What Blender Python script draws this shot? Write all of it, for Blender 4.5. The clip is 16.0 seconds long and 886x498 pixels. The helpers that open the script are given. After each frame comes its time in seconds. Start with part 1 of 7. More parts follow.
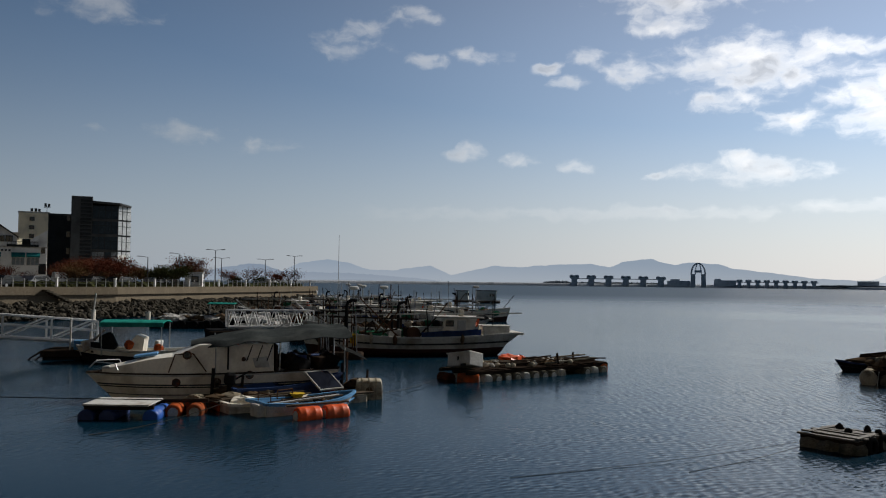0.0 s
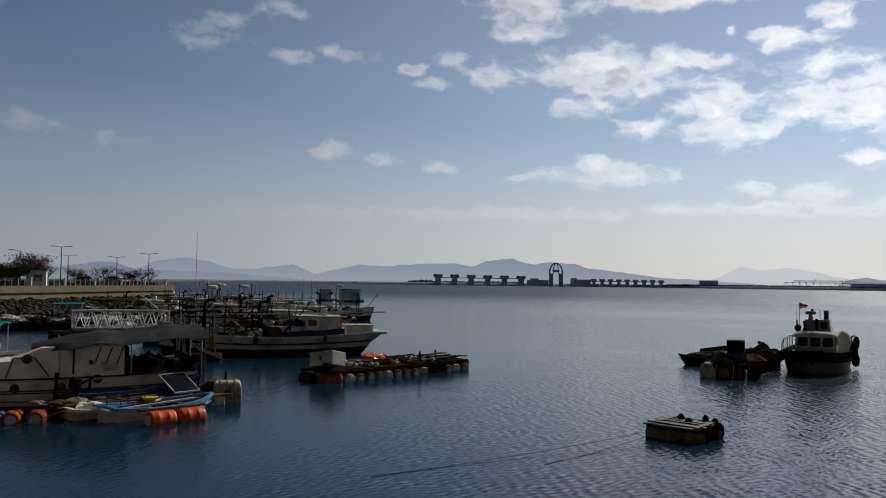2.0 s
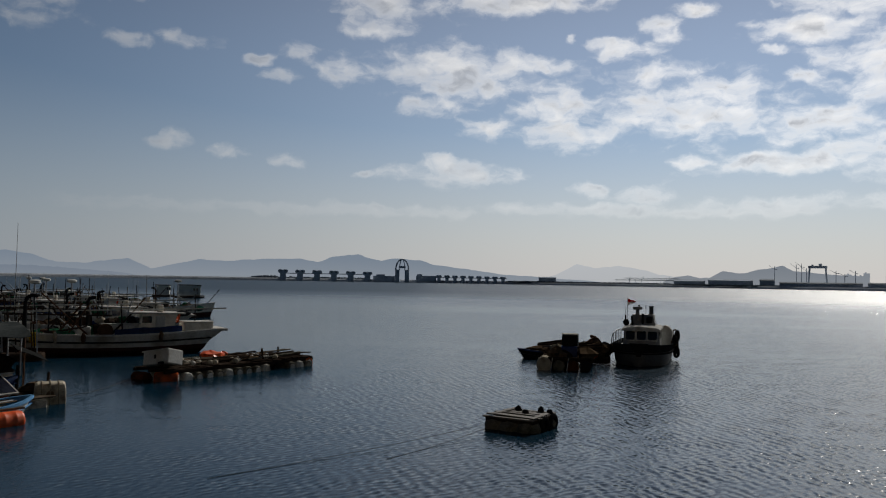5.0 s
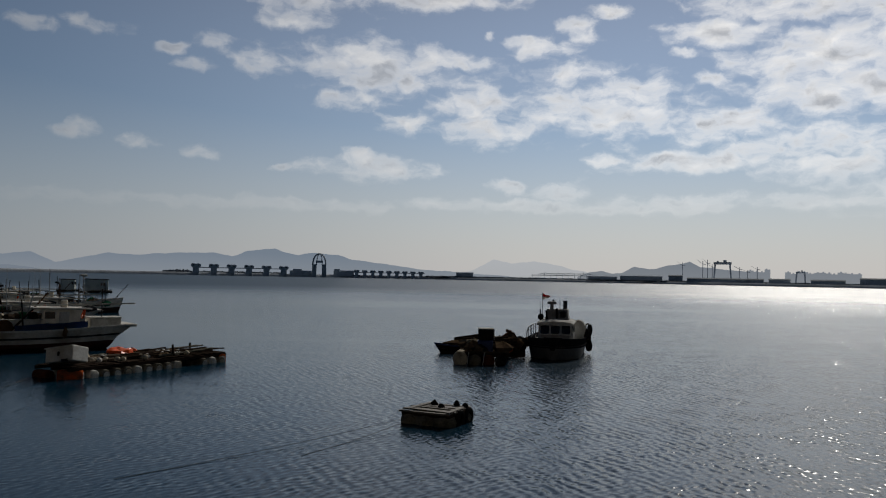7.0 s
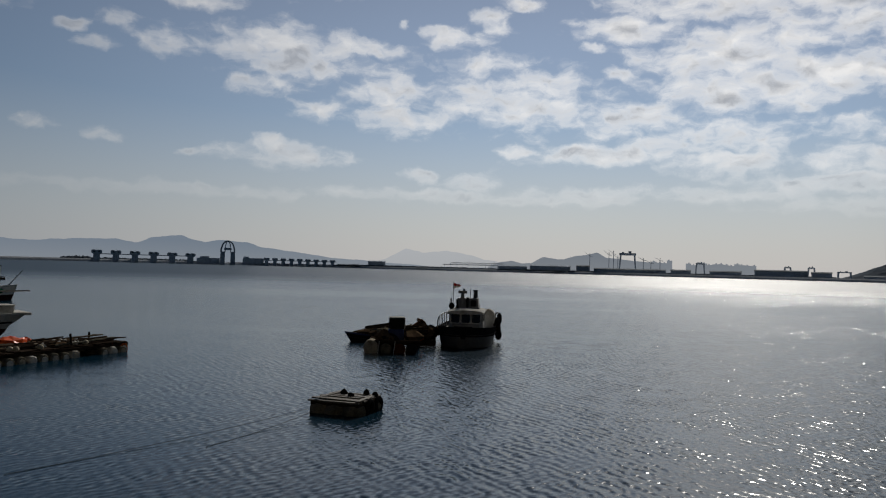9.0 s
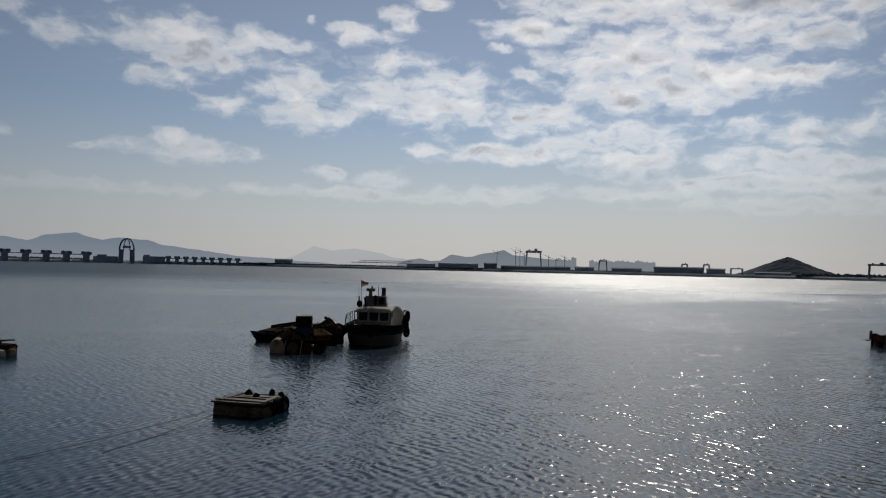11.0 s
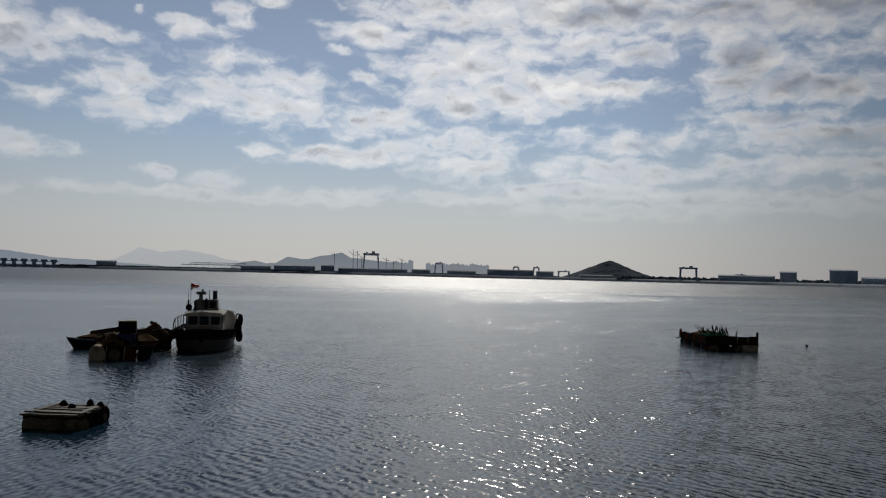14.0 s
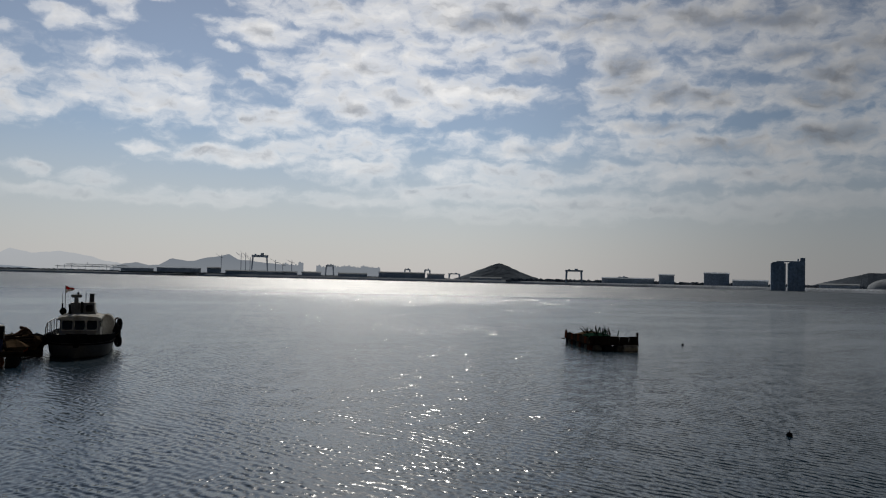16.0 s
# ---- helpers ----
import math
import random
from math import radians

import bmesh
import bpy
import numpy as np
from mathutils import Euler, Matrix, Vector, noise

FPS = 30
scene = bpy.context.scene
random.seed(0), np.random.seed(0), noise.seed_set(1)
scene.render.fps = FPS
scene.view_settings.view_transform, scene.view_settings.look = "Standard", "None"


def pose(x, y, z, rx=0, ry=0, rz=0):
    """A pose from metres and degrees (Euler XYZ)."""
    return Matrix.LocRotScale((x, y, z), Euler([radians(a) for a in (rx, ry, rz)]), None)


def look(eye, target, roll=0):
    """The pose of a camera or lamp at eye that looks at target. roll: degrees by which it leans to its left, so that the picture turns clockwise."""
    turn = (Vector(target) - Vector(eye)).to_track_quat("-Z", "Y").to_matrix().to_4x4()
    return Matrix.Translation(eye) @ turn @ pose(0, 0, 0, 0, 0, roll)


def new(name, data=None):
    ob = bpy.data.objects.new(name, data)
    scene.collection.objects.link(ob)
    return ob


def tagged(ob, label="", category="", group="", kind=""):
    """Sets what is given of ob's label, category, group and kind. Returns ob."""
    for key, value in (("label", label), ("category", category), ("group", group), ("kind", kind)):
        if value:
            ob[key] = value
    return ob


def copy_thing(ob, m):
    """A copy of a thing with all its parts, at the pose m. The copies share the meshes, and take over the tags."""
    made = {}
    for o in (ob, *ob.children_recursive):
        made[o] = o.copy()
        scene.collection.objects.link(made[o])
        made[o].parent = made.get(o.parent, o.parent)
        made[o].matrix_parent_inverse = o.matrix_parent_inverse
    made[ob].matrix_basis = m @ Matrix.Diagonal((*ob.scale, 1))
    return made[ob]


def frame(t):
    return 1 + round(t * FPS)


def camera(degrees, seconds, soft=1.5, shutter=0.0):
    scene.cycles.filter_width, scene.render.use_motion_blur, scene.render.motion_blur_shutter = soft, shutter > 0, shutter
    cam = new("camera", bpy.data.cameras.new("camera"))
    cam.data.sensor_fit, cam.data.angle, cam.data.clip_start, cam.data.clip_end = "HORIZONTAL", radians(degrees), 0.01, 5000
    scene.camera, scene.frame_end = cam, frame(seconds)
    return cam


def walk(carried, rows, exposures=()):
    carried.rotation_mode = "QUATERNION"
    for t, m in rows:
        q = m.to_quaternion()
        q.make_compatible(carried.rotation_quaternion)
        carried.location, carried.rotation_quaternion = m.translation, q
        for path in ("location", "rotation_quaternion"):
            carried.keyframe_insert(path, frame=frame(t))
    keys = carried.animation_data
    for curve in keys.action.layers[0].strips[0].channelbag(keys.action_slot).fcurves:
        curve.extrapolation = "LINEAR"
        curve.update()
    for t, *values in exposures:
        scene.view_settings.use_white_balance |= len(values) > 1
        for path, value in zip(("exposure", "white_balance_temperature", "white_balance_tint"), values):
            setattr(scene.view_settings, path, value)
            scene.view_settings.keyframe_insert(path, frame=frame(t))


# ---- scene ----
cam = camera(56.93, 16.0, soft=1.1)


def eye(x, y, tilt, turn, lean):
    """A carried camera 4.2 m over the water, turning on the spot."""
    return pose(x, y, 4.2, 90 + tilt, 0, -turn) @ pose(0, 0, 0, 0, 0, lean)


PATH = [
    (0.0, eye(0.000, -0.000, 2.33, 0.00, 0.66)),
    (0.5, eye(0.012, -0.000, 2.34, 2.44, 0.50)),
    (1.0, eye(0.027, -0.001, 2.33, 5.67, 0.43)),
    (1.5, eye(0.039, -0.003, 2.36, 8.11, 0.53)),
    (2.0, eye(0.045, -0.004, 2.37, 9.47, 0.68)),
    (2.5, eye(0.053, -0.005, 2.37, 11.15, 0.97)),
    (3.0, eye(0.061, -0.007, 2.39, 12.96, 1.03)),
    (3.5, eye(0.070, -0.009, 2.42, 14.79, 1.03)),
    (4.0, eye(0.079, -0.012, 2.39, 16.80, 1.02)),
    (4.5, eye(0.087, -0.014, 2.32, 18.57, 0.98)),
    (7.0, eye(0.120, -0.028, 1.98, 25.94, 1.08)),
    (7.5, eye(0.125, -0.030, 1.95, 27.30, 1.19)),
    (8.0, eye(0.132, -0.034, 1.79, 28.90, 1.29)),
    (8.5, eye(0.139, -0.038, 1.54, 30.52, 1.38)),
    (9.0, eye(0.145, -0.042, 1.34, 32.10, 1.49)),
    (11.5, eye(0.176, -0.065, 1.36, 40.17, 1.03)),
    (12.0, eye(0.183, -0.070, 1.35, 42.00, 0.79)),
    (12.5, eye(0.190, -0.077, 1.40, 44.09, 0.90)),
    (13.0, eye(0.196, -0.083, 1.59, 45.74, 1.17)),
    (13.5, eye(0.205, -0.093, 1.68, 48.64, 1.24)),
    (14.0, eye(0.209, -0.097, 1.77, 49.85, 1.34)),
    (14.5, eye(0.214, -0.103, 1.94, 51.39, 1.38)),
    (15.0, eye(0.221, -0.113, 2.01, 53.95, 1.36)),
    (15.5, eye(0.227, -0.121, 2.12, 56.14, 1.34)),
    (16.0, eye(0.231, -0.126, 2.11, 57.45, 1.36)),
]
walk(cam, PATH, [(0.0, 0.37), (1.0, 0.33), (2.0, 0.12), (3.0, -0.08), (4.5, -0.14), (7.0, -0.3), (9.0, -0.34), (12.5, -0.36), (16.0, -0.34)])

# ---- world, sun ----
SUN_TURN, SUN_HEIGHT = 49.5, 34.0      # degrees to the right of +y, degrees up

world = bpy.data.worlds.new("harbour_sky")
scene.world = world
world.use_nodes = True
CLOUDS = []
# thin puffs over the boats
CLOUDS += [
    (-7.1, 16.2, 2.7, 0.8), (-5.9, 17.1, 1.4, 0.7), (-2.2, 18.3, 1.6, 0.7), (-1.0, 15.2, 1.3, 0.5), (2.3, 15.6, 1.8, 0.4), (-23.1, 17.1, 2.7, 0.8),
    (-17.6, 9.8, 2.5, 0.6), (-12.5, 9.2, 1.6, 0.6), (-23.2, 9.5, 0.7, 0.3), (1.6, 9.0, 1.4, 0.5), (4.9, 8.6, 1.3, 0.4), (9.3, 8.0, 1.1, 0.4),
    (7.1, 14.9, 1.0, 0.4), (10.1, 15.3, 1.2, 0.5), (12.7, 14.3, 1.2, 0.8), (8.6, 13.7, 1.2, 0.4),
]
# broken clouds over the barrage
CLOUDS += [
    (16.3, 19.0, 4.2, 1.0), (15.2, 17.3, 2.1, 0.6), (25.4, 19.0, 4.0, 0.7), (21.2, 14.3, 5.2, 1.5), (26.4, 14.9, 2.6, 0.6), (19.0, 12.1, 2.3, 0.6),
    (27.8, 12.0, 2.0, 1.6), (23.2, 10.6, 1.6, 0.6), (28.6, 10.3, 2.8, 0.9), (36.5, 11.8, 5.7, 1.8), (34.8, 13.9, 2.0, 0.9), (39.2, 12.5, 2.7, 1.1),
    (20.5, 7.6, 3.9, 0.8), (19.5, 8.1, 1.4, 0.5), (31.3, 16.2, 1.5, 0.4), (35.1, 17.0, 0.9, 0.4), (37.5, 18.2, 1.2, 0.3), (30.3, 6.3, 0.9, 0.4),
    (34.4, 6.0, 1.7, 0.5), (41.2, 8.0, 2.6, 0.6), (37.0, 8.3, 0.8, 0.3), (14.5, 7.4, 0.7, 0.3), (9.6, 7.9, 1.0, 0.4), (28.9, 16.6, 0.4, 0.3),
]
# edge of the bank below the sun
CLOUDS += [
    (32.4, 15.9, 2.1, 0.6), (35.4, 16.8, 1.0, 0.6), (37.7, 18.0, 1.1, 0.4), (42.5, 15.1, 0.8, 0.4), (44.3, 13.4, 1.4, 0.4), (44.8, 16.4, 3.3, 0.7),
    (48.7, 17.5, 4.5, 0.9), (49.8, 14.2, 3.8, 1.8), (53.5, 15.3, 3.4, 1.3), (45.4, 10.6, 4.0, 1.2), (49.5, 12.3, 3.4, 1.6), (50.2, 8.9, 4.4, 1.1),
    (44.1, 7.9, 4.3, 0.6), (34.4, 6.0, 1.6, 0.5), (30.5, 6.2, 0.9, 0.4), (37.3, 8.1, 0.9, 0.3), (52.9, 7.4, 2.1, 0.4),
]
# bank below the sun
CLOUDS += [
    (50.9, 14.4, 4.7, 1.7), (55.5, 15.5, 4.4, 1.2), (59.7, 15.9, 4.3, 0.8), (63.6, 15.1, 3.3, 1.0), (55.9, 12.7, 4.8, 1.6), (61.9, 12.8, 3.3, 0.6),
    (51.0, 7.6, 4.3, 0.8), (45.1, 16.0, 2.8, 0.6), (48.4, 17.9, 5.0, 0.9), (54.7, 17.6, 4.4, 1.1), (62.2, 17.6, 8.3, 1.0), (58.6, 9.7, 2.5, 0.7),
    (62.8, 9.1, 3.7, 0.8), (60.1, 7.5, 4.0, 0.9), (64.9, 7.2, 4.0, 0.7), (58.3, 6.1, 5.6, 0.6), (67.2, 5.6, 5.8, 0.6),
]
# heavy clouds on the right
CLOUDS += [
    (69.8, 14.2, 2.6, 2.7), (73.0, 12.8, 2.3, 1.3), (57.6, 18.6, 10.6, 1.4), (68.6, 17.5, 6.1, 1.7), (77.1, 17.3, 7.6, 1.7), (80.8, 14.9, 4.9, 1.1),
    (82.1, 12.2, 4.1, 1.1), (75.7, 12.4, 3.3, 1.0), (71.5, 10.6, 4.0, 0.6), (75.7, 9.1, 7.7, 1.1), (82.5, 9.6, 4.4, 1.2), (80.9, 7.4, 5.7, 0.8),
    (72.1, 7.6, 6.3, 0.8), (84.3, 13.6, 4.3, 1.6),
]
# overhead and beyond the bank
CLOUDS += [
    (89.8, 15.1, 8.7, 3.0), (92.4, 9.5, 8.0, 2.6), (65.5, 23.3, 18.1, 3.6), (85.7, 22.9, 18.1, 4.8), (49.6, 22.3, 7.7, 2.0),
    (-2.0, 4.9, 6.0, 0.5), (8.0, 4.8, 8.0, 0.4), (17.0, 4.9, 6.0, 0.4), (29.0, 5.0, 6.0, 0.4),
    (40.6, 4.9, 5.2, 0.4), (46.2, 5.3, 7.9, 0.5), (63.9, 4.6, 8.3, 0.5), (75.3, 5.0, 9.1, 0.6), (84.0, 5.6, 8.0, 0.7),
]


def build_sky():
    nt = world.node_tree
    nt.nodes.clear()
    N, L = nt.nodes.new, nt.links.new

    def math_node(op, a, b=None, c=None, clamp=False):
        n = N("ShaderNodeMath")
        n.operation, n.use_clamp = op, clamp
        for k, v in enumerate((a, b, c)):
            if v is None:
                continue
            if isinstance(v, (int, float)):
                n.inputs[k].default_value = v
            else:
                L(v, n.inputs[k])
        return n.outputs[0]

    def smooth(v, lo, hi, a=0.0, b=1.0):
        n = N("ShaderNodeMapRange")
        n.interpolation_type = "SMOOTHSTEP"
        L(v, n.inputs[0])
        for k, q in zip((1, 2, 3, 4), (lo, hi, a, b)):
            n.inputs[k].default_value = q
        return n.outputs[0]

    def mix(fac, a, b):
        n = N("ShaderNodeMix")
        n.data_type = "RGBA"
        L(fac, n.inputs[0])
        for k, v in ((6, a), (7, b)):
            if isinstance(v, tuple):
                n.inputs[k].default_value = (*v, 1)
            else:
                L(v, n.inputs[k])
        return n.outputs[2]

    coord = N("ShaderNodeTexCoord").outputs["Generated"]
    sep = N("ShaderNodeSeparateXYZ")
    L(coord, sep.inputs[0])
    az = math_node("MULTIPLY", math_node("ARCTAN2", sep.outputs[0], sep.outputs[1]), 180 / math.pi)
    el = math_node("MULTIPLY", math_node("ARCSINE", sep.outputs[2]), 180 / math.pi)
    place = N("ShaderNodeCombineXYZ")
    L(az, place.inputs[0]), L(el, place.inputs[1])
    # the air stirs the outlines of the clouds
    stir = N("ShaderNodeTexNoise")
    stir.inputs["Scale"].default_value, stir.inputs["Detail"].default_value = 0.55, 4
    L(place.outputs[0], stir.inputs["Vector"])
    drift = N("ShaderNodeVectorMath")
    drift.operation = "MULTIPLY_ADD"
    L(stir.outputs["Color"], drift.inputs[0]), L(place.outputs[0], drift.inputs[2])
    drift.inputs[1].default_value = (2.4, 1.1, 0)
    centre = N("ShaderNodeVectorMath")
    centre.operation = "SUBTRACT"
    L(drift.outputs[0], centre.inputs[0])
    centre.inputs[1].default_value = (1.2, 0.55, 0)
    flat = centre.outputs[0]

    sky = N("ShaderNodeTexSky")
    sky.sky_type, sky.sun_disc = "NISHITA", False
    sky.sun_elevation, sky.sun_rotation = radians(SUN_HEIGHT), radians(SUN_TURN)
    sky.air_density, sky.dust_density, sky.ozone_density = 0.9, 0.0, 2.0

    def cloud_noise(scale, detail, rough, stretch, lift):
        v = N("ShaderNodeVectorMath")
        v.operation = "MULTIPLY_ADD"
        L(flat, v.inputs[0])
        v.inputs[1].default_value, v.inputs[2].default_value = (0.1, 0.1 * stretch, 0.1), (0, 0.1 * stretch * lift, 0)
        n = N("ShaderNodeTexNoise")
        n.inputs["Scale"].default_value, n.inputs["Detail"].default_value = scale, detail
        n.inputs["Roughness"].default_value = rough
        L(v.outputs[0], n.inputs["Vector"])
        return n.outputs[0]

    # clouds: soft bodies where they hang in the sky, frayed by noise
    def bodies(clouds):
        nearest = None
        for a, e, w, h in clouds:
            v = N("ShaderNodeVectorMath")
            v.operation = "MULTIPLY_ADD"
            L(flat, v.inputs[0])
            v.inputs[1].default_value, v.inputs[2].default_value = (1 / w, 1 / h, 0), (-a / w, -e / h, 0)
            length = N("ShaderNodeVectorMath")
            length.operation = "LENGTH"
            L(v.outputs[0], length.inputs[0])
            d = length.outputs["Value"]
            nearest = d if nearest is None else math_node("SMOOTH_MIN", nearest, d, 0.15)
        return math_node("SUBTRACT", 1.0, nearest)

    body = math_node("MINIMUM", bodies(CLOUDS), 0.45)
    deep = bodies([c for c in CLOUDS if c[0] > 62 and c[1] > 9 and c[2] > 2.2])
    puff = cloud_noise(4.6, 7, 0.56, 1.9, 0.0)
    soft, soft_up = cloud_noise(3.4, 5, 0.5, 1.9, 0.0), cloud_noise(3.4, 5, 0.5, 1.9, 0.65)
    billow = math_node("MULTIPLY_ADD", cloud_noise(1.6, 2, 0.5, 1.8, 0.0), 1.3, -0.65)
    fray = math_node("MULTIPLY_ADD", puff, 3.0, -1.5)
    density = math_node("ADD", math_node("ADD", body, fray), billow)
    density = math_node("SUBTRACT", density, smooth(az, -5.0, 24.0, 0.22, 0.0))
    cover = smooth(density, -0.55, 1.05)
    relief = smooth(math_node("SUBTRACT", soft_up, soft), -0.2, 0.24)
    thick = smooth(density, 0.1, 0.95)
    shade = math_node("MULTIPLY", thick, math_node("MULTIPLY_ADD", relief, 0.85, 0.15))
    toward = N("ShaderNodeVectorMath")
    toward.operation = "DOT_PRODUCT"
    up, turn = radians(SUN_HEIGHT), radians(SUN_TURN)
    L(coord, toward.inputs[0])
    toward.inputs[1].default_value = (math.sin(turn) * math.cos(up), math.cos(turn) * math.cos(up), math.sin(up))
    near_sun = smooth(toward.outputs["Value"], 0.3, 1.0)
    lit = mix(near_sun, (5.2, 5.35, 5.5), (10.8, 10.6, 10.35))
    shaded = mix(near_sun, (4.4, 4.7, 5.2), (4.3, 4.45, 4.75))
    cloud = mix(shade, lit, shaded)
    heavy = math_node("MULTIPLY", smooth(math_node("ADD", deep, billow), 0.1, 0.9), math_node("MULTIPLY_ADD", relief, 0.5, 0.4))
    cloud = mix(heavy, cloud, (2.5, 2.65, 2.95))

    # thin veil and sea haze under the clouds
    haze = mix(near_sun, (4.05, 4.5, 5.2), (5.7, 5.38, 5.25))
    low = smooth(el, -2.0, 21.0, 0.98, 0.05)
    veil = math_node("MAXIMUM", math_node("MULTIPLY", low, low), math_node("MULTIPLY", near_sun, 0.26))
    clear = N("ShaderNodeVectorMath")
    clear.operation = "SCALE"
    L(sky.outputs[0], clear.inputs[0])
    clear.inputs["Scale"].default_value = 0.66
    hazy = mix(veil, clear.outputs[0], haze)
    full = mix(math_node("MULTIPLY", cover, math_node("MULTIPLY", smooth(el, 1.5, 10.0, 0.0, 0.93), smooth(az, -10.0, 42.0, 0.62, 1.0))), hazy, cloud)
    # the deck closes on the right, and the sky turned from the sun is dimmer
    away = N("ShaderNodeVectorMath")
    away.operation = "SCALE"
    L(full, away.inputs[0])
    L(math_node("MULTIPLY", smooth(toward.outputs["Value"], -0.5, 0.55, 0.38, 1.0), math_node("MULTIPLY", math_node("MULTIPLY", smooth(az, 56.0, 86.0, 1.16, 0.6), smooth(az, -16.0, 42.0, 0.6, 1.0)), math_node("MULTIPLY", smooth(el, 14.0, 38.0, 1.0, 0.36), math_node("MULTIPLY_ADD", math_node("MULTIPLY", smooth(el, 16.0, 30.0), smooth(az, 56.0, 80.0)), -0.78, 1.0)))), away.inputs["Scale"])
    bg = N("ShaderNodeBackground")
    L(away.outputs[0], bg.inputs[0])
    bg.inputs[1].default_value = 0.1
    out = N("ShaderNodeOutputWorld")
    L(bg.outputs[0], out.inputs[0])
    world.cycles.sampling_method = "MANUAL"
    world.cycles.sample_map_resolution = 1024


build_sky()
sun_data = bpy.data.lights.new("sun", "SUN")
sun_data.energy, sun_data.angle, sun_data.color = 3.0, radians(5.0), (1.0, 0.95, 0.87)
sun = new("sun", sun_data)
sun.matrix_world = look((math.sin(radians(SUN_TURN)) * math.cos(radians(SUN_HEIGHT)) * 100, math.cos(radians(SUN_TURN)) * math.cos(radians(SUN_HEIGHT)) * 100, math.sin(radians(SUN_HEIGHT)) * 100), (0, 0, 0))

# ---- materials ----
MATS = {}


def material(name, colour, rough=0.6, metal=0.0, vary=0.25, scale=3.0, bump=0.15, bump_scale=20.0, stain=None, stain_amount=0.35, spec=0.0, piece=0.0):
    """A painted, wooden, stony or metal surface: grain and stains at two scales, and fine relief. piece: how much single pieces differ."""
    if name in MATS:
        return MATS[name]
    m = bpy.data.materials.new(name)
    m.use_nodes = True
    nt = m.node_tree
    b = nt.nodes["Principled BSDF"]
    N, L = nt.nodes.new, nt.links.new
    co = N("ShaderNodeTexCoord").outputs["Object"]

    def noise_node(s, d):
        n = N("ShaderNodeTexNoise")
        n.inputs["Scale"].default_value, n.inputs["Detail"].default_value = s, d
        L(co, n.inputs["Vector"])
        return n.outputs[0]

    def ramp(v, lo, hi, a, z):
        n = N("ShaderNodeMapRange")
        L(v, n.inputs[0])
        for k, q in zip((1, 2, 3, 4), (lo, hi, a, z)):
            n.inputs[k].default_value = q
        return n.outputs[0]

    def blend(kind, fac, a, c):
        n = N("ShaderNodeMix")
        n.data_type, n.blend_type = "RGBA", kind
        if isinstance(fac, float):
            n.inputs[0].default_value = fac
        else:
            L(fac, n.inputs[0])
        for k, v in ((6, a), (7, c)):
            if isinstance(v, tuple):
                n.inputs[k].default_value = (*v, 1)
            else:
                L(v, n.inputs[k])
        return n.outputs[2]

    big, fine = noise_node(scale, 5), noise_node(scale * 9, 6)
    tone = ramp(fine, 0.3, 0.7, 1 - vary, 1 + vary)
    grey = N("ShaderNodeCombineColor")
    for k in range(3):
        L(tone, grey.inputs[k])
    out = blend("MULTIPLY", 1.0, tuple(colour), grey.outputs[0])
    dirt = stain or tuple(c * 0.45 for c in colour)
    out = blend("MIX", ramp(big, 0.48, 0.72, 0.0, stain_amount * 2), out, tuple(dirt))
    if piece:
        info = N("ShaderNodeObjectInfo")
        isle = N("ShaderNodeNewGeometry")
        both = N("ShaderNodeMath")
        both.operation = "ADD"
        L(info.outputs["Random"], both.inputs[0]), L(isle.outputs["Random Per Island"], both.inputs[1])
        g = N("ShaderNodeCombineColor")
        v = ramp(both.outputs[0], 0.0, 2.0, 1 - piece, 1 + piece)
        for k in range(3):
            L(v, g.inputs[k])
        out = blend("MULTIPLY", 1.0, out, g.outputs[0])
    L(out, b.inputs["Base Color"])
    b.inputs["Metallic"].default_value = metal
    b.inputs["Specular IOR Level"].default_value = spec
    L(ramp(fine, 0.3, 0.7, max(0.02, rough - 0.1), min(1, rough + 0.12)), b.inputs["Roughness"])
    if bump:
        bn = N("ShaderNodeBump")
        bn.inputs["Strength"].default_value, bn.inputs["Distance"].default_value = bump, 0.02
        L(noise_node(bump_scale, 6), bn.inputs["Height"])
        L(bn.outputs[0], b.inputs["Normal"])
    MATS[name] = m
    return m


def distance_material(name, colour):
    """Hills so far off that the haze's light is put into their emission colour."""
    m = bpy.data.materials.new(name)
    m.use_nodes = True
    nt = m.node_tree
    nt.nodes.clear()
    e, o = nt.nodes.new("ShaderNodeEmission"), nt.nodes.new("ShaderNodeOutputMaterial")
    # emission paler towards the water, painting in the thicker haze
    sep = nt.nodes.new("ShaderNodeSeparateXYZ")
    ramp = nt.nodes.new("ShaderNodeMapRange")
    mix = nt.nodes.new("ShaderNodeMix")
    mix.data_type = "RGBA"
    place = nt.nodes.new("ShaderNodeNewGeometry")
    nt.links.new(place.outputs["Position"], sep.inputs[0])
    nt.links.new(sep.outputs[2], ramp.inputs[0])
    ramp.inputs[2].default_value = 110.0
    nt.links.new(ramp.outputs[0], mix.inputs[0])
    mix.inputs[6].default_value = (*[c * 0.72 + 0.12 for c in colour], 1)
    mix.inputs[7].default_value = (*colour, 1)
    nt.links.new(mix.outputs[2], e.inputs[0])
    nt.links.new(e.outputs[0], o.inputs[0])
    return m


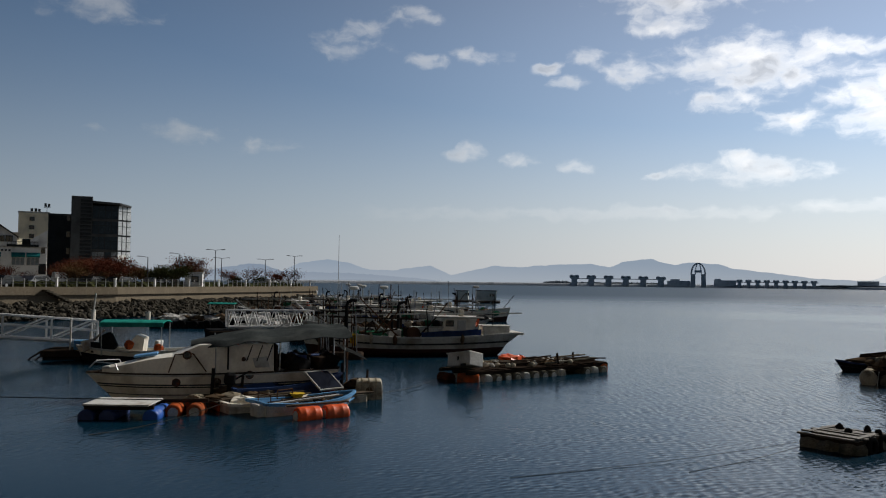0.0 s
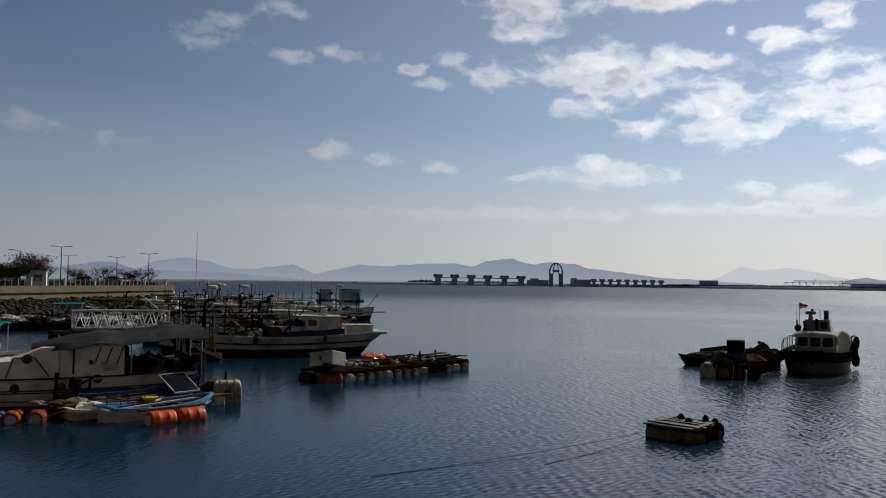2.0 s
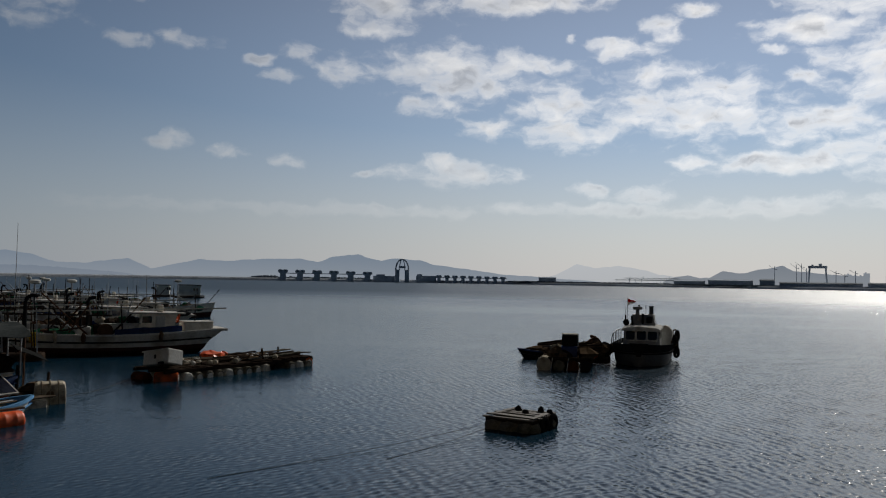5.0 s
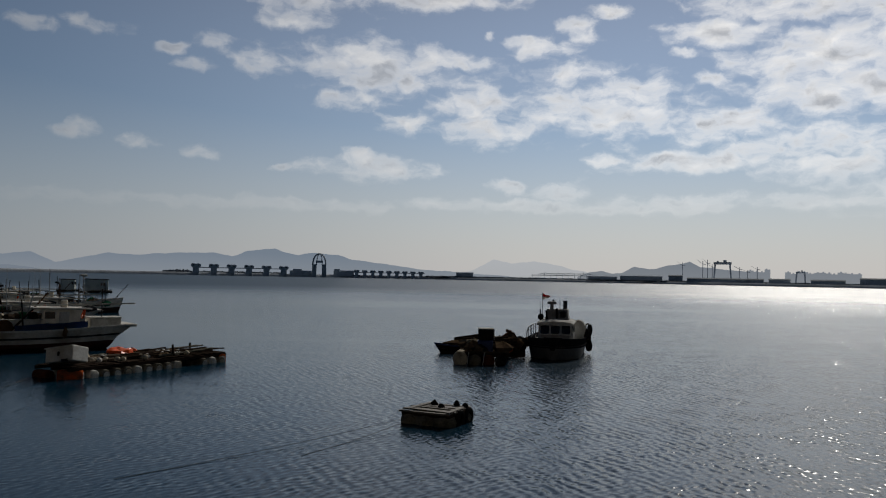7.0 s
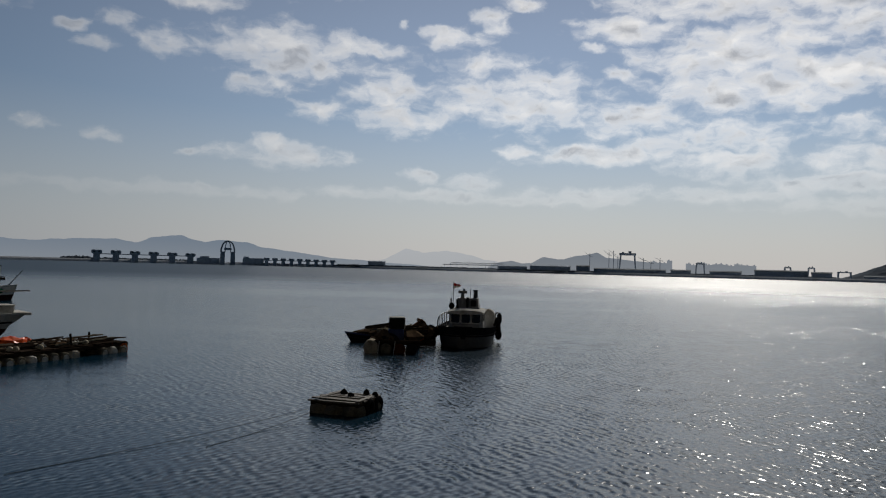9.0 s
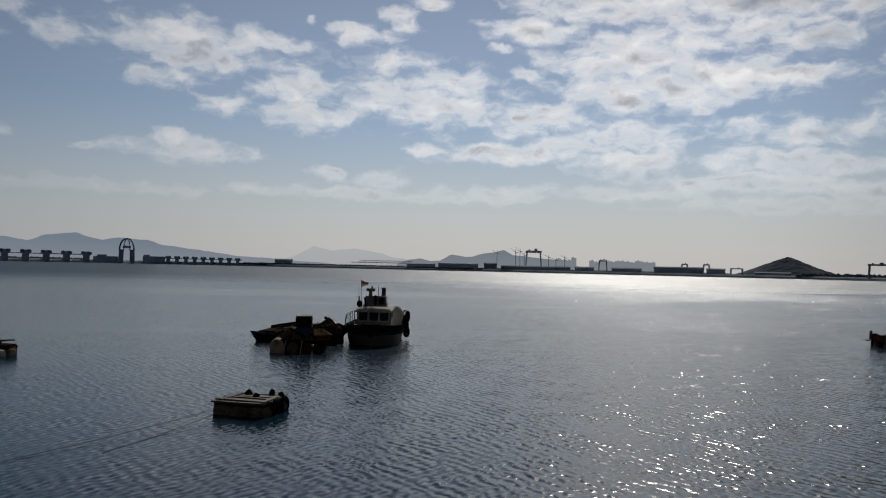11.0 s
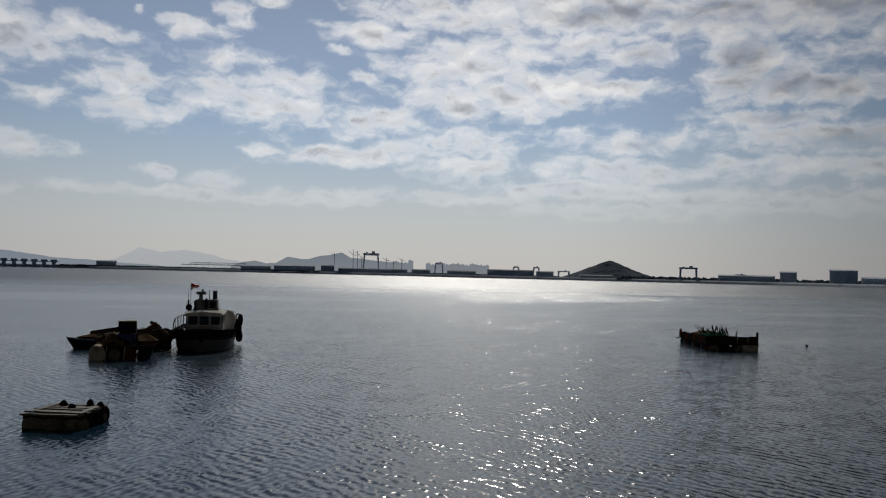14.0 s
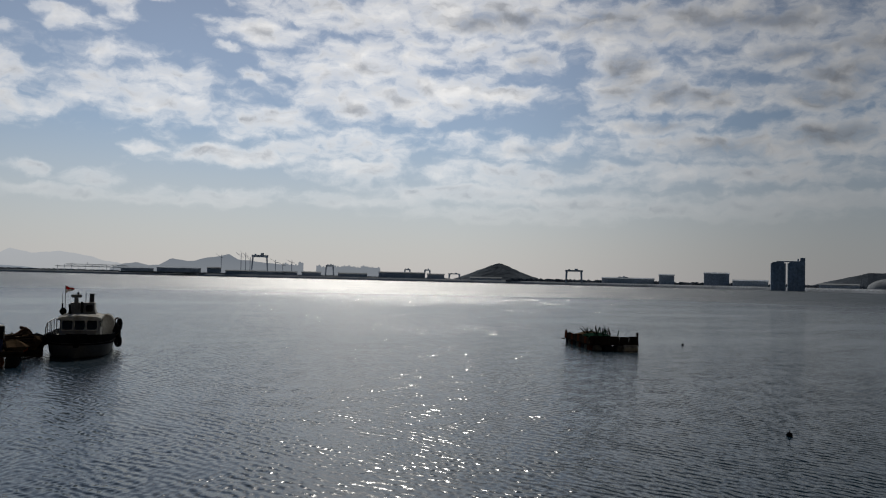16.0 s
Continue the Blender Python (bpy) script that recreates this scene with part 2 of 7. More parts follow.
def water_material():
    """Short-crested wavelets as real slopes: trains of waves from the open side, grouped by gusts, over a dark body of water."""
    m = bpy.data.materials.new("sea_water")
    m.use_nodes = True
    nt = m.node_tree
    b = nt.nodes["Principled BSDF"]
    N, L = nt.nodes.new, nt.links.new
    co = N("ShaderNodeTexCoord").outputs["Object"]

    def scalar(op, a, c=None, d=None):
        n = N("ShaderNodeMath")
        n.operation = op
        for k, v in enumerate((a, c, d)):
            if isinstance(v, (int, float)):
                n.inputs[k].default_value = v
            elif v is not None:
                L(v, n.inputs[k])
        return n.outputs[0]

    def vector(op, a, c=None, d=None):
        n = N("ShaderNodeVectorMath")
        n.operation = op
        for k, v in enumerate((a, c, d)):
            if isinstance(v, tuple):
                n.inputs[k].default_value = v
            elif v is not None:
                L(v, n.inputs[k])
        return n

    def scaled(v, amount):
        n = vector("SCALE", v)
        if isinstance(amount, (int, float)):
            n.inputs["Scale"].default_value = amount
        else:
            L(amount, n.inputs["Scale"])
        return n.outputs[0]

    def field(sx, sy, turn, detail, shift, distort=0.0, colour=False):
        """Noise with sx by sy cycles a metre, turned about z."""
        mp = N("ShaderNodeMapping")
        mp.vector_type = "TEXTURE"
        mp.inputs["Location"].default_value = (shift, shift * 0.7, 0)
        mp.inputs["Rotation"].default_value = (0, 0, radians(turn))
        mp.inputs["Scale"].default_value = (1 / sx, 1 / sy, 1)
        L(co, mp.inputs["Vector"])
        n = N("ShaderNodeTexNoise")
        n.inputs["Scale"].default_value, n.inputs["Detail"].default_value = 1.0, detail
        n.inputs["Roughness"].default_value, n.inputs["Distortion"].default_value = 0.5, distort
        L(mp.outputs[0], n.inputs["Vector"])
        return n.outputs["Color" if colour else "Fac"]

    def ramp(v, lo, hi, p, q, kind="SMOOTHSTEP"):
        n = N("ShaderNodeMapRange")
        n.interpolation_type = kind
        L(v, n.inputs[0])
        for k, w in zip((1, 2, 3, 4), (lo, hi, p, q)):
            n.inputs[k].default_value = w
        return n.outputs[0]

    total = None
    for k, (length, turn, slope) in enumerate(TRAINS):
        kx, ky = math.cos(radians(turn)), math.sin(radians(turn))
        wave = 2 * math.pi / length
        phase = vector("DOT_PRODUCT", co, (kx * wave, ky * wave, 0)).outputs["Value"]
        bend = field(0.5 / length, 0.42 / length, turn, 1, 7.3 * k)
        group = ramp(field(0.22 / length, 0.2 / length, turn, 1, 31.0 + 5.1 * k), 0.3, 0.7, 0.4, 1.25)
        crest = scalar("COSINE", scalar("ADD", phase, scalar("MULTIPLY", bend, 11.0)))
        train = scaled(vector("MULTIPLY", group_vector(N, L, scalar("MULTIPLY", crest, group)), (kx * slope, ky * slope, 0)).outputs[0], WAVE)
        total = train if total is None else vector("ADD", total, train).outputs[0]
    loose = vector("MULTIPLY_ADD", field(9.0, 13.0, -12, 2, 3.0, 0.3, True), (LOOSE, LOOSE, 0), (-LOOSE / 2, -LOOSE / 2, 0)).outputs[0]
    total = vector("ADD", total, loose).outputs[0]

    # calm lanes and ruffled patches; the moored boats shelter the basin, the open reach is ruffled
    lanes = field(0.012, 0.045, -30, 3, 0.0, 0.6)
    patch = ramp(lanes, 0.36, 0.5, CALM, 1.0)
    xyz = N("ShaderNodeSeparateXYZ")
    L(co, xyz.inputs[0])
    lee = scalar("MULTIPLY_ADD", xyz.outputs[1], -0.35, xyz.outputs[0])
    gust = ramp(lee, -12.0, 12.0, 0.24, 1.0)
    far = vector("LENGTH", co).outputs["Value"]
    # the wind blows down the reach on the open side
    open_side = ramp(scalar("DIVIDE", xyz.outputs[0], far), 0.15, 0.6, 0.2, 1.0)
    fetch = scalar("ADD", ramp(far, 18.0, 100.0, 0.6, 0.95), scalar("MULTIPLY", ramp(far, 95.0, 260.0, 0.0, 1.15), open_side))
    paws = ramp(field(0.35, 0.9, -14, 3, 11.0, 0.4), 0.36, 0.64, 0.7, 1.3, "LINEAR")
    power = scalar("MULTIPLY", scalar("MULTIPLY", scalar("MULTIPLY", gust, fetch), patch), paws)
    up = N("ShaderNodeCombineXYZ")
    up.inputs[2].default_value = 1.0
    L(vector("NORMALIZE", vector("ADD", scaled(total, power), up.outputs[0]).outputs[0]).outputs[0], b.inputs["Normal"])
    b.inputs["Base Color"].default_value = (0.002, 0.018, 0.034, 1)
    L(scalar("ADD", ramp(far, 15.0, 120.0, 0.16, 0.19), ramp(far, 120.0, 330.0, 0.0, 0.2)), b.inputs["Roughness"])
    b.inputs["IOR"].default_value = 1.333
    # specular level lowered across the basin to dim the reflections there
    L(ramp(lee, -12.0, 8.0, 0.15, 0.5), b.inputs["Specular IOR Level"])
    return m


def group_vector(N, L, value):
    """One value as all three parts of a vector."""
    n = N("ShaderNodeCombineXYZ")
    for k in range(3):
        L(value, n.inputs[k])
    return n.outputs[0]


# wave trains: length in metres, direction in degrees from +x, slope
TRAINS = ((0.32, -3, 0.17), (0.25, -24, 0.15), (0.38, 8, 0.08), (0.6, -10, 0.03), (0.2, -52, 0.13), (0.23, -80, 0.09))
LOOSE = 0.4
CALM = 0.24
WAVE = 1.0
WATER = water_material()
CONCRETE = material("weathered_concrete", (0.185, 0.155, 0.115), 0.85, vary=0.2, scale=0.5, bump=0.4, stain=(0.14, 0.12, 0.09), stain_amount=0.4)
# dike, barrage, steel, sheds and woods: haze painted in as paler, bluer base colours
DIKE = material("hazed_dike_stone", (0.48, 0.51, 0.55), 0.9, scale=0.05)
FAR_CONCRETE = material("hazed_barrage_concrete", (0.66, 0.71, 0.78), 0.8, scale=0.1)
FAR_STEEL = material("hazed_far_steel", (0.55, 0.61, 0.68), 0.6, scale=0.1)
SHED = material("hazed_shed_cladding", (0.45, 0.5, 0.57), 0.6, scale=0.05)
SHED_ROOF = material("shed_roof_sheet", (0.26, 0.28, 0.30), 0.7, scale=0.05)
FAR_WOOD = material("hazed_wooded_hill", (0.12, 0.14, 0.165), 0.95, scale=0.03, vary=0.2, bump=0.0)
LAND = material("packed_earth", (0.2, 0.18, 0.14), 0.95, scale=0.3)
ASPHALT = material("asphalt", (0.06, 0.06, 0.062), 0.9, scale=0.8)

# ---- building helpers ----
class Geo:
    """Vertices and faces gathered for one mesh."""

    def __init__(self):
        self.v, self.f = [], []

    def add(self, verts, faces):
        n = len(self.v)
        self.v += [tuple(p) for p in verts]
        self.f += [tuple(n + i for i in q) for q in faces]
        return self

    def box(self, size, at=(0, 0, 0), turn=(0, 0, 0), bev=0.0):
        """A box; bev chamfers its twelve edges."""
        hx, hy, hz = (s / 2 for s in size)
        m = pose(*at, *turn)
        if bev <= 0:
            vs = [(x * hx, y * hy, z * hz) for x in (-1, 1) for y in (-1, 1) for z in (-1, 1)]
            fs = [(0, 1, 3, 2), (4, 6, 7, 5), (0, 4, 5, 1), (2, 3, 7, 6), (0, 2, 6, 4), (1, 5, 7, 3)]
            return self.add([m @ Vector(p) for p in vs], fs)
        b = min(bev, hx * 0.9, hy * 0.9, hz * 0.9)
        vs, ids = [], {}
        for x in (-1, 1):
            for y in (-1, 1):
                for z in (-1, 1):
                    for k in range(3):
                        p = [x * hx, y * hy, z * hz]
                        for j in range(3):
                            if j != k:
                                p[j] -= (x, y, z)[j] * b
                        ids[x, y, z, k] = len(vs)
                        vs.append(p)
        fs = []
        for k in range(3):
            i, j = (k + 1) % 3, (k + 2) % 3
            for s in (-1, 1):
                q = []
                for a, c in ((-1, -1), (1, -1), (1, 1), (-1, 1)):
                    key = [0, 0, 0]
                    key[k], key[i], key[j] = s, a, c
                    q.append(ids[(*key, k)])
                fs.append(q if s > 0 else q[::-1])
            for a in (-1, 1):
                for c in (-1, 1):
                    q = []
                    for s, w in ((-1, i), (1, i), (1, j), (-1, j)):
                        key = [0, 0, 0]
                        key[k], key[i], key[j] = s, a, c
                        q.append(ids[(*key, w)])
                    fs.append(q if a * c < 0 else q[::-1])
        for x in (-1, 1):
            for y in (-1, 1):
                for z in (-1, 1):
                    q = [ids[x, y, z, k] for k in range(3)]
                    fs.append(q if x * y * z > 0 else q[::-1])
        return self.add([m @ Vector(p) for p in vs], fs)

    def rod(self, a, b, r, r2=None, seg=8, caps=True):
        a, b = Vector(a), Vector(b)
        q = (b - a).to_track_quat("Z", "Y")
        r2 = r if r2 is None else r2
        vs = []
        for p, rr in ((a, r), (b, r2)):
            for k in range(seg):
                t = 2 * math.pi * k / seg
                vs.append(p + q @ Vector((math.cos(t) * rr, math.sin(t) * rr, 0)))
        fs = [(k, (k + 1) % seg, seg + (k + 1) % seg, seg + k) for k in range(seg)]
        if caps:
            fs += [tuple(range(seg))[::-1], tuple(range(seg, 2 * seg))]
        return self.add(vs, fs)

    def pipe(self, pts, r, seg=6):
        for a, b in zip(pts, pts[1:]):
            self.rod(a, b, r, seg=seg)
        return self

    def turned(self, profile, m=None, seg=16):
        """A body of revolution round z: profile rows (radius, height)."""
        m = m or Matrix()
        vs = [m @ Vector((math.cos(2 * math.pi * k / seg) * r, math.sin(2 * math.pi * k / seg) * r, z)) for r, z in profile for k in range(seg)]
        fs = [(j * seg + k, j * seg + (k + 1) % seg, (j + 1) * seg + (k + 1) % seg, (j + 1) * seg + k) for j in range(len(profile) - 1) for k in range(seg)]
        fs += [tuple(range(seg))[::-1], tuple(range((len(profile) - 1) * seg, len(profile) * seg))]
        return self.add(vs, fs)

    def loft(self, rows, close=False, ends=True):
        """Skin over rows of points of equal length."""
        n = len(rows[0])
        vs = [p for r in rows for p in r]
        k_max = n if close else n - 1
        fs = [(j * n + k, j * n + (k + 1) % n, (j + 1) * n + (k + 1) % n, (j + 1) * n + k) for j in range(len(rows) - 1) for k in range(k_max)]
        if ends:
            fs += [tuple(range(n))[::-1], tuple(range((len(rows) - 1) * n, len(rows) * n))]
        return self.add(vs, fs)

    def lump(self, at, size, seed=0, rough=0.25, seg=8, rings=5):
        """An uneven rounded lump: stone, heap, bundle."""
        rnd = random.Random(seed)
        rows = []
        for j in range(rings + 1):
            t = math.pi * j / rings
            row = []
            for k in range(seg):
                a = 2 * math.pi * k / seg
                s = 1 + rnd.uniform(-rough, rough)
                row.append((at[0] + size[0] * math.sin(t) * math.cos(a) * s, at[1] + size[1] * math.sin(t) * math.sin(a) * s, at[2] + size[2] * math.cos(t) * (1 + rnd.uniform(-rough, rough) * 0.5)))
            rows.append(row)
        return self.loft(rows, close=True)

    def ring(self, m, big, small, seg=14, sides=6):
        rows = []
        for j in range(seg + 1):
            t = 2 * math.pi * j / seg
            rows.append([m @ Vector(((big + small * math.cos(2 * math.pi * k / sides)) * math.cos(t), (big + small * math.cos(2 * math.pi * k / sides)) * math.sin(t), small * math.sin(2 * math.pi * k / sides))) for k in range(sides)])
        return self.loft(rows, close=True, ends=False)

    def mesh(self, name, mat, smooth=False):
        me = bpy.data.meshes.new(name)
        me.from_pydata(self.v, [], self.f)
        bm = bmesh.new()
        bm.from_mesh(me)
        bmesh.ops.recalc_face_normals(bm, faces=bm.faces)
        bm.to_mesh(me)
        bm.free()
        if smooth:
            me.shade_smooth()
            me.set_sharp_from_angle(angle=radians(40))
        me.materials.append(mat)
        return me


def part(name, geo, mat, parent=None, label="", smooth=False):
    ob = new(name, geo.mesh(name, mat, smooth))
    if parent is not None:
        ob.parent = parent
    return tagged(ob, label)


def thing(name, m, label, category, group=""):
    ob = new(name)
    ob.empty_display_size = 0.2
    ob.matrix_world = m
    return tagged(ob, label, category, group)


def structure(name, geo, mat, label="", smooth=False):
    return tagged(part(name, geo, mat, None, label, smooth), kind="structure")


def polar(turn, d, z=0.0):
    """A place d metres off, turn degrees to the right of +y, seen from the camera's stand."""
    return Vector((math.sin(radians(turn)) * d, math.cos(radians(turn)) * d, z))


def rise(up, d):
    """The height that shows up degrees over the horizon at d metres."""
    return 4.2 + d * math.tan(radians(up))


# ---- water, shores, distance ----
g = Geo().add([(-5000, -5000, 0), (5000, -5000, 0), (5000, 5000, 0), (-5000, 5000, 0)], [(0, 1, 2, 3)])
tagged(structure("water", g, WATER, "dark blue-grey harbour water with wind ripples"), category="water")

# the quay on which the camera stands
g = Geo().box((60, 30, 6.0), (0, 0, 0))
quay = structure("pavement_quay", g, CONCRETE, "plain weathered concrete quay edge")
quay.matrix_world = Matrix.Translation(polar(30, -14.2, -0.4)) @ pose(0, 0, 0, 0, 0, -30)

# unseen wall added behind the camera to cut sky light on facing sides
back = structure("wall_town", Geo().box((260, 12, 30), (0, 0, 15)), CONCRETE, "added unseen wall behind the quay that blocks sky light")
back.matrix_world = Matrix.Translation(polar(30, -38)) @ pose(0, 0, 0, 0, 0, -30)

# sea wall on the left, running away
WALL_A, WALL_B = Vector((-62.0, 58.0, 0)), Vector((-23.5, 150.0, 0))
WALL_MID = Vector((-39.1, 97.06, 0))


def wall_at(s):
    """Along the sea wall, s from 0 (near) to 1 (far end)."""
    return WALL_A.lerp(WALL_MID, s / 0.45) if s < 0.45 else WALL_MID.lerp(WALL_B, (s - 0.45) / 0.55)


def wall_side(s):
    d = (wall_at(min(1, s + 0.02)) - wall_at(max(0, s - 0.02))).normalized()
    return Vector((d.y, -d.x, 0))       # towards the water


rows = []
for k in range(41):
    s = k / 40
    p, n = wall_at(s), wall_side(s)
    rows.append([p + n * 1.0 + Vector((0, 0, -1)), p + n * 0.45 + Vector((0, 0, 2.3)), p + n * 0.75 + Vector((0, 0, 2.32)), p + n * 0.7 + Vector((0, 0, 3.2)), p + Vector((0, 0, 3.2)), p + Vector((0, 0, -1))])
structure("wall_sea", Geo().loft(rows, close=True), CONCRETE, "stained concrete sea wall with a coping along the promenade")
rows = [[wall_at(k / 20) + Vector((0, 0, 2.95)), wall_at(k / 20) - wall_side(k / 20) * 14 + Vector((0, 0, 2.95)), wall_at(k / 20) - wall_side(k / 20) * 400 + Vector((0, 0, 3.4))] for k in range(21)]
structure("ground_land", Geo().loft(rows, ends=False), LAND, "flat land behind the sea wall")
rows = [[wall_at(k / 20) - wall_side(k / 20) * 5 + Vector((0, 0, 2.99)), wall_at(k / 20) - wall_side(k / 20) * 13 + Vector((0, 0, 2.99))] for k in range(21)]
structure("road", Geo().loft(rows, ends=False), ASPHALT, "asphalt shore road with parked vehicles")


def shore_far(turn):
    """How far the opposite shore lies in that direction."""
    return float(np.interp(turn, [-9, 24, 30, 52, 72, 86, 110], [1500, 1500, 1400, 1200, 1100, 950, 800]))


rows = []
for k in range(60):
    a = -12 + k * 2.0
    d = shore_far(a)
    top = 5.2 if a < 26 else 4.2
    rows.append([polar(a, d - 5, -1), polar(a, d, top * 0.6), polar(a, d + 4, top), polar(a, d + 14, top), polar(a, d + 900, top + 1)])
structure("ground_far_shore", Geo().loft(rows, ends=False), DIKE, "low far shore with a stone-faced dike")


def ridge(name, pts, d, mat, rough, seed, label):
    """A range of hills: outline rows (turn, up)."""
    xs, ys = [p[0] for p in pts], [p[1] for p in pts]
    rows = []
    n = int((xs[-1] - xs[0]) / 0.12)
    for k in range(n + 1):
        a = xs[0] + (xs[-1] - xs[0]) * k / n
        e = float(np.interp(a, xs, ys))
        e += rough * (noise.noise((a * 1.3, seed, 0)) + 0.5 * noise.noise((a * 3.7, seed, 2)) + 0.25 * noise.noise((a * 11, seed, 4))) * min(1, max(0, e) * 2)
        h = rise(max(e, 0.0), d)
        rows.append([polar(a, d - 60, 0), polar(a, d, h), polar(a, d + 250, h * 0.5), polar(a, d + 400, 0)])
    ob = structure(name, Geo().loft(rows), mat, label)
    return ob


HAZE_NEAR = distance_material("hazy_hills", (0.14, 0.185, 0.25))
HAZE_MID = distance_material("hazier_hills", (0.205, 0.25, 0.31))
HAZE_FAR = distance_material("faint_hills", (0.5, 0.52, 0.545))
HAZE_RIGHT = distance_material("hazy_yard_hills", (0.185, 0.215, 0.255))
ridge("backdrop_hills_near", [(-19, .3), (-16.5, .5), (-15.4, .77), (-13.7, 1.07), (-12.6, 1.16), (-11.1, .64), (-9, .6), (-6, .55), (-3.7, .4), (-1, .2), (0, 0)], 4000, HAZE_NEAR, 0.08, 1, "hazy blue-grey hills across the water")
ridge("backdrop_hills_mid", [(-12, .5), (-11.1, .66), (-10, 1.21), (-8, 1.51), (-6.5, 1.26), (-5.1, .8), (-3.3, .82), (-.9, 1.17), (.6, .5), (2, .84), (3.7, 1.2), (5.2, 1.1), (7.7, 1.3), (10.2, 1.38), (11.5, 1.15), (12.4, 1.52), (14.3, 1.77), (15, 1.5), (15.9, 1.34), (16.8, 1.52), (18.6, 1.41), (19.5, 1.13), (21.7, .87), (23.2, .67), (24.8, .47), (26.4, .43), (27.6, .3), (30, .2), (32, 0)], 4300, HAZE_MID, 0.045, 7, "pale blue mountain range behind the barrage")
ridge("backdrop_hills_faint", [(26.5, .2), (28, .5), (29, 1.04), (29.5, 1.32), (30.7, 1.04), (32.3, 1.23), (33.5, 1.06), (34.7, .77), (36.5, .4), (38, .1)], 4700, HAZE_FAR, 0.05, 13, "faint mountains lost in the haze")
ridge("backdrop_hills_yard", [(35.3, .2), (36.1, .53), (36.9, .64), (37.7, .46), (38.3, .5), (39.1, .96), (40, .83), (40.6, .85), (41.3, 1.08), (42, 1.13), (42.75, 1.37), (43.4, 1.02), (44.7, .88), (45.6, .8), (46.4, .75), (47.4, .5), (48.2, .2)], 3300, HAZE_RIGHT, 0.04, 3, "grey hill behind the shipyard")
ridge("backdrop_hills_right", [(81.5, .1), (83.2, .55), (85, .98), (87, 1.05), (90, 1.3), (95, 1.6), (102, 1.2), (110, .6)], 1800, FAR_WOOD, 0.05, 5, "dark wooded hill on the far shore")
# the dome-shaped island hill
rows = []
for j in range(15):
    q = j / 14
    row = []
    for k in range(48):
        a = 2 * math.pi * k / 48
        w = 62 * (1 - q) * (1 + 0.3 * (1 - q) ** 2) * (1 + 0.05 * noise.noise((math.cos(a) * 2, math.sin(a) * 2, q * 3)))
        z = 29 * (1 - (1 - q) ** 1.25) + 1.2 * noise.noise((math.cos(a) * 6, math.sin(a) * 6, q * 9))
        row.append(polar(61.4, 1290, 2 + max(z, 0)) + Vector((math.cos(a) * w, math.sin(a) * w, 0)))
    rows.append(row)
structure("ground_dome_hill", Geo().loft(rows, close=True), FAR_WOOD, "dark dome-shaped wooded hill on the far shore")


# ---- the barrage, its arch, and the yards across the water ----
def far_empty(name, turn, d, z, label, category, group=""):
    return thing(name, Matrix.Translation(polar(turn, d, z)) @ pose(0, 0, 0, 0, 0, -turn), label, category, group)


def gate_pier(name, turn, d, top, w, group, label):
    """A tall pier with a wide machine room on its head."""
    t = far_empty(name, turn, d, 0, label, "gate pier", group)
    h = rise(top, d)
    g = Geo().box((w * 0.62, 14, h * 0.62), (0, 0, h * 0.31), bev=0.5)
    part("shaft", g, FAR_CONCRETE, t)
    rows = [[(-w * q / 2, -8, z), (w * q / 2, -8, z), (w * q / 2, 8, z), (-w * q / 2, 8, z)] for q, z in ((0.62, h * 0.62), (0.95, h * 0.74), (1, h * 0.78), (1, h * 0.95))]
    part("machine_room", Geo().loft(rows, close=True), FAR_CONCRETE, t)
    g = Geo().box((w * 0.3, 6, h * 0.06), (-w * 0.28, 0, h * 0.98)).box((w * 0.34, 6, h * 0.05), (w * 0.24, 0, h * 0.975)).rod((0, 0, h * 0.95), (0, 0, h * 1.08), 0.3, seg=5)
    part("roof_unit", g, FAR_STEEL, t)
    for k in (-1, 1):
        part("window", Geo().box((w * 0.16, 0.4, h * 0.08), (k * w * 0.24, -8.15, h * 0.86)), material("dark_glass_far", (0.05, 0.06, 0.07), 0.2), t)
    return t


for k in range(6):
    gate_pier("gate_pier", 9.15 + k * 1.16, 1500, 0.62 - 0.014 * k, 17, "large barrage piers", "grey concrete barrage pier with a wide machine room on top")
for k in range(9):
    gate_pier("gate_pier", 19.95 + k * 0.56, 1500, 0.40 - 0.006 * k, 10, "small barrage piers", "small grey concrete barrage pier on the far dike")


def far_bar(name, a0, a1, d, e0, e1, depth, mat, label, category, steps=1):
    """A long low body that follows the far shore."""
    t = far_empty(name, (a0 + a1) / 2, d, 0, label, category)
    inv = t.matrix_world.inverted()
    rows = []
    for k in range(steps + 1):
        a = a0 + (a1 - a0) * k / steps
        lo, hi = rise(e0, d) if e0 > -1 else -1.0, rise(e1, d)
        rows.append([inv @ polar(a, d, lo), inv @ polar(a, d, hi), inv @ polar(a, d + depth, hi), inv @ polar(a, d + depth, lo)])
    part("body", Geo().loft(rows, close=True), mat, t)
    return t


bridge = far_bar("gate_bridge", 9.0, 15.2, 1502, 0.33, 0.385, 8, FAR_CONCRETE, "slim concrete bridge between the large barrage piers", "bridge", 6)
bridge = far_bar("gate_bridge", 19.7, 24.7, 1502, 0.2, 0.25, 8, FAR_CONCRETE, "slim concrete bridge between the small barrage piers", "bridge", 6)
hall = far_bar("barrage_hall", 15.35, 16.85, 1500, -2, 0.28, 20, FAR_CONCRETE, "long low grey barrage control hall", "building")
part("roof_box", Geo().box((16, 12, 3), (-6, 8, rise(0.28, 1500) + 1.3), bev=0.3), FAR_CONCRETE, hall)
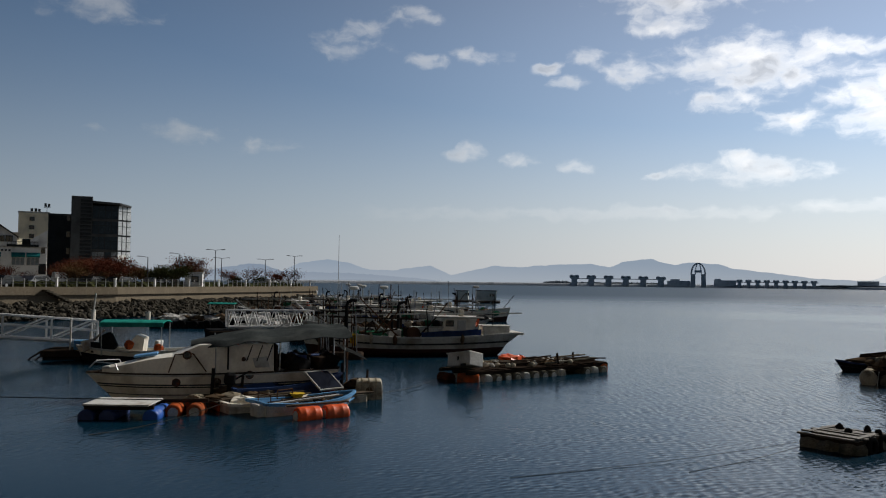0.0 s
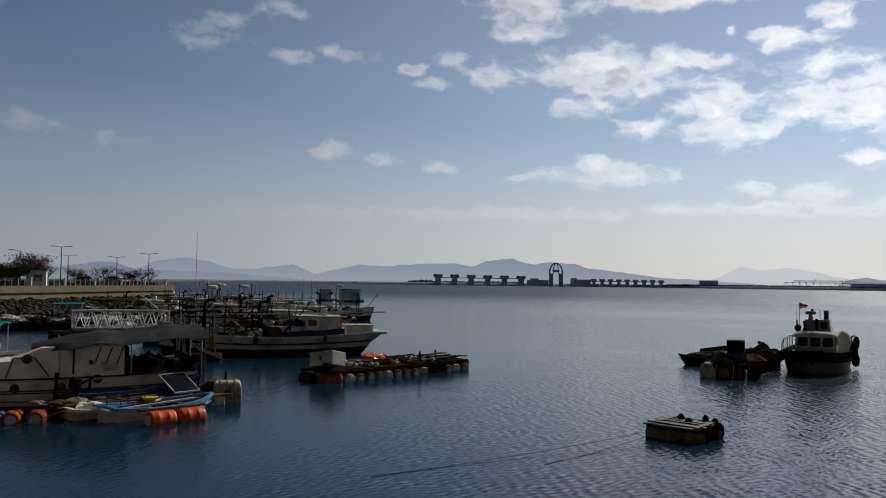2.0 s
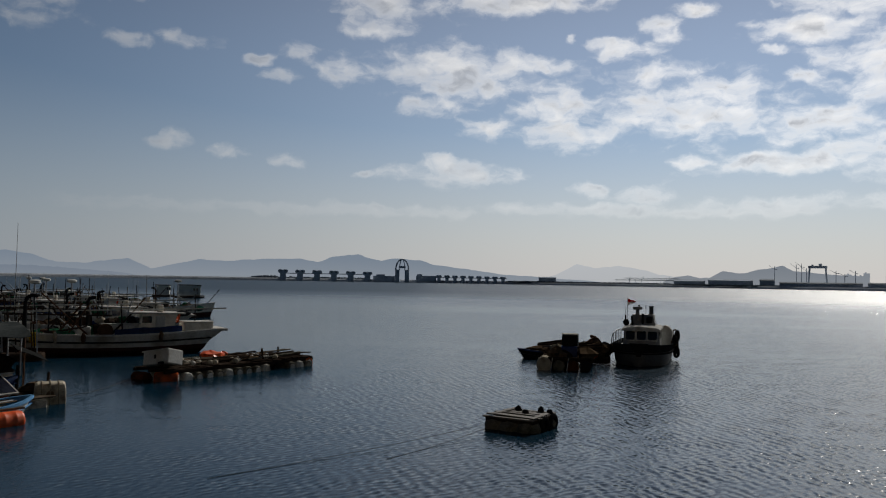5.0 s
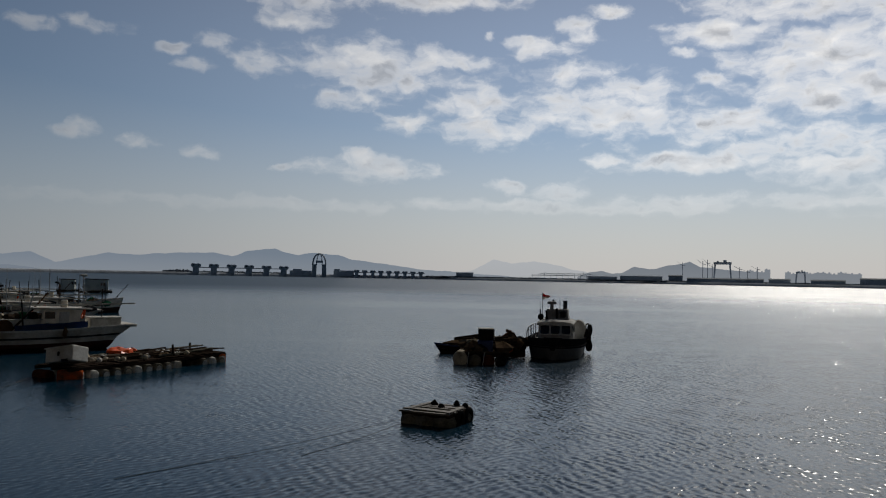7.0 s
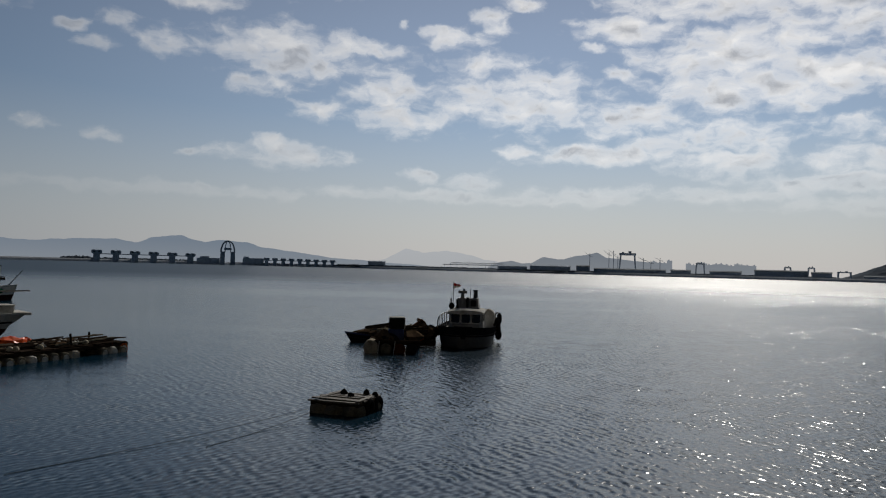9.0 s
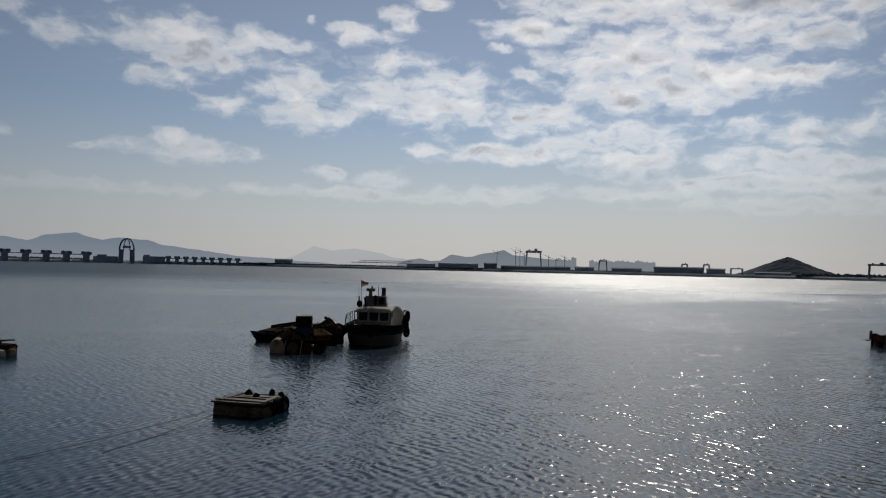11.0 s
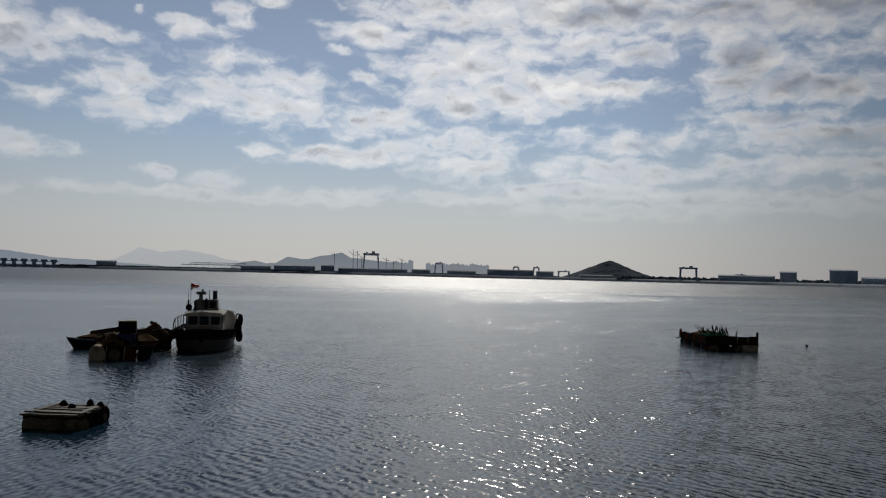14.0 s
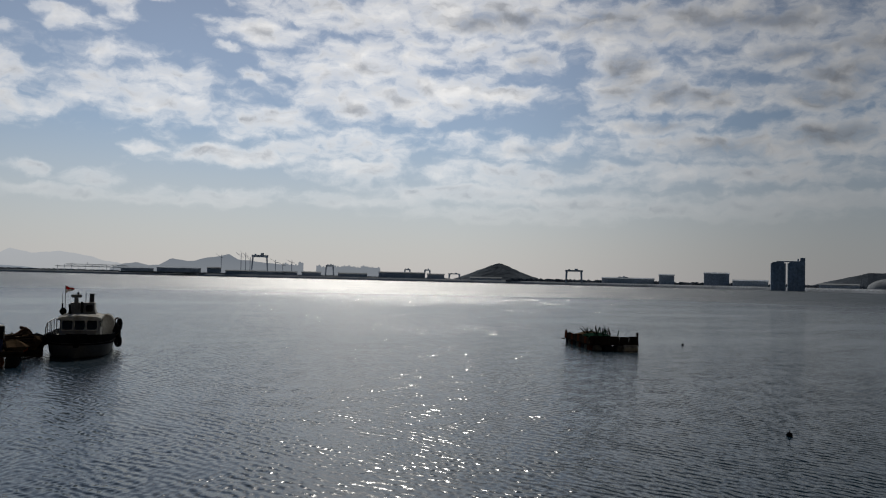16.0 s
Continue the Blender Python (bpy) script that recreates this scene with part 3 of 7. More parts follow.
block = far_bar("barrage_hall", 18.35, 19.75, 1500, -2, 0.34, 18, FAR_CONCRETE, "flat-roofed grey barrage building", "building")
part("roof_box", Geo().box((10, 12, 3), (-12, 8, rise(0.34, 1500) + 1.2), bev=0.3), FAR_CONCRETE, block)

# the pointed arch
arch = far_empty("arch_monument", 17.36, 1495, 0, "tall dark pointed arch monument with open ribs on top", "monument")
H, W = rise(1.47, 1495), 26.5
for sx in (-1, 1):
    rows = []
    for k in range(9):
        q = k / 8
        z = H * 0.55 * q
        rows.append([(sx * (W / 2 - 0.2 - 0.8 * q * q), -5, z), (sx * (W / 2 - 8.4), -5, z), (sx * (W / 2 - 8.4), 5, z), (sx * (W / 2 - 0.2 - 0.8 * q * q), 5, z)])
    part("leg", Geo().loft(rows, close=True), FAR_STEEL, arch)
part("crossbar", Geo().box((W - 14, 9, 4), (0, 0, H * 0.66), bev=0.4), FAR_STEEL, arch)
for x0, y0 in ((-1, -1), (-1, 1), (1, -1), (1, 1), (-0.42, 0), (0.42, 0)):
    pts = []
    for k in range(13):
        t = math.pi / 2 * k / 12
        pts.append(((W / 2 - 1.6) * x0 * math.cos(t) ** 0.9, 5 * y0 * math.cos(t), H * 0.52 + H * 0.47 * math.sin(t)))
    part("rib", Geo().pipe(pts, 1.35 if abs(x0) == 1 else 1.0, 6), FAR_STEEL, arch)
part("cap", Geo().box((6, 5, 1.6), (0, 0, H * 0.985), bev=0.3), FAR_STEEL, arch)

# trees and low mounds on the dike, and the low industrial skyline
rnd = random.Random(4)


def tree_line(name, a0, a1, d, e, mat, label, step=0.06):
    g = Geo()
    a = a0
    while a < a1:
        h = (rise(e, d) - 4.5) * rnd.uniform(0.6, 1.05) * min(1, 0.35 + 2 * min(a - a0, a1 - a))
        g.lump(polar(a, d + rnd.uniform(0, 15), 4.0 + h * 0.3), (rnd.uniform(2, 4.5), 3, max(1.2, h * 0.75)), rnd.randint(0, 9999), 0.3, 7, 4)
        a += step * rnd.uniform(0.6, 1.4)
    ob = tagged(part(name, g, mat), label, "trees", kind="stuff")
    return ob


tree_line("far_trees", 7.0, 9.0, 1520, 0.22, FAR_WOOD, "low dark trees along the far dike")
tree_line("far_trees", 9.0, 15.0, 1540, 0.16, FAR_WOOD, "low dark trees along the far dike")
tree_line("far_trees", 24.6, 36.0, 1460, 0.12, FAR_WOOD, "low dark scrub and clutter along the far shore")
tree_line("far_trees", 36.0, 58.0, 1300, 0.1, FAR_WOOD, "low dark scrub along the shipyard shore")
tree_line("far_trees", 62.0, 90.0, 1150, 0.22, FAR_WOOD, "dark tree belt along the far shore", 0.09)


def shed(a0, a1, d, e, roof=True):
    """A long hall: walls, a lighter shallow roof, doors."""
    t = far_empty("shipyard_shed", (a0 + a1) / 2, d, 0, "long grey-blue shipyard hall with a pale sheet roof", "shed", "shipyard halls")
    w, h = 2 * d * math.tan(radians((a1 - a0) / 2)), rise(e, d)
    part("wall", Geo().box((w, 30, h), (0, 15, h / 2)), SHED, t)
    g = Geo().loft([[(x, -0.6, h), (x, 15, h + 1.6), (x, 30.6, h), (x, 30.6, h - 0.5), (x, -0.6, h - 0.5)] for x in (-w / 2 - 0.5, w / 2 + 0.5)], close=True)
    part("roof", g, SHED_ROOF if roof else SHED, t)
    for k in range(max(1, int(w / 28))):
        part("door", Geo().box((9, 0.3, h * 0.55), (-w / 2 + 14 + k * 28, -0.2, h * 0.28), bev=0.05), FAR_STEEL, t)


for a0, a1, e, r in ((26.9, 28.1, .34, False), (36.0, 38.0, .26, False), (38.2, 41.0, .33, False), (41.4, 42.3, .38, True), (42.6, 47.4, .22, True), (47.7, 49.0, .24, True), (50.2, 52.2, .22, True), (53.0, 56.2, .36, True), (56.4, 57.6, .3, True), (59.4, 61.6, .14, True), (68.5, 72.0, .33, False), (72.3, 73.3, .62, False), (75.2, 76.8, .8, False), (77.0, 79.2, .35, False), (82.2, 84.5, .22, True), (86.0, 90.0, .35, False)):
    shed(a0, a1, shore_far((a0 + a1) / 2) + 25, e, r)


def gantry(name, turn, d, w, top, foot, group):
    """A goliath crane: two legs in pairs, a double girder, a trolley."""
    t = far_empty(name, turn, d, 0, "tall dark steel gantry crane at the shipyard", "gantry crane", group)
    h = rise(top, d)
    w = 2 * d * math.tan(radians(w / 2))
    part("girder", Geo().box((w * 1.12, 4, h * 0.1), (0, -3, h * 0.93), bev=0.2).box((w * 1.12, 4, h * 0.1), (0, 3, h * 0.93), bev=0.2), FAR_STEEL, t)
    part("trolley", Geo().box((w * 0.2, 9, h * 0.1), (w * 0.15, 0, h * 1.02), bev=0.2).box((w * 0.12, 6, h * 0.06), (-w * 0.3, 0, h * 1.0)), FAR_STEEL, t)
    for sx in (-1, 1):
        g = Geo()
        for sy in (-1, 1):
            g.rod((sx * w * (0.5 + foot), sy * 9, 3), (sx * w * 0.46, sy * 3, h * 0.9), 1.1, 1.4, 6)
        part("leg", g, FAR_STEEL, t)
    return t


gantry("gantry_crane", 44.85, 1350, 1.0, 1.38, 0.06, "shipyard cranes")
gantry("gantry_crane", 49.6, 1500, 0.5, 0.8, 0.08, "shipyard cranes")
for a in (55.0, 56.4):
    gantry("gantry_crane", a, 1400, 0.36, 0.66, 0.1, "shipyard cranes")
gantry("gantry_crane", 58.3, 1250, 0.75, 0.42, 0.0, "shipyard cranes")
gantry("gantry_crane", 66.6, 1130, 1.08, 0.86, 0.0, "shipyard cranes")
gantry("gantry_crane", 69.9, 1150, 0.6, 0.45, 0.0, "shipyard cranes")
for a, e in ((42.3, 1.3), (43.6, 1.42), (43.9, 1.5), (44.2, 1.2), (45.9, 1.05), (46.4, 0.85), (47.0, 1.05)):
    t = far_empty("tower_crane", a, 2200, 0, "thin steel tower crane in the haze", "tower crane", "far tower cranes")
    h = rise(e, 2200)
    part("mast", Geo().rod((0, 0, 0), (0, 0, h), 0.75, seg=4), FAR_STEEL, t)
    part("jib", Geo().rod((0, 0, h * 0.86), (-14, 0, h * 1.05), 0.5, 0.3, 4).rod((0, 0, h * 0.86), (7, 0, h * 0.84), 0.7, seg=4), FAR_STEEL, t)

# the elevated pipe bridge, apartment towers, silos, tanks
t = far_empty("pipe_bridge", 34.3, 1450, 0, "long pale steel pipe bridge on thin posts", "pipe bridge")
for k in range(11):
    part("post", Geo().rod((-52 + k * 10.4, 0, 4), (-52 + k * 10.4, 0, 12.5 + (k % 3)), 0.5, seg=5), FAR_STEEL, t)
part("deck", Geo().box((110, 4, 0.9), (0, 0, 11.0)), SHED_ROOF, t)
part("upper_deck", Geo().box((92, 3, 0.6), (6, 0, 14.6)), SHED_ROOF, t)
for k in range(10):
    x = -40 + k * 9.2
    part("brace", Geo().rod((x, 0, 11.2), (x + 4.6, 0, 14.5), 0.35, seg=4), FAR_STEEL, t)
    part("brace", Geo().rod((x + 4.6, 0, 14.5), (x + 9.2, 0, 11.2), 0.35, seg=4), FAR_STEEL, t)
for k in range(4):
    part("mast", Geo().rod((-30 + k * 22, 0, 14.6), (-30 + k * 22, 0, 17 + k % 2), 0.4, seg=5), FAR_STEEL, t)
rnd = random.Random(9)
for a0, n, base in ((46.6, 4, 0.72), (48.85, 13, 0.62)):
    for k in range(n):
        t = far_empty("apartment_tower", a0 + k * 0.34, 2600, 0, "hazy grey apartment tower behind the yard", "apartment building", "apartment towers")
        h = rise(base + rnd.uniform(0, 0.2), 2600)
        # the towers glow in the hills' painted haze colour as well
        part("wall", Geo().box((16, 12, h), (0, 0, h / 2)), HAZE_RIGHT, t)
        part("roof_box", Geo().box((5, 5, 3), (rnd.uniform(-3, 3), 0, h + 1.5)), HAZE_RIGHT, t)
t = far_empty("silo_block", 80.4, 990, 0, "pair of tall dark grey silo blocks with a lift tower", "silo")
h = rise(1.55, 990)
for x in (-10.5, 7.0):
    g = Geo()
    for k in range(4):
        g.turned([(3.6, 0), (3.6, h)], pose(x - 4.4 + k * 2.9, 0, 0), 14)
    g.box((12.2, 6, 1.4), (x, 0, h + 0.6))
    part("silo", g, SHED, t, smooth=True)
part("lift_tower", Geo().box((5.0, 7, rise(1.9, 990)), (14.6, 0, rise(1.9, 990) / 2), bev=0.2), SHED, t)
part("walkway", Geo().box((25, 3, 1.2), (0, 0, h + 1.8)).rod((10, 0, h), (10, 0, h + 5), 0.8, seg=6), FAR_STEEL, t)
t = far_empty("storage_dome", 86.4, 1000, 0, "pale grey storage dome on the far shore", "dome")
part("shell", Geo().turned([(26 * math.cos(q * 0.157), 4 + 12 * math.sin(q * 0.157)) for q in range(10)], None, 24), SHED_ROOF, t, smooth=True)


# ---- more materials ----
WHITE = material("white_gelcoat", (0.82, 0.77, 0.67), 0.4, vary=0.08, scale=1.2, bump=0.05, stain=(0.30, 0.24, 0.16), stain_amount=0.3, spec=0.3)
OLD_WHITE = material("worn_white_paint", (0.54, 0.54, 0.52), 0.6, vary=0.15, scale=1.5, stain=(0.22, 0.17, 0.12), stain_amount=0.4)
GREY_HULL = material("pale_grey_hull", (0.5, 0.5, 0.47), 0.55, vary=0.15, scale=1.0, stain=(0.18, 0.15, 0.11), stain_amount=0.4)
DARK_HULL = material("black_hull_paint", (0.018, 0.019, 0.021), 0.5, scale=1.0)
ANTIFOUL = material("antifouling_red", (0.05, 0.02, 0.017), 0.8, scale=1.5, stain=(0.04, 0.035, 0.03), stain_amount=0.45)
BLUE = material("blue_paint", (0.02, 0.055, 0.17), 0.45, vary=0.15, scale=1.5, spec=0.3)
NAVY = material("navy_paint", (0.02, 0.04, 0.13), 0.5, vary=0.2, scale=1.5, spec=0.3)
SKY_BLUE = material("sky_blue_paint", (0.10, 0.28, 0.52), 0.45, vary=0.15, scale=1.5, spec=0.3)
TEAL = material("teal_canvas", (0.025, 0.24, 0.20), 0.7, vary=0.15, scale=2.0, bump=0.2)
DARK_GREEN = material("dark_green_net", (0.014, 0.04, 0.026), 0.95, vary=0.4, scale=4.0, bump=0.6)
GREEN = material("green_net", (0.03, 0.13, 0.07), 0.9, vary=0.4, scale=4.0, bump=0.6)
TARP = material("grey_tarpaulin", (0.04, 0.046, 0.047), 0.75, vary=0.2, scale=1.2, bump=0.4, bump_scale=8, stain=(0.12, 0.125, 0.12), stain_amount=0.2)
ORANGE = material("orange_plastic", (0.72, 0.10, 0.02), 0.45, vary=0.12, scale=2.0, stain=(0.30, 0.09, 0.04), stain_amount=0.35, spec=0.3)
DULL_ORANGE = material("faded_orange_plastic", (0.42, 0.09, 0.03), 0.6, vary=0.2, scale=2.0, stain=(0.10, 0.05, 0.03), stain_amount=0.5)
BLUE_DRUM = material("blue_plastic", (0.02, 0.10, 0.42), 0.45, vary=0.12, scale=2.0, spec=0.3)
FOAM = material("dirty_styrofoam", (0.43, 0.39, 0.31), 0.9, vary=0.25, scale=3.0, bump=0.8, bump_scale=12, stain=(0.12, 0.09, 0.06), stain_amount=0.5)
WOOD = material("grey_driftwood", (0.13, 0.105, 0.08), 0.85, vary=0.3, scale=2.0, bump=0.5, bump_scale=30, piece=0.35)
DARK_WOOD = material("wet_dark_wood", (0.038, 0.028, 0.022), 0.8, vary=0.3, scale=2.0, bump=0.4, piece=0.3)
RUST = material("rusty_steel", (0.10, 0.055, 0.035), 0.8, 0.2, vary=0.4, scale=4.0, bump=0.4)
DARK_RUST = material("rust_stained_plastic", (0.09, 0.03, 0.016), 0.8, vary=0.4, scale=3.0, bump=0.3)
STEEL = material("galvanised_steel", (0.38, 0.39, 0.40), 0.45, 0.7, vary=0.15, scale=4.0)
BLACK = material("black_rubber", (0.018, 0.018, 0.019), 0.75, vary=0.3, scale=4.0, bump=0.2)
GLASS = material("dark_window_glass", (0.015, 0.02, 0.024), 0.08, vary=0.05, scale=1.0, bump=0, spec=0.8)
NET_BROWN = material("brown_fishing_net", (0.10, 0.07, 0.045), 0.95, vary=0.5, scale=5.0, bump=0.9, bump_scale=40)
NET_GREY = material("grey_fishing_net", (0.48, 0.47, 0.45), 0.95, vary=0.45, scale=4.0, bump=0.9, bump_scale=40)
ROPE = material("rope", (0.22, 0.19, 0.14), 0.9, vary=0.3, scale=10)
# flap darker than the tarpaulin: the shade of its underside is in the colour
FLAP = material("shaded_tarpaulin", (0.018, 0.019, 0.019), 0.95, vary=0.3, scale=2.0, bump=0.3)
FLOAT_WOOD = material("damp_plank", (0.115, 0.098, 0.08), 0.65, vary=0.35, scale=2.5, bump=0.6, bump_scale=30, piece=0.35, spec=0.3)
WEED_FOAM = material("weedy_foam", (0.14, 0.13, 0.105), 0.9, vary=0.4, scale=3.0, bump=0.6, bump_scale=14, stain=(0.03, 0.035, 0.025), stain_amount=0.45)
DARK_ROPE = material("wet_rope", (0.05, 0.045, 0.04), 0.9, vary=0.3, scale=10)
HUT_WALL = material("pale_panel_wall", (0.7, 0.73, 0.68), 0.7, vary=0.08, scale=0.6)
YELLOW = material("yellow_float", (0.55, 0.36, 0.04), 0.5, vary=0.15, scale=3)
RED = material("red_flag_cloth", (0.35, 0.02, 0.02), 0.8, vary=0.1)
PANEL = material("solar_glass", (0.012, 0.014, 0.022), 0.15, vary=0.1, scale=2, bump=0, spec=0.3)
ROCK = material("dark_revetment_stone", (0.078, 0.070, 0.056), 0.9, vary=0.35, scale=1.2, bump=0.7, bump_scale=6, stain=(0.05, 0.05, 0.045), stain_amount=0.45, piece=0.45)
BLUE_GLASS = material("blue_tinted_glass", (0.03, 0.048, 0.065), 0.2, vary=0.3, scale=0.6, bump=0, spec=0.15)
BLIND_GLASS = material("glass_with_pale_blinds", (0.20, 0.24, 0.27), 0.2, vary=0.5, scale=1.5, bump=0, spec=0.5)
DARK_CLAD = material("dark_grey_cladding", (0.075, 0.08, 0.085), 0.6, vary=0.1, scale=0.4)
BLACK_CLAD = material("black_cladding", (0.03, 0.034, 0.038), 0.5, vary=0.1, scale=0.4)
CREAM = material("cream_render", (0.85, 0.76, 0.58), 0.85, vary=0.06, scale=0.4)
WHITE_WALL = material("white_render", (0.80, 0.80, 0.79), 0.85, vary=0.06, scale=0.4)
AWNING = material("teal_awning_canvas", (0.02, 0.16, 0.17), 0.8, vary=0.15, scale=2.0, bump=0.2)
BARK = material("bark", (0.08, 0.06, 0.045), 0.9, vary=0.3, scale=4, bump=0.6)
LEAF_RED = material("red_autumn_leaves", (0.115, 0.036, 0.022), 0.7, vary=0.4, scale=1.5, piece=0.5)
LEAF_BROWN = material("brown_autumn_leaves", (0.13, 0.075, 0.035), 0.7, vary=0.4, scale=1.5, piece=0.5)
LEAF_GREEN = material("dull_green_leaves", (0.055, 0.06, 0.024), 0.7, vary=0.4, scale=1.5, piece=0.5)
CAR_WHITE = material("white_car_paint", (0.7, 0.7, 0.7), 0.25, vary=0.03, bump=0, spec=0.3)
CAR_DARK = material("dark_car_paint", (0.04, 0.045, 0.05), 0.25, vary=0.03, bump=0, spec=0.3)
CAR_SILVER = material("silver_car_paint", (0.35, 0.36, 0.38), 0.3, 0.4, vary=0.03, bump=0, spec=0.3)


# ---- rocks below the sea wall ----
def rock_mesh(seed):
    return Geo().lump((0, 0, 0), (0.62, 0.42, 0.36), seed, 0.32, 7, 4).mesh("rock", ROCK)


ROCKS = [rock_mesh(20 + k) for k in range(9)]
rows = []
for k in range(31):
    s = 0.05 + 0.95 * k / 30
    p, n = wall_at(s), wall_side(s)
    reach = 8.5
    rows.append([p + n * 0.5 + Vector((0, 0, 1.25)), p + n * reach * 0.5 + Vector((0, 0, 0.7)), p + n * reach + Vector((0, 0, 0.05)), p + n * (reach + 3) + Vector((0, 0, -0.8))])
bank = structure("ground_rock_bank", Geo().loft(rows, ends=False), material("dark_rubble", (0.10, 0.09, 0.08), 0.95, vary=0.5, scale=1.0, bump=0.9, bump_scale=5), "bank of dark boulders below the sea wall")
rnd = random.Random(21)
rock_fill = Geo()
count = 0
for k in range(3000):
    s, q = rnd.uniform(0.05, 1.0), rnd.random()
    p = wall_at(s) + wall_side(s) * (1.0 + q * 8.6)
    size = rnd.uniform(0.34, 0.82)
    z = 1.25 * (1 - q) + 0.1 + rnd.uniform(-0.05, 0.2)
    m = Matrix.Translation((p.x, p.y, z)) @ pose(0, 0, 0, rnd.uniform(-35, 35), rnd.uniform(-35, 35), rnd.uniform(0, 360)) @ Matrix.Diagonal((size, size, size, 1))
    if count < 290 and 0.36 < s < 0.55:
        ob = new("rock", ROCKS[k % 9])
        ob.parent, ob.matrix_world = bank, m
        count += 1
    else:
        me = ROCKS[k % 9]
        rock_fill.add([m @ v.co for v in me.vertices], [tuple(f.vertices) for f in me.polygons])
tagged(part("rock_rest", rock_fill, ROCK, bank), kind="stuff")

# ---- railing, steps and lamps on the promenade ----
railing = thing("railing", Matrix.Translation(wall_at(0) + Vector((0, 0, 3.2))), "white-posted metal railing along the top of the sea wall", "railing")
inv = railing.matrix_world.inverted()
post_mesh = Geo().rod((0, 0, 0), (0, 0, 0.95), 0.045, seg=6).mesh("post", OLD_WHITE)
big_post = Geo().box((0.26, 0.26, 0.98), (0, 0, 0.49), bev=0.03).box((0.34, 0.34, 0.08), (0, 0, 1.0), bev=0.02).mesh("post", WHITE_WALL)
total = (WALL_MID - WALL_A).length + (WALL_B - WALL_MID).length
n_posts = int(total / 1.25)
for k in range(n_posts):
    p = wall_at(k / n_posts) + wall_side(k / n_posts) * 0.3
    ob = new("post", big_post if k % 6 == 0 else post_mesh)
    ob.parent, ob.location = railing, p - wall_at(0)
for z in (0.35, 0.62, 0.92):
    pts = [wall_at(k / 30) + wall_side(k / 30) * 0.3 - wall_at(0) + Vector((0, 0, z)) for k in range(31)]
    part("rail", Geo().pipe(pts, 0.02, 5), DARK_CLAD, railing)

p = wall_at(0.355)
n = wall_side(0.355)
side = Vector((-n.y, n.x, 0))
g = Geo()
for k in range(13):
    g.box((0.42, 1.0, 0.2), p + n * 1.1 + side * (0.2 + k * 0.38) + Vector((0, 0, 2.8 - k * 0.17)), (0, 0, math.degrees(math.atan2(side.y, side.x))))
structure("stairs", g, ROCK, "short concrete stairs down the sea wall")


def street_lamp(x_turn, d, h, arms, label):
    p = polar(x_turn, d, 2.95)
    t = thing("street_lamp", Matrix.Translation(p) @ pose(0, 0, 0, 0, 0, -x_turn), label, "street lamp", "promenade lamps")
    part("pole", Geo().rod((0, 0, 0), (0, 0, h), 0.09, 0.05, 8), DARK_CLAD, t)
    for sx in arms:
        part("arm", Geo().rod((0, 0, h), (sx * 0.9, 0, h + 0.12), 0.035, seg=6), DARK_CLAD, t)
        part("lamp_head", Geo().box((0.65, 0.22, 0.09), (sx * 1.1, 0, h + 0.12), bev=0.03), DARK_CLAD, t)


for px, d, top, arms in ((-19.85, 116, 1.5, (-1,)), (-17.85, 120, 1.75, (-1,)), (-15.55, 128, 2.05, (-1, 1)), (-15.15, 150, 1.5, (-1, 1)), (-12.25, 150, 1.45, (-1, 1)), (-10.3, 146, 1.72, (-1, 1))):
    street_lamp(px, d, rise(top, d) - 3.1, arms, "slim dark street lamp with two arms" if len(arms) == 2 else "slim dark street lamp with one arm")


# ---- trees ----
def tree_parts(t, h, spread, leaf, seed, leaves=1500, bare=0.0):
    rnd = random.Random(seed)
    g = Geo().rod((0, 0, -0.2), (0.05, 0, h * 0.3), 0.11, 0.085, 7)
    tips = []
    for k in range(9):
        a = k * 2.4 + rnd.uniform(-0.4, 0.4)
        base = Vector((0.05, 0, h * rnd.uniform(0.26, 0.4)))
        mid = base + Vector((math.cos(a) * spread * 0.45, math.sin(a) * spread * 0.45, h * rnd.uniform(0.15, 0.3)))
        tip = mid + Vector((math.cos(a) * spread * rnd.uniform(0.2, 0.5), math.sin(a) * spread * rnd.uniform(0.2, 0.5), h * rnd.uniform(0.1, 0.28)))
        g.rod(base, mid, 0.05, 0.03, 5).rod(mid, tip, 0.03, 0.01, 4)
        tips += [mid, tip, mid.lerp(tip, 0.5)]
        for j in range(3):
            twig = mid + Vector((rnd.uniform(-1, 1) * spread * 0.4, rnd.uniform(-1, 1) * spread * 0.4, h * rnd.uniform(0.05, 0.3)))
            g.rod(mid, twig, 0.018, 0.006, 4)
            tips.append(twig)
    part("trunk", g, BARK, t)
    g = Geo()
    for k in range(leaves):
        c = tips[rnd.randrange(len(tips))] + Vector((rnd.gauss(0, 1), rnd.gauss(0, 1), rnd.gauss(0, 0.7))) * spread * 0.2
        s = rnd.uniform(0.05, 0.115)
        m = Matrix.Translation(c) @ pose(0, 0, 0, rnd.uniform(0, 360), rnd.uniform(0, 360), 0)
        g.add([m @ Vector(q) for q in ((-s, 0, 0), (0, -s * 0.6, s * 0.15), (s, 0, 0), (0, s * 0.6, s * 0.15))], [(0, 1, 2, 3)])
    part("crown", g, leaf, t)


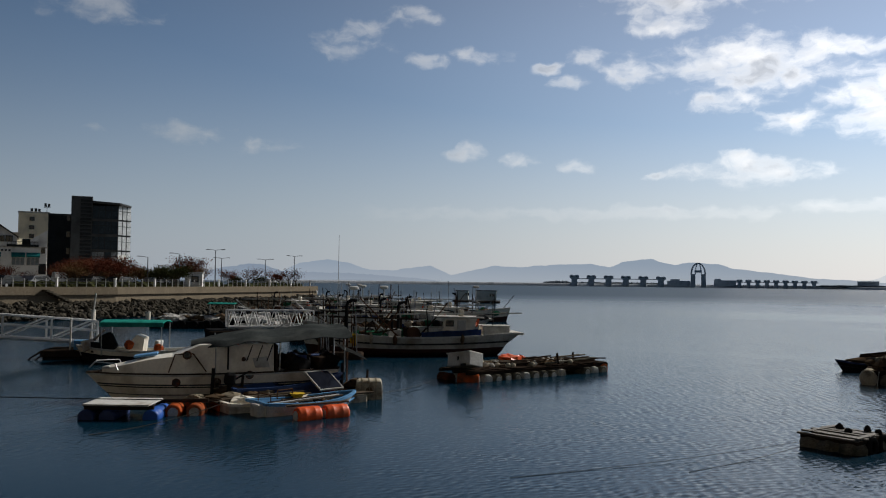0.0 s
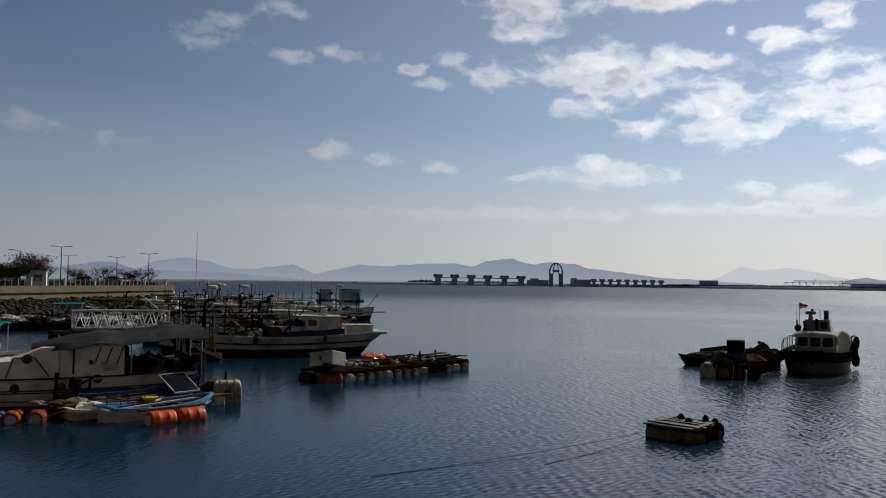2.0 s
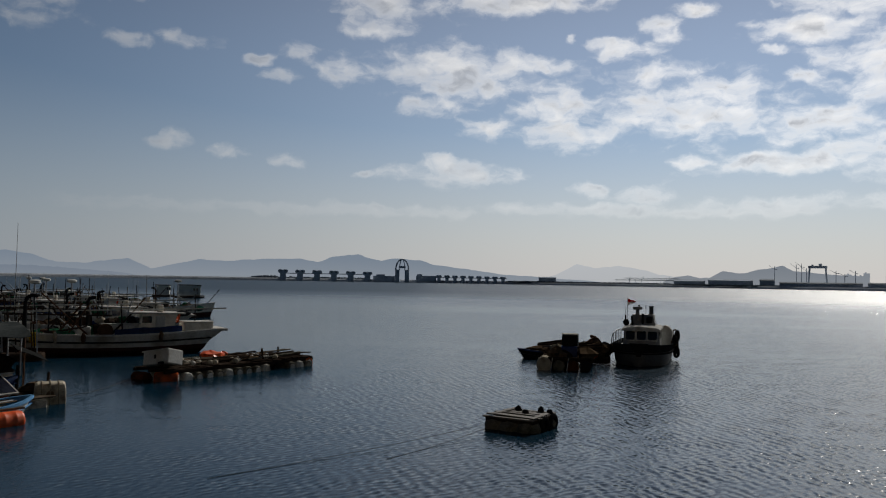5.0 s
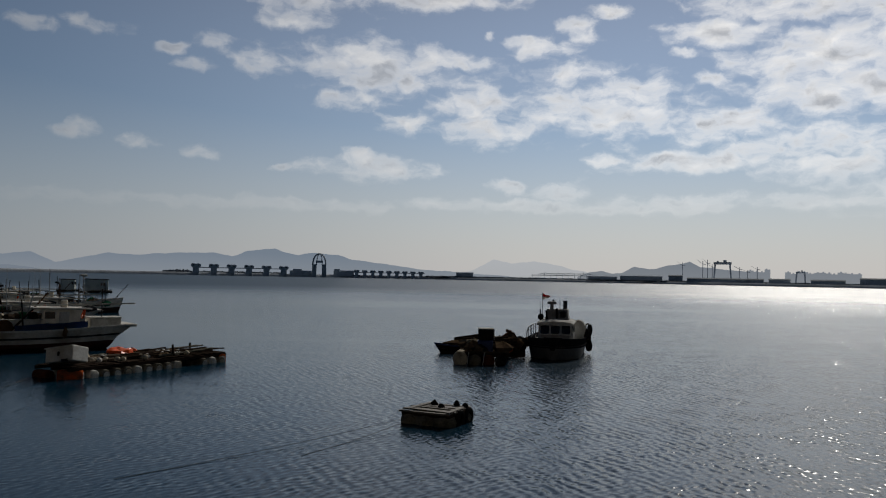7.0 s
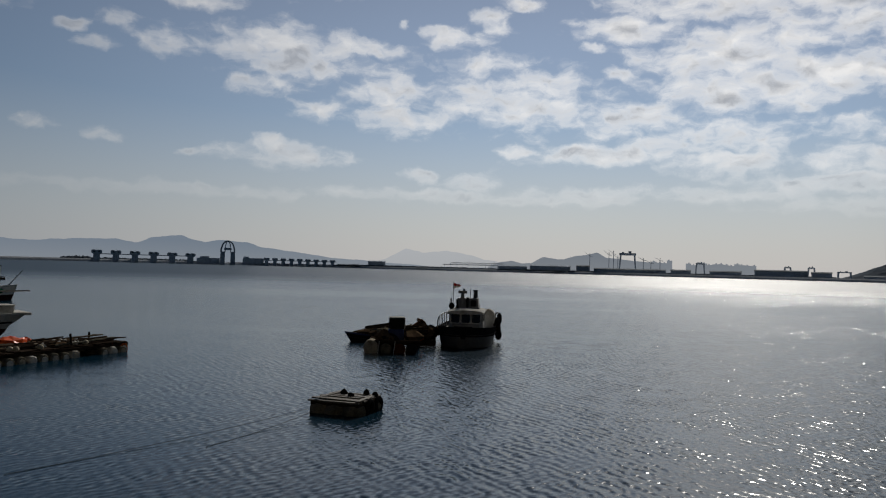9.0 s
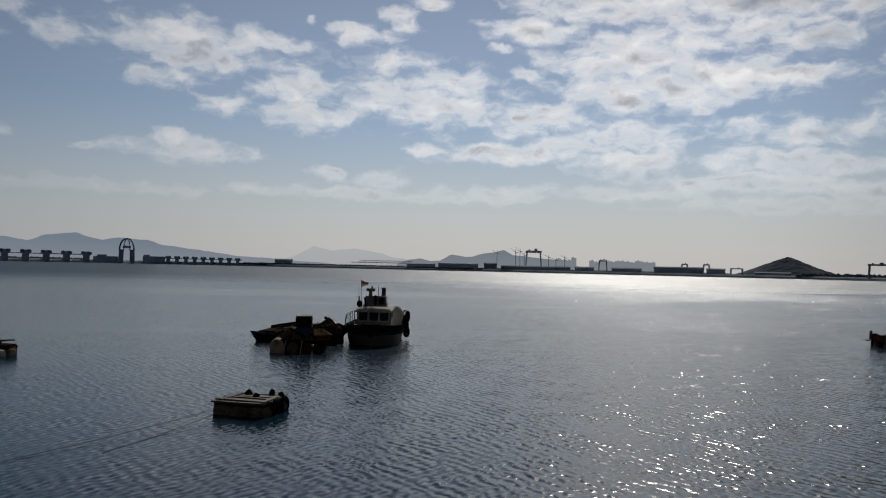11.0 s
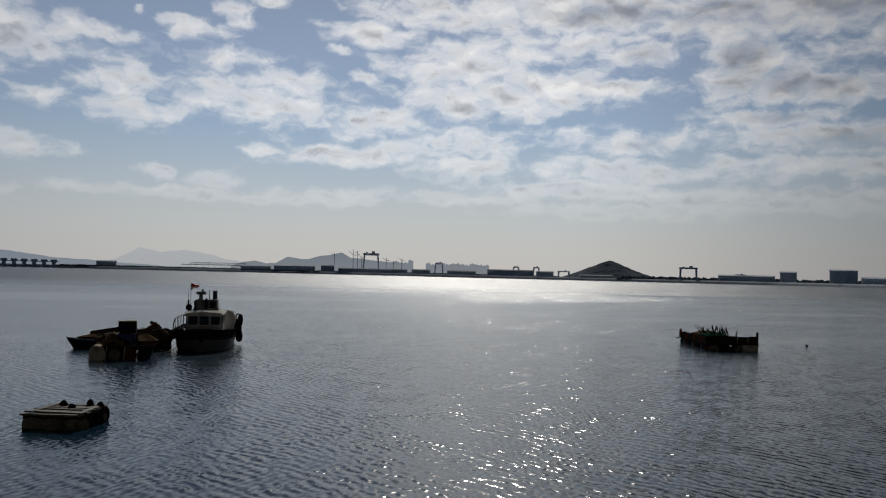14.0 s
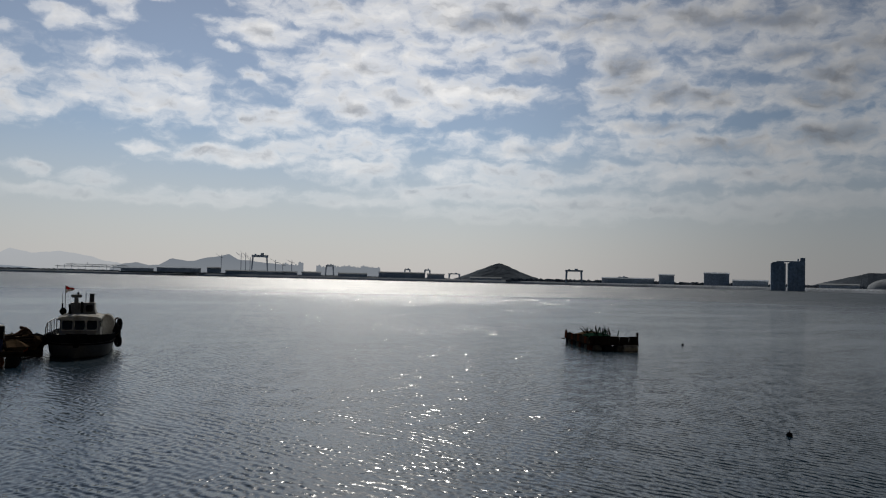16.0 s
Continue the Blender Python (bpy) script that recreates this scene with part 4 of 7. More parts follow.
protos = []
for name, leaf, h, sp, n, lab in (("tree", LEAF_RED, 4.2, 1.9, 2100, "small round tree with red autumn leaves"), ("tree", LEAF_BROWN, 3.8, 1.8, 1800, "small tree with brown autumn leaves"), ("tree", LEAF_GREEN, 3.2, 1.7, 2800, "low dull green tree behind the railing"), ("tree", LEAF_RED, 4.0, 2.0, 320, "nearly bare autumn tree with few red leaves")):
    t = thing(name, Matrix(), lab, "tree", "promenade trees")
    tree_parts(t, h, sp, leaf, len(protos) + 3, n)
    protos.append(t)
rnd = random.Random(31)
first = [True] * 4
for a, d, kind, size in ((-28.5, 108, 0, .82), (-27.5, 112, 3, .72), (-26.6, 113, 3, .62), (-25.3, 124, 3, .9), (-24.9, 126, 1, 1.0), (-21.1, 122, 0, 1.05), (-24.6, 116, 0, 1.0), (-24.1, 110, 1, 1.1), (-23.9, 120, 0, 1.2), (-22.8, 116, 0, 1.25), (-23.4, 112, 0, 1.15), (-22.2, 118, 1, 1.1), (-21.6, 112, 0, 1.2), (-20.7, 116, 1, 1.0), (-20.1, 122, 2, 1.1), (-19.2, 120, 2, 1.2), (-18.6, 126, 1, 1.1), (-18.1, 118, 2, 1.2), (-17.4, 124, 0, 1.4), (-16.9, 126, 1, 1.15), (-16.4, 128, 3, 1.1), (-14.7, 140, 0, .9), (-14.2, 150, 2, .8), (-13.4, 146, 3, 1.05), (-13.0, 150, 3, 1.2), (-12.6, 152, 2, .8), (-11.7, 152, 3, 1.1), (-11.3, 150, 0, .8), (-10.7, 150, 3, 1.15), (-10.2, 154, 3, 1.0)):
    m = Matrix.Translation(polar(a, d, 2.95)) @ pose(0, 0, 0, 0, 0, rnd.uniform(0, 360))
    if first[kind]:
        protos[kind].matrix_world, first[kind] = m, False
        protos[kind].scale = (size * 0.95, size * 0.95, size * 0.8)
    else:
        c = copy_thing(protos[kind], m)
        c.scale = (size * 0.95, size * 0.95, size * 0.8)
hedge = Geo()
for k in range(150):
    a = -28.8 + 19 * k / 150
    d = float(np.interp(a, [-29, -22, -17, -10], [104, 106, 122, 150])) + rnd.uniform(0, 3)
    hedge.lump(polar(a, d, 3.2), (rnd.uniform(0.5, 0.9), 0.5, rnd.uniform(0.3, 0.75)), k, 0.35, 7, 4)
tagged(part("hedge", hedge, LEAF_GREEN), "low clipped dull green hedge along the promenade", "hedge", kind="stuff")


# ---- buildings ----
def house_frame(name, a, d, label):
    return thing(name, Matrix.Translation(polar(a, d, 2.95)) @ pose(0, 0, 0, 0, 0, -a), label, "building")


def span(a0, a1, d):
    return 2 * d * math.tan(radians((a1 - a0) / 2))


def window_unit(t, x, y, z, w, h, bars=1, glass=GLASS, rim=BLACK_CLAD):
    o = part("window", Geo().box((w, 0.06, h), (x, y, z)), glass, t)
    g = Geo()
    for k in range(bars + 2):
        g.box((0.07, 0.1, h + 0.1), (x - w / 2 + w * k / (bars + 1), y - 0.04, z))
    for q in (-1, 1):
        g.box((w + 0.1, 0.1, 0.08), (x, y - 0.045, z + q * h / 2))
    part("frame", g, rim, o)
    return o


# five-storey dark building
t = house_frame("glass_fronted_building", -22.8, 150, "dark grey five-storey building with a louvred tower and glass front")
Z = rise(5.05, 150) - 2.95
x0 = -span(-24.54, -21.05, 150) / 2
tower_w = 3.3
part("tower", Geo().box((tower_w, 8, Z + 0.55), (x0 + tower_w / 2, 4, (Z + 0.55) / 2), bev=0.08), DARK_CLAD, t)
for k in range(20):
    part("louvre", Geo().box((1.7, 0.16, 0.34), (x0 + 2.3, -0.07, 2.5 + k * 0.62), (25, 0, 0)), BLACK_CLAD, t)
bw = 4.0
bx = x0 + tower_w + bw / 2
part("core", Geo().box((bw, 7, Z - 0.9), (bx, 4.1, (Z - 0.9) / 2)), BLACK_CLAD, t)
part("roof", Geo().loft([[(x0 + tower_w, -0.1, z), (x0 + tower_w + bw + 0.3, -0.4, z - 0.25), (-x0 + 0.35, 2.3, z - 0.45), (-x0 - 0.3, 8, z - 0.45), (x0 + tower_w, 8, z)] for z in (Z - 0.5, Z - 0.15)], close=True), DARK_CLAD, t)
for fl in range(5):
    z = 2.0 + fl * 2.62
    part("spandrel", Geo().box((bw, 0.25, 0.45), (bx, 0.45, z - 1.3), bev=0.03), DARK_CLAD, t)
    for k in range(4):
        w = bw / 4
        o = part("window", Geo().box((w - 0.08, 0.06, 2.2), (bx - bw / 2 + w * (k + 0.5), 0.5, z)), BLIND_GLASS if fl == 1 and k != 2 else BLUE_GLASS, t)
        part("frame", Geo().box((0.08, 0.14, 2.3), (bx - bw / 2 + w * k, 0.46, z)).box((w, 0.12, 0.07), (bx - bw / 2 + w * (k + 0.5), 0.46, z + 0.35)), BLACK_CLAD, o)
# the bay turned to the sun
side_m = Matrix.Translation((x0 + tower_w + bw, 0.4, 0)) @ pose(0, 0, 0, 0, 0, 46)
PALE_GLASS = material("sunlit_glass", (0.50, 0.54, 0.56), 0.3, vary=0.35, scale=1.0, bump=0, spec=0.8)
bay = 3.1
for fl in range(5):
    z = 2.0 + fl * 2.62
    for k in range(3):
        w = bay / 3
        o = part("window", Geo().box((w - 0.1, 0.06, 2.35), (w * (k + 0.5), 0, z)), PALE_GLASS, t)
        o.matrix_local = side_m
        part("frame", Geo().box((0.08, 0.12, 2.4), (w * k + 0.04, -0.02, z)).box((w, 0.1, 0.07), (w * (k + 0.5), -0.02, z + 0.3)).box((w, 0.14, 0.18), (w * (k + 0.5), -0.02, z - 1.25)), BLACK_CLAD, o)
o = part("bay_wall", Geo().box((bay, 0.3, Z - 0.8), (bay / 2, 0.3, (Z - 0.8) / 2)), DARK_CLAD, t)
o.matrix_local = side_m
part("balcony", Geo().box((3.0, 0.9, 0.15), (-x0 - 1.2, 1.4, 4.6), (0, 0, 58)).box((3.0, 0.05, 0.7), (-x0 - 0.9, 1.0, 4.95), (0, 0, 58)), OLD_WHITE, t)

t = house_frame("black_annex_building", -25.1, 156, "plain black clad building beside the glass-fronted one")
w, h = span(-25.85, -24.35, 156), rise(3.98, 156) - 2.95
part("wall", Geo().box((w, 9, h), (0, 4.5, h / 2), bev=0.06), BLACK_CLAD, t)
part("parapet", Geo().box((w + 0.1, 9.1, 0.3), (0, 4.5, h + 0.1), bev=0.04), DARK_CLAD, t)
for fl in range(4):
    window_unit(t, w * 0.3, -0.03, 3 + fl * 2.9, 0.8, 1.1, 0)

t = house_frame("cream_hotel", -26.65, 200, "cream rendered hotel block with a roof sign frame")
w, h = span(-27.5, -25.75, 200), rise(4.05, 200) - 2.95
part("wall", Geo().box((w, 12, h), (0, 6, h / 2), bev=0.05), CREAM, t)
part("low_wing", Geo().box((7, 10, h * 0.72), (-w / 2 - 3.5, 6, h * 0.36), bev=0.05), CREAM, t)
part("parapet", Geo().box((w + 0.2, 12.2, 0.35), (0, 6, h + 0.15), bev=0.04), OLD_WHITE, t)
for fl in range(5):
    window_unit(t, -0.4, -0.04, h - 1.3 - fl * 1.9, 0.9, 0.8, 1)
part("roof_sign", Geo().box((0.55, 0.2, 0.7), (0.3, 1, h + 0.75)).box((0.5, 0.2, 0.6), (1.0, 1, h + 0.72)).box((0.55, 0.2, 0.65), (-0.5, 1, h + 0.75)).box((0.5, 0.2, 0.8), (2.2, 1, h + 1.9)).box((0.5, 0.2, 0.7), (2.9, 1, h + 1.85)).rod((2.5, 1, h), (2.5, 1, h + 1.6), 0.06, seg=5).rod((1.8, 1, h + 1.4), (3.2, 1, h + 1.4), 0.05, seg=5), DARK_CLAD, t)

t = house_frame("white_guest_house", -28.4, 142, "white rendered guest house with teal awnings and a gable roof")
W1 = 6.3
part("wall", Geo().box((W1 + 6, 9, 6.0), ((W1 - 6) / 2, 4.5, 3.0), bev=0.04), WHITE_WALL, t)
part("upper_wall", Geo().box((8.1, 8.5, 1.5), (-1.95, 4.3, 6.75), bev=0.02), WHITE_WALL, t)
part("gable", Geo().loft([[(-6, y, 7.5), (-2.2, y, 10.4), (2.1, y, 7.5)] for y in (0.06, 8.4)], close=True), WHITE_WALL, t)
part("roof", Geo().loft([[(-6.3, y, 7.4), (-2.2, y, 10.7), (2.35, y, 7.5), (2.3, y, 7.3), (-2.2, y, 10.45), (-6.2, y, 7.2)] for y in (-0.3, 8.6)], close=True), DARK_CLAD, t)
part("sloped_wall", Geo().loft([[(3.9, y, 5.99), (3.9, y, 7.1), (W1, y, 8.7), (W1, y, 5.99)] for y in (0.02, 1.6)], close=True), WHITE_WALL, t)
part("back_wall", Geo().box((2.2, 0.2, 1.4), (3.0, 3.2, 6.7), bev=0.02), CREAM, t)
g = Geo().box((4.4, 0.06, 0.08), (2.9, -0.35, 6.75)).box((4.4, 0.5, 0.35), (2.9, -0.2, 6.15), bev=0.03)
for k in range(9):
    g.box((0.05, 0.05, 0.6), (0.8 + k * 0.52, -0.35, 6.5))
part("terrace_rail", g, BLACK_CLAD, t)
part("terrace_seat", Geo().box((1.2, 0.7, 0.9), (3.4, 0.9, 6.8), bev=0.05), BLACK_CLAD, t)
part("ledge", Geo().box((W1 + 6.1, 0.2, 0.22), ((W1 - 6) / 2, -0.1, 5.95), bev=0.02), OLD_WHITE, t)
for x in (-3.4, -1.0, 2.3, 4.35):
    window_unit(t, x, -0.04, 3.75, 1.7, 1.2, 2, BLIND_GLASS, OLD_WHITE)
    part("awning", Geo().loft([[(xx, -0.05, 5.1), (xx, -0.75, 4.65), (xx, -0.75, 4.35), (xx, -0.05, 4.85)] for xx in (x - 0.95, x + 0.95)], close=True), AWNING, t, "teal canvas awning")
window_unit(t, -0.1, -0.04, 7.2, 0.9, 0.85, 1)
window_unit(t, 1.0, -0.04, 7.2, 0.9, 0.85, 1)
part("arched_window", Geo().loft([[(5.45, y, 5.0), (6.0, y, 5.0), (6.0, y, 5.75), (5.9, y, 5.9), (5.55, y, 5.9), (5.45, y, 5.75)] for y in (-0.06, 0.0)], close=True), GLASS, t)
part("doorway", Geo().box((1.1, 0.08, 1.6), (5.7, -0.02, 2.6), bev=0.02), BLACK_CLAD, t)
g = Geo()
for k in range(5):
    g.box((0.3, 0.06, 0.3), (-0.9 + k * 0.5, -0.05, 5.4))
part("sign_bars", g, DARK_CLAD, t)


# ---- vehicles and kiosk on the shore road ----
def car(a, d, paint, label, tall=1.45, length=4.3, kind="car", turn=0):
    p = polar(a, d, 2.99)
    along = wall_at(0.6) - wall_at(0.55)
    t = thing(kind, Matrix.Translation(p) @ pose(0, 0, 0, 0, 0, math.degrees(math.atan2(along.y, along.x)) + turn), label, kind)
    L2 = length / 2
    prof = ((-L2, .35), (-L2, .85), (-L2 * .85, tall * .66), (-L2 * .7, tall), (L2 * .25, tall), (L2 * .55, tall * .66), (L2 * .95, tall * .58), (L2, .6), (L2, .35))
    part("body", Geo().loft([[(x, y, z) for x, z in prof] for y in (-.85, .85)], close=True), paint, t)
    for sy in (-1, 1):
        part("side_window", Geo().loft([[(x, sy * y, z) for x, z in ((-L2 * .78, tall * .68), (-L2 * .66, tall * .95), (L2 * .22, tall * .95), (L2 * .45, tall * .68))] for y in (.86, .87)], close=True), GLASS, t)
        for sx in (-1, 1):
            o = part("wheel", Geo().rod((sx * L2 * .62, sy * .7, .32), (sx * L2 * .62, sy * .9, .32), .32, seg=14), BLACK, t)
            part("rim", Geo().rod((sx * L2 * .62, sy * .88, .32), (sx * L2 * .62, sy * .92, .32), .19, seg=10), STEEL, o)
    part("windscreen", Geo().loft([[(L2 * .27, y, tall * .96), (L2 * .54, y, tall * .68), (L2 * .56, y, tall * .68), (L2 * .29, y, tall * .97)] for y in (-.72, .72)], close=True), GLASS, t)


car(-25.1, 121, CAR_WHITE, "white delivery van parked on the shore road", 1.95, 4.4, "van", 50)
car(-26.3, 109, CAR_SILVER, "silver car parked on the shore road")
car(-27.9, 106, CAR_DARK, "dark car parked on the shore road")
car(-23.0, 112, CAR_DARK, "dark car parked under the trees")
car(-21.4, 114, CAR_DARK, "dark car parked beside the hedge")
car(-19.3, 121, CAR_SILVER, "grey car parked beside the hedge")
car(-18.5, 125, CAR_DARK, "dark car parked behind the railing")
car(-12.0, 153, CAR_WHITE, "white car parked at the pier end")
t = thing("kiosk", Matrix.Translation(polar(-16.9, 122, 2.95)) @ pose(0, 0, 0, 0, 0, 12), "small white kiosk with a dark window", "kiosk")
part("wall", Geo().box((2.4, 2.0, 2.1), (0, 0, 1.05), bev=0.03), WHITE_WALL, t)
part("roof", Geo().box((2.7, 2.3, 0.15), (0, 0, 2.17), bev=0.03), OLD_WHITE, t)
window_unit(t, 0.2, -1.02, 1.3, 0.9, 0.7, 0)


# ---- boat building ----
RAKED = {8.6: 1.25}        # hulls with a long raked stem, by length


def hull_point(L, B, fb, bow, s, q, sy, flare=0.72, rake=0.55, stern=0.86, fine=2.4):
    """A point of a hull: s from stern 0 to stem 1, q from keel 0 to sheer 1, sy the side."""
    aft = 1.0 if L > 9 else 0.0
    rake = RAKED.get(L, rake)
    sheer = fb + bow * max(0.0, s - 0.3) ** 2 * 2.04 + (0.12 + 0.2 * aft) * (1 - s) ** 3
    z = -0.35 + (sheer + 0.35) * q
    full = 1 - max(0.0, (s - 0.45) / 0.55) ** fine
    full *= stern + (1 - stern) * min(1.0, s / 0.3)
    w = B / 2 * full * (flare + (1 - flare) * q ** 0.7) * min(1.0, 0.15 + q * 2.6)
    x = -L / 2 + L * s * (1 - 0.0) - rake * (1 - q) * max(0.0, (s - 0.6) / 0.4) ** 1.5
    x += aft * 1.0 * (1 - q) * max(0.0, 1 - s / 0.18)
    return Vector((x, sy * w, z))


def strake(dim, q0, q1, grow=0.0, n=22, k=4):
    """One band of planking right round the hull, between two heights."""
    g = Geo()
    for sy in (-1, 1):
        rows = []
        for j in range(n + 1):
            row = [hull_point(*dim, j / n, q0 + (q1 - q0) * i / k, sy) for i in range(k + 1)]
            rows.append([p + Vector((0, sy * grow, 0)) for p in row])
        g.loft(rows, ends=False)
    # transom
    a = [hull_point(*dim, 0, q0 + (q1 - q0) * i / k, 1) - Vector((grow, 0, 0)) for i in range(k + 1)]
    b = [hull_point(*dim, 0, q0 + (q1 - q0) * i / k, -1) - Vector((grow, 0, 0)) for i in range(k + 1)]
    return g.loft([a, b], ends=False)


def sheer_band(dim, w=0.1, h=0.1, lift=0.0, n=22, q=1.0):
    """A rubbing rail or gunwale that follows the sheer."""
    g = Geo()
    for sy in (-1, 1):
        rows = []
        for j in range(n + 1):
            p = hull_point(*dim, j / n, q, sy) + Vector((0, 0, lift))
            rows.append([p + Vector((0, sy * w * 0.6, -h / 2)), p + Vector((0, sy * w * 0.6, h / 2)), p + Vector((0, -sy * w * 0.4, h / 2)), p + Vector((0, -sy * w * 0.4, -h / 2))])
        g.loft(rows, close=True)
    p0, p1 = hull_point(*dim, 0, q, 1), hull_point(*dim, 0, q, -1)
    g.box((w, (p0 - p1).length, h), (p0 + p1) / 2 + Vector((0, 0, lift)))
    return g


def deck(dim, drop=0.3, n=22, s0=0.0, s1=1.0):
    rows = []
    for j in range(n + 1):
        s = s0 + (s1 - s0) * j / n
        a, b = hull_point(*dim, s, 1, 1), hull_point(*dim, s, 1, -1)
        a.z -= drop
        b.z -= drop
        rows.append([a * 1.0, (a + b) / 2 + Vector((0, 0, 0.03)), b * 1.0])
    return Geo().loft(rows, ends=False)


def hull_parts(t, dim, top, bottom, rail, inner, drop=0.3, split=0.32, stripe=None):
    part("bottom", strake(dim, 0.0, split), bottom, t, smooth=True)
    part("hull_side", strake(dim, split, 1.0), top, t, smooth=True)
    part("inner_side", strake(dim, 0.55, 0.995, -0.05), inner, t, smooth=True)
    part("deck", deck(dim, drop), inner, t)
    part("gunwale", sheer_band(dim, 0.12, 0.09), rail, t)
    if stripe:
        part("rubbing_strake", sheer_band(dim, 0.07, 0.09, 0, 22, stripe), BLACK, t)


def tyre(t, m, r=0.27, name="tyre_fender"):
    return part(name, Geo().ring(m, r, r * 0.36, 14, 7), BLACK, t, smooth=True)


def rope_line(name, a, b, sag, r, mat, label, n=14):
    """A mooring line that hangs between two points."""
    a, b = Vector(a), Vector(b)
    pts = [a.lerp(b, k / n) - Vector((0, 0, sag * 4 * (k / n) * (1 - k / n))) for k in range(n + 1)]
    g = Geo().pipe(pts, r, 5)
    return tagged(part(name, g, mat), label, "rope")


def drum(t, a, b, r, mat, cap=None, name="barrel", label=""):
    """A plastic drum between two points, with ribs and a pale end."""
    a, b = Vector(a), Vector(b)
    length = (b - a).length
    m = Matrix.Translation(a) @ (b - a).to_track_quat("Z", "Y").to_matrix().to_4x4()
    prof = [(r * 0.86, 0), (r * 0.97, 0.03), (r, 0.08)]
    for q in (0.3, 0.7):
        prof += [(r, length * q - 0.04), (r * 1.03, length * q - 0.02), (r * 1.03, length * q + 0.02), (r, length * q + 0.04)]
    prof += [(r, length - 0.08), (r * 0.97, length - 0.03), (r * 0.86, length)]
    o = part(name, Geo().turned(prof, m, 18), mat, t, label, smooth=True)
    if cap:
        for z in (length, -0.02):
            part("end_patch", Geo().turned([(r * 0.6, 0), (r * 0.6, 0.025)], m @ Matrix.Translation((0, 0, z if z > 0 else -0.025)), 14), cap, o)
    return o


def cloth(rows, thick=0.02):
    """A sheet over rows of points, with a little thickness."""
    low = [[Vector(p) - Vector((0, 0, thick)) for p in r] for r in rows]
    g = Geo().loft(rows, ends=False).loft([r[::-1] for r in low], ends=False)
    g.loft([rows[0], low[0]], ends=False).loft([rows[-1], low[-1]], ends=False)
    g.loft([[r[0] for r in rows], [r[0] for r in low]], ends=False).loft([[r[-1] for r in rows], [r[-1] for r in low]], ends=False)
    return g


def outboard(t, x, y, z):
    o = part("outboard_motor", Geo().box((0.36, 0.3, 0.42), (x, y, z + 0.45), (0, 12, 0), 0.08).box((0.16, 0.14, 0.8), (x - 0.06, y, z - 0.05), (0, 10, 0), 0.03), BLACK, t, "black outboard motor", smooth=False)
    part("tiller", Geo().rod((x + 0.15, y, z + 0.4), (x + 0.65, y, z + 0.62), 0.03, seg=6), BLACK, o)


# ---- cabin cruiser ----
cruiser = thing("cabin_cruiser", Matrix.Translation((-8.2, 29.7, 0)) @ pose(0, 0, 0, 0, 0, 196.5), "weathered off-white cabin cruiser moored under a grey tarpaulin", "boat")
dim_c = (8.6, 2.75, 0.9, 0.03)
hull_parts(cruiser, dim_c, WHITE, WHITE, OLD_WHITE, WHITE, 0.04, 0.3)
part("side_stripe", sheer_band(dim_c, 0.03, 0.05, 0, 22, 0.72), DARK_CLAD, cruiser)
part("lower_stripe", sheer_band(dim_c, 0.03, 0.03, 0, 22, 0.45), DARK_CLAD, cruiser)


def cabin_row(x, w, z0, z1, lean):
    return [(x, w, z0), (x, w - lean, z1), (x, 0, z1 + 0.06), (x, -w + lean, z1), (x, -w, z0)]


part("coachroof", Geo().loft([cabin_row(x, w, 0.92, z, l) for x, w, z, l in ((3.75, 0.35, 1.08, 0.06), (3.1, 0.72, 1.22, 0.12), (2.2, 1.0, 1.42, 0.16), (1.55, 1.1, 1.5, 0.18), (1.45, 1.12, 1.5, 0.18), (0.55, 1.16, 1.9, 0.25), (0.2, 1.16, 1.93, 0.24), (-1.3, 1.16, 1.95, 0.2), (-2.0, 1.14, 1.93, 0.16))]), WHITE, cruiser)
part("foredeck_hatch", Geo().box((0.8, 0.7, 0.07), (2.35, 0, 1.52), (0, 8, 0), 0.02), SKY_BLUE, cruiser, "pale blue deck hatch")
for x, y, z, r in ((0.95, 1.09, 1.58, 0.17), (-0.95, 1.13, 1.42, 0.07)):
    o = part("porthole", Geo().rod((x, y - 0.05, z), (x, y + 0.035, z), r * 0.75, seg=18), GLASS, cruiser)
    part("porthole_rim", Geo().ring(pose(x, y + 0.03, z, 90), r * 0.75, 0.025, 18, 6), RUST, o)
for x, s in ((1.3, 0.651), (-0.05, 0.494), (-1.15, 0.366)):
    p = hull_point(*dim_c, s, 0.8 if s > 0.4 else 0.97, 1)
    o = part("porthole", Geo().rod(p - Vector((0, 0.06, 0)), p + Vector((0, 0.03, 0)), 0.12, seg=18), GLASS, cruiser)
    part("porthole_rim", Geo().ring(Matrix.Translation(p + Vector((0, 0.03, 0))) @ pose(0, 0, 0, 90), 0.12, 0.025, 18, 6), RUST, o)
part("rubbing_strake", sheer_band(dim_c, 0.16, 0.04, 0.03), DARK_WOOD, cruiser, "dark wooden rubbing strake")
part("side_moulding", sheer_band(dim_c, 0.06, 0.035, 0, 22, 0.66), BLACK, cruiser)
part("bow_rail", Geo().pipe([(4.2, 0.1, 1.1), (4.0, 0.3, 1.32), (3.3, 0.78, 1.3), (3.2, 0.85, 1.08)], 0.02).pipe([(4.2, -0.1, 1.1), (4.0, -0.3, 1.32), (3.3, -0.78, 1.3), (3.2, -0.85, 1.08)], 0.02), STEEL, cruiser)
part("window_guard", Geo().pipe([(1.55, 1.14, 1.0), (1.35, 1.02, 1.6), (0.75, 0.98, 1.62), (0.3, 1.17, 1.0)], 0.022), RUST, cruiser)
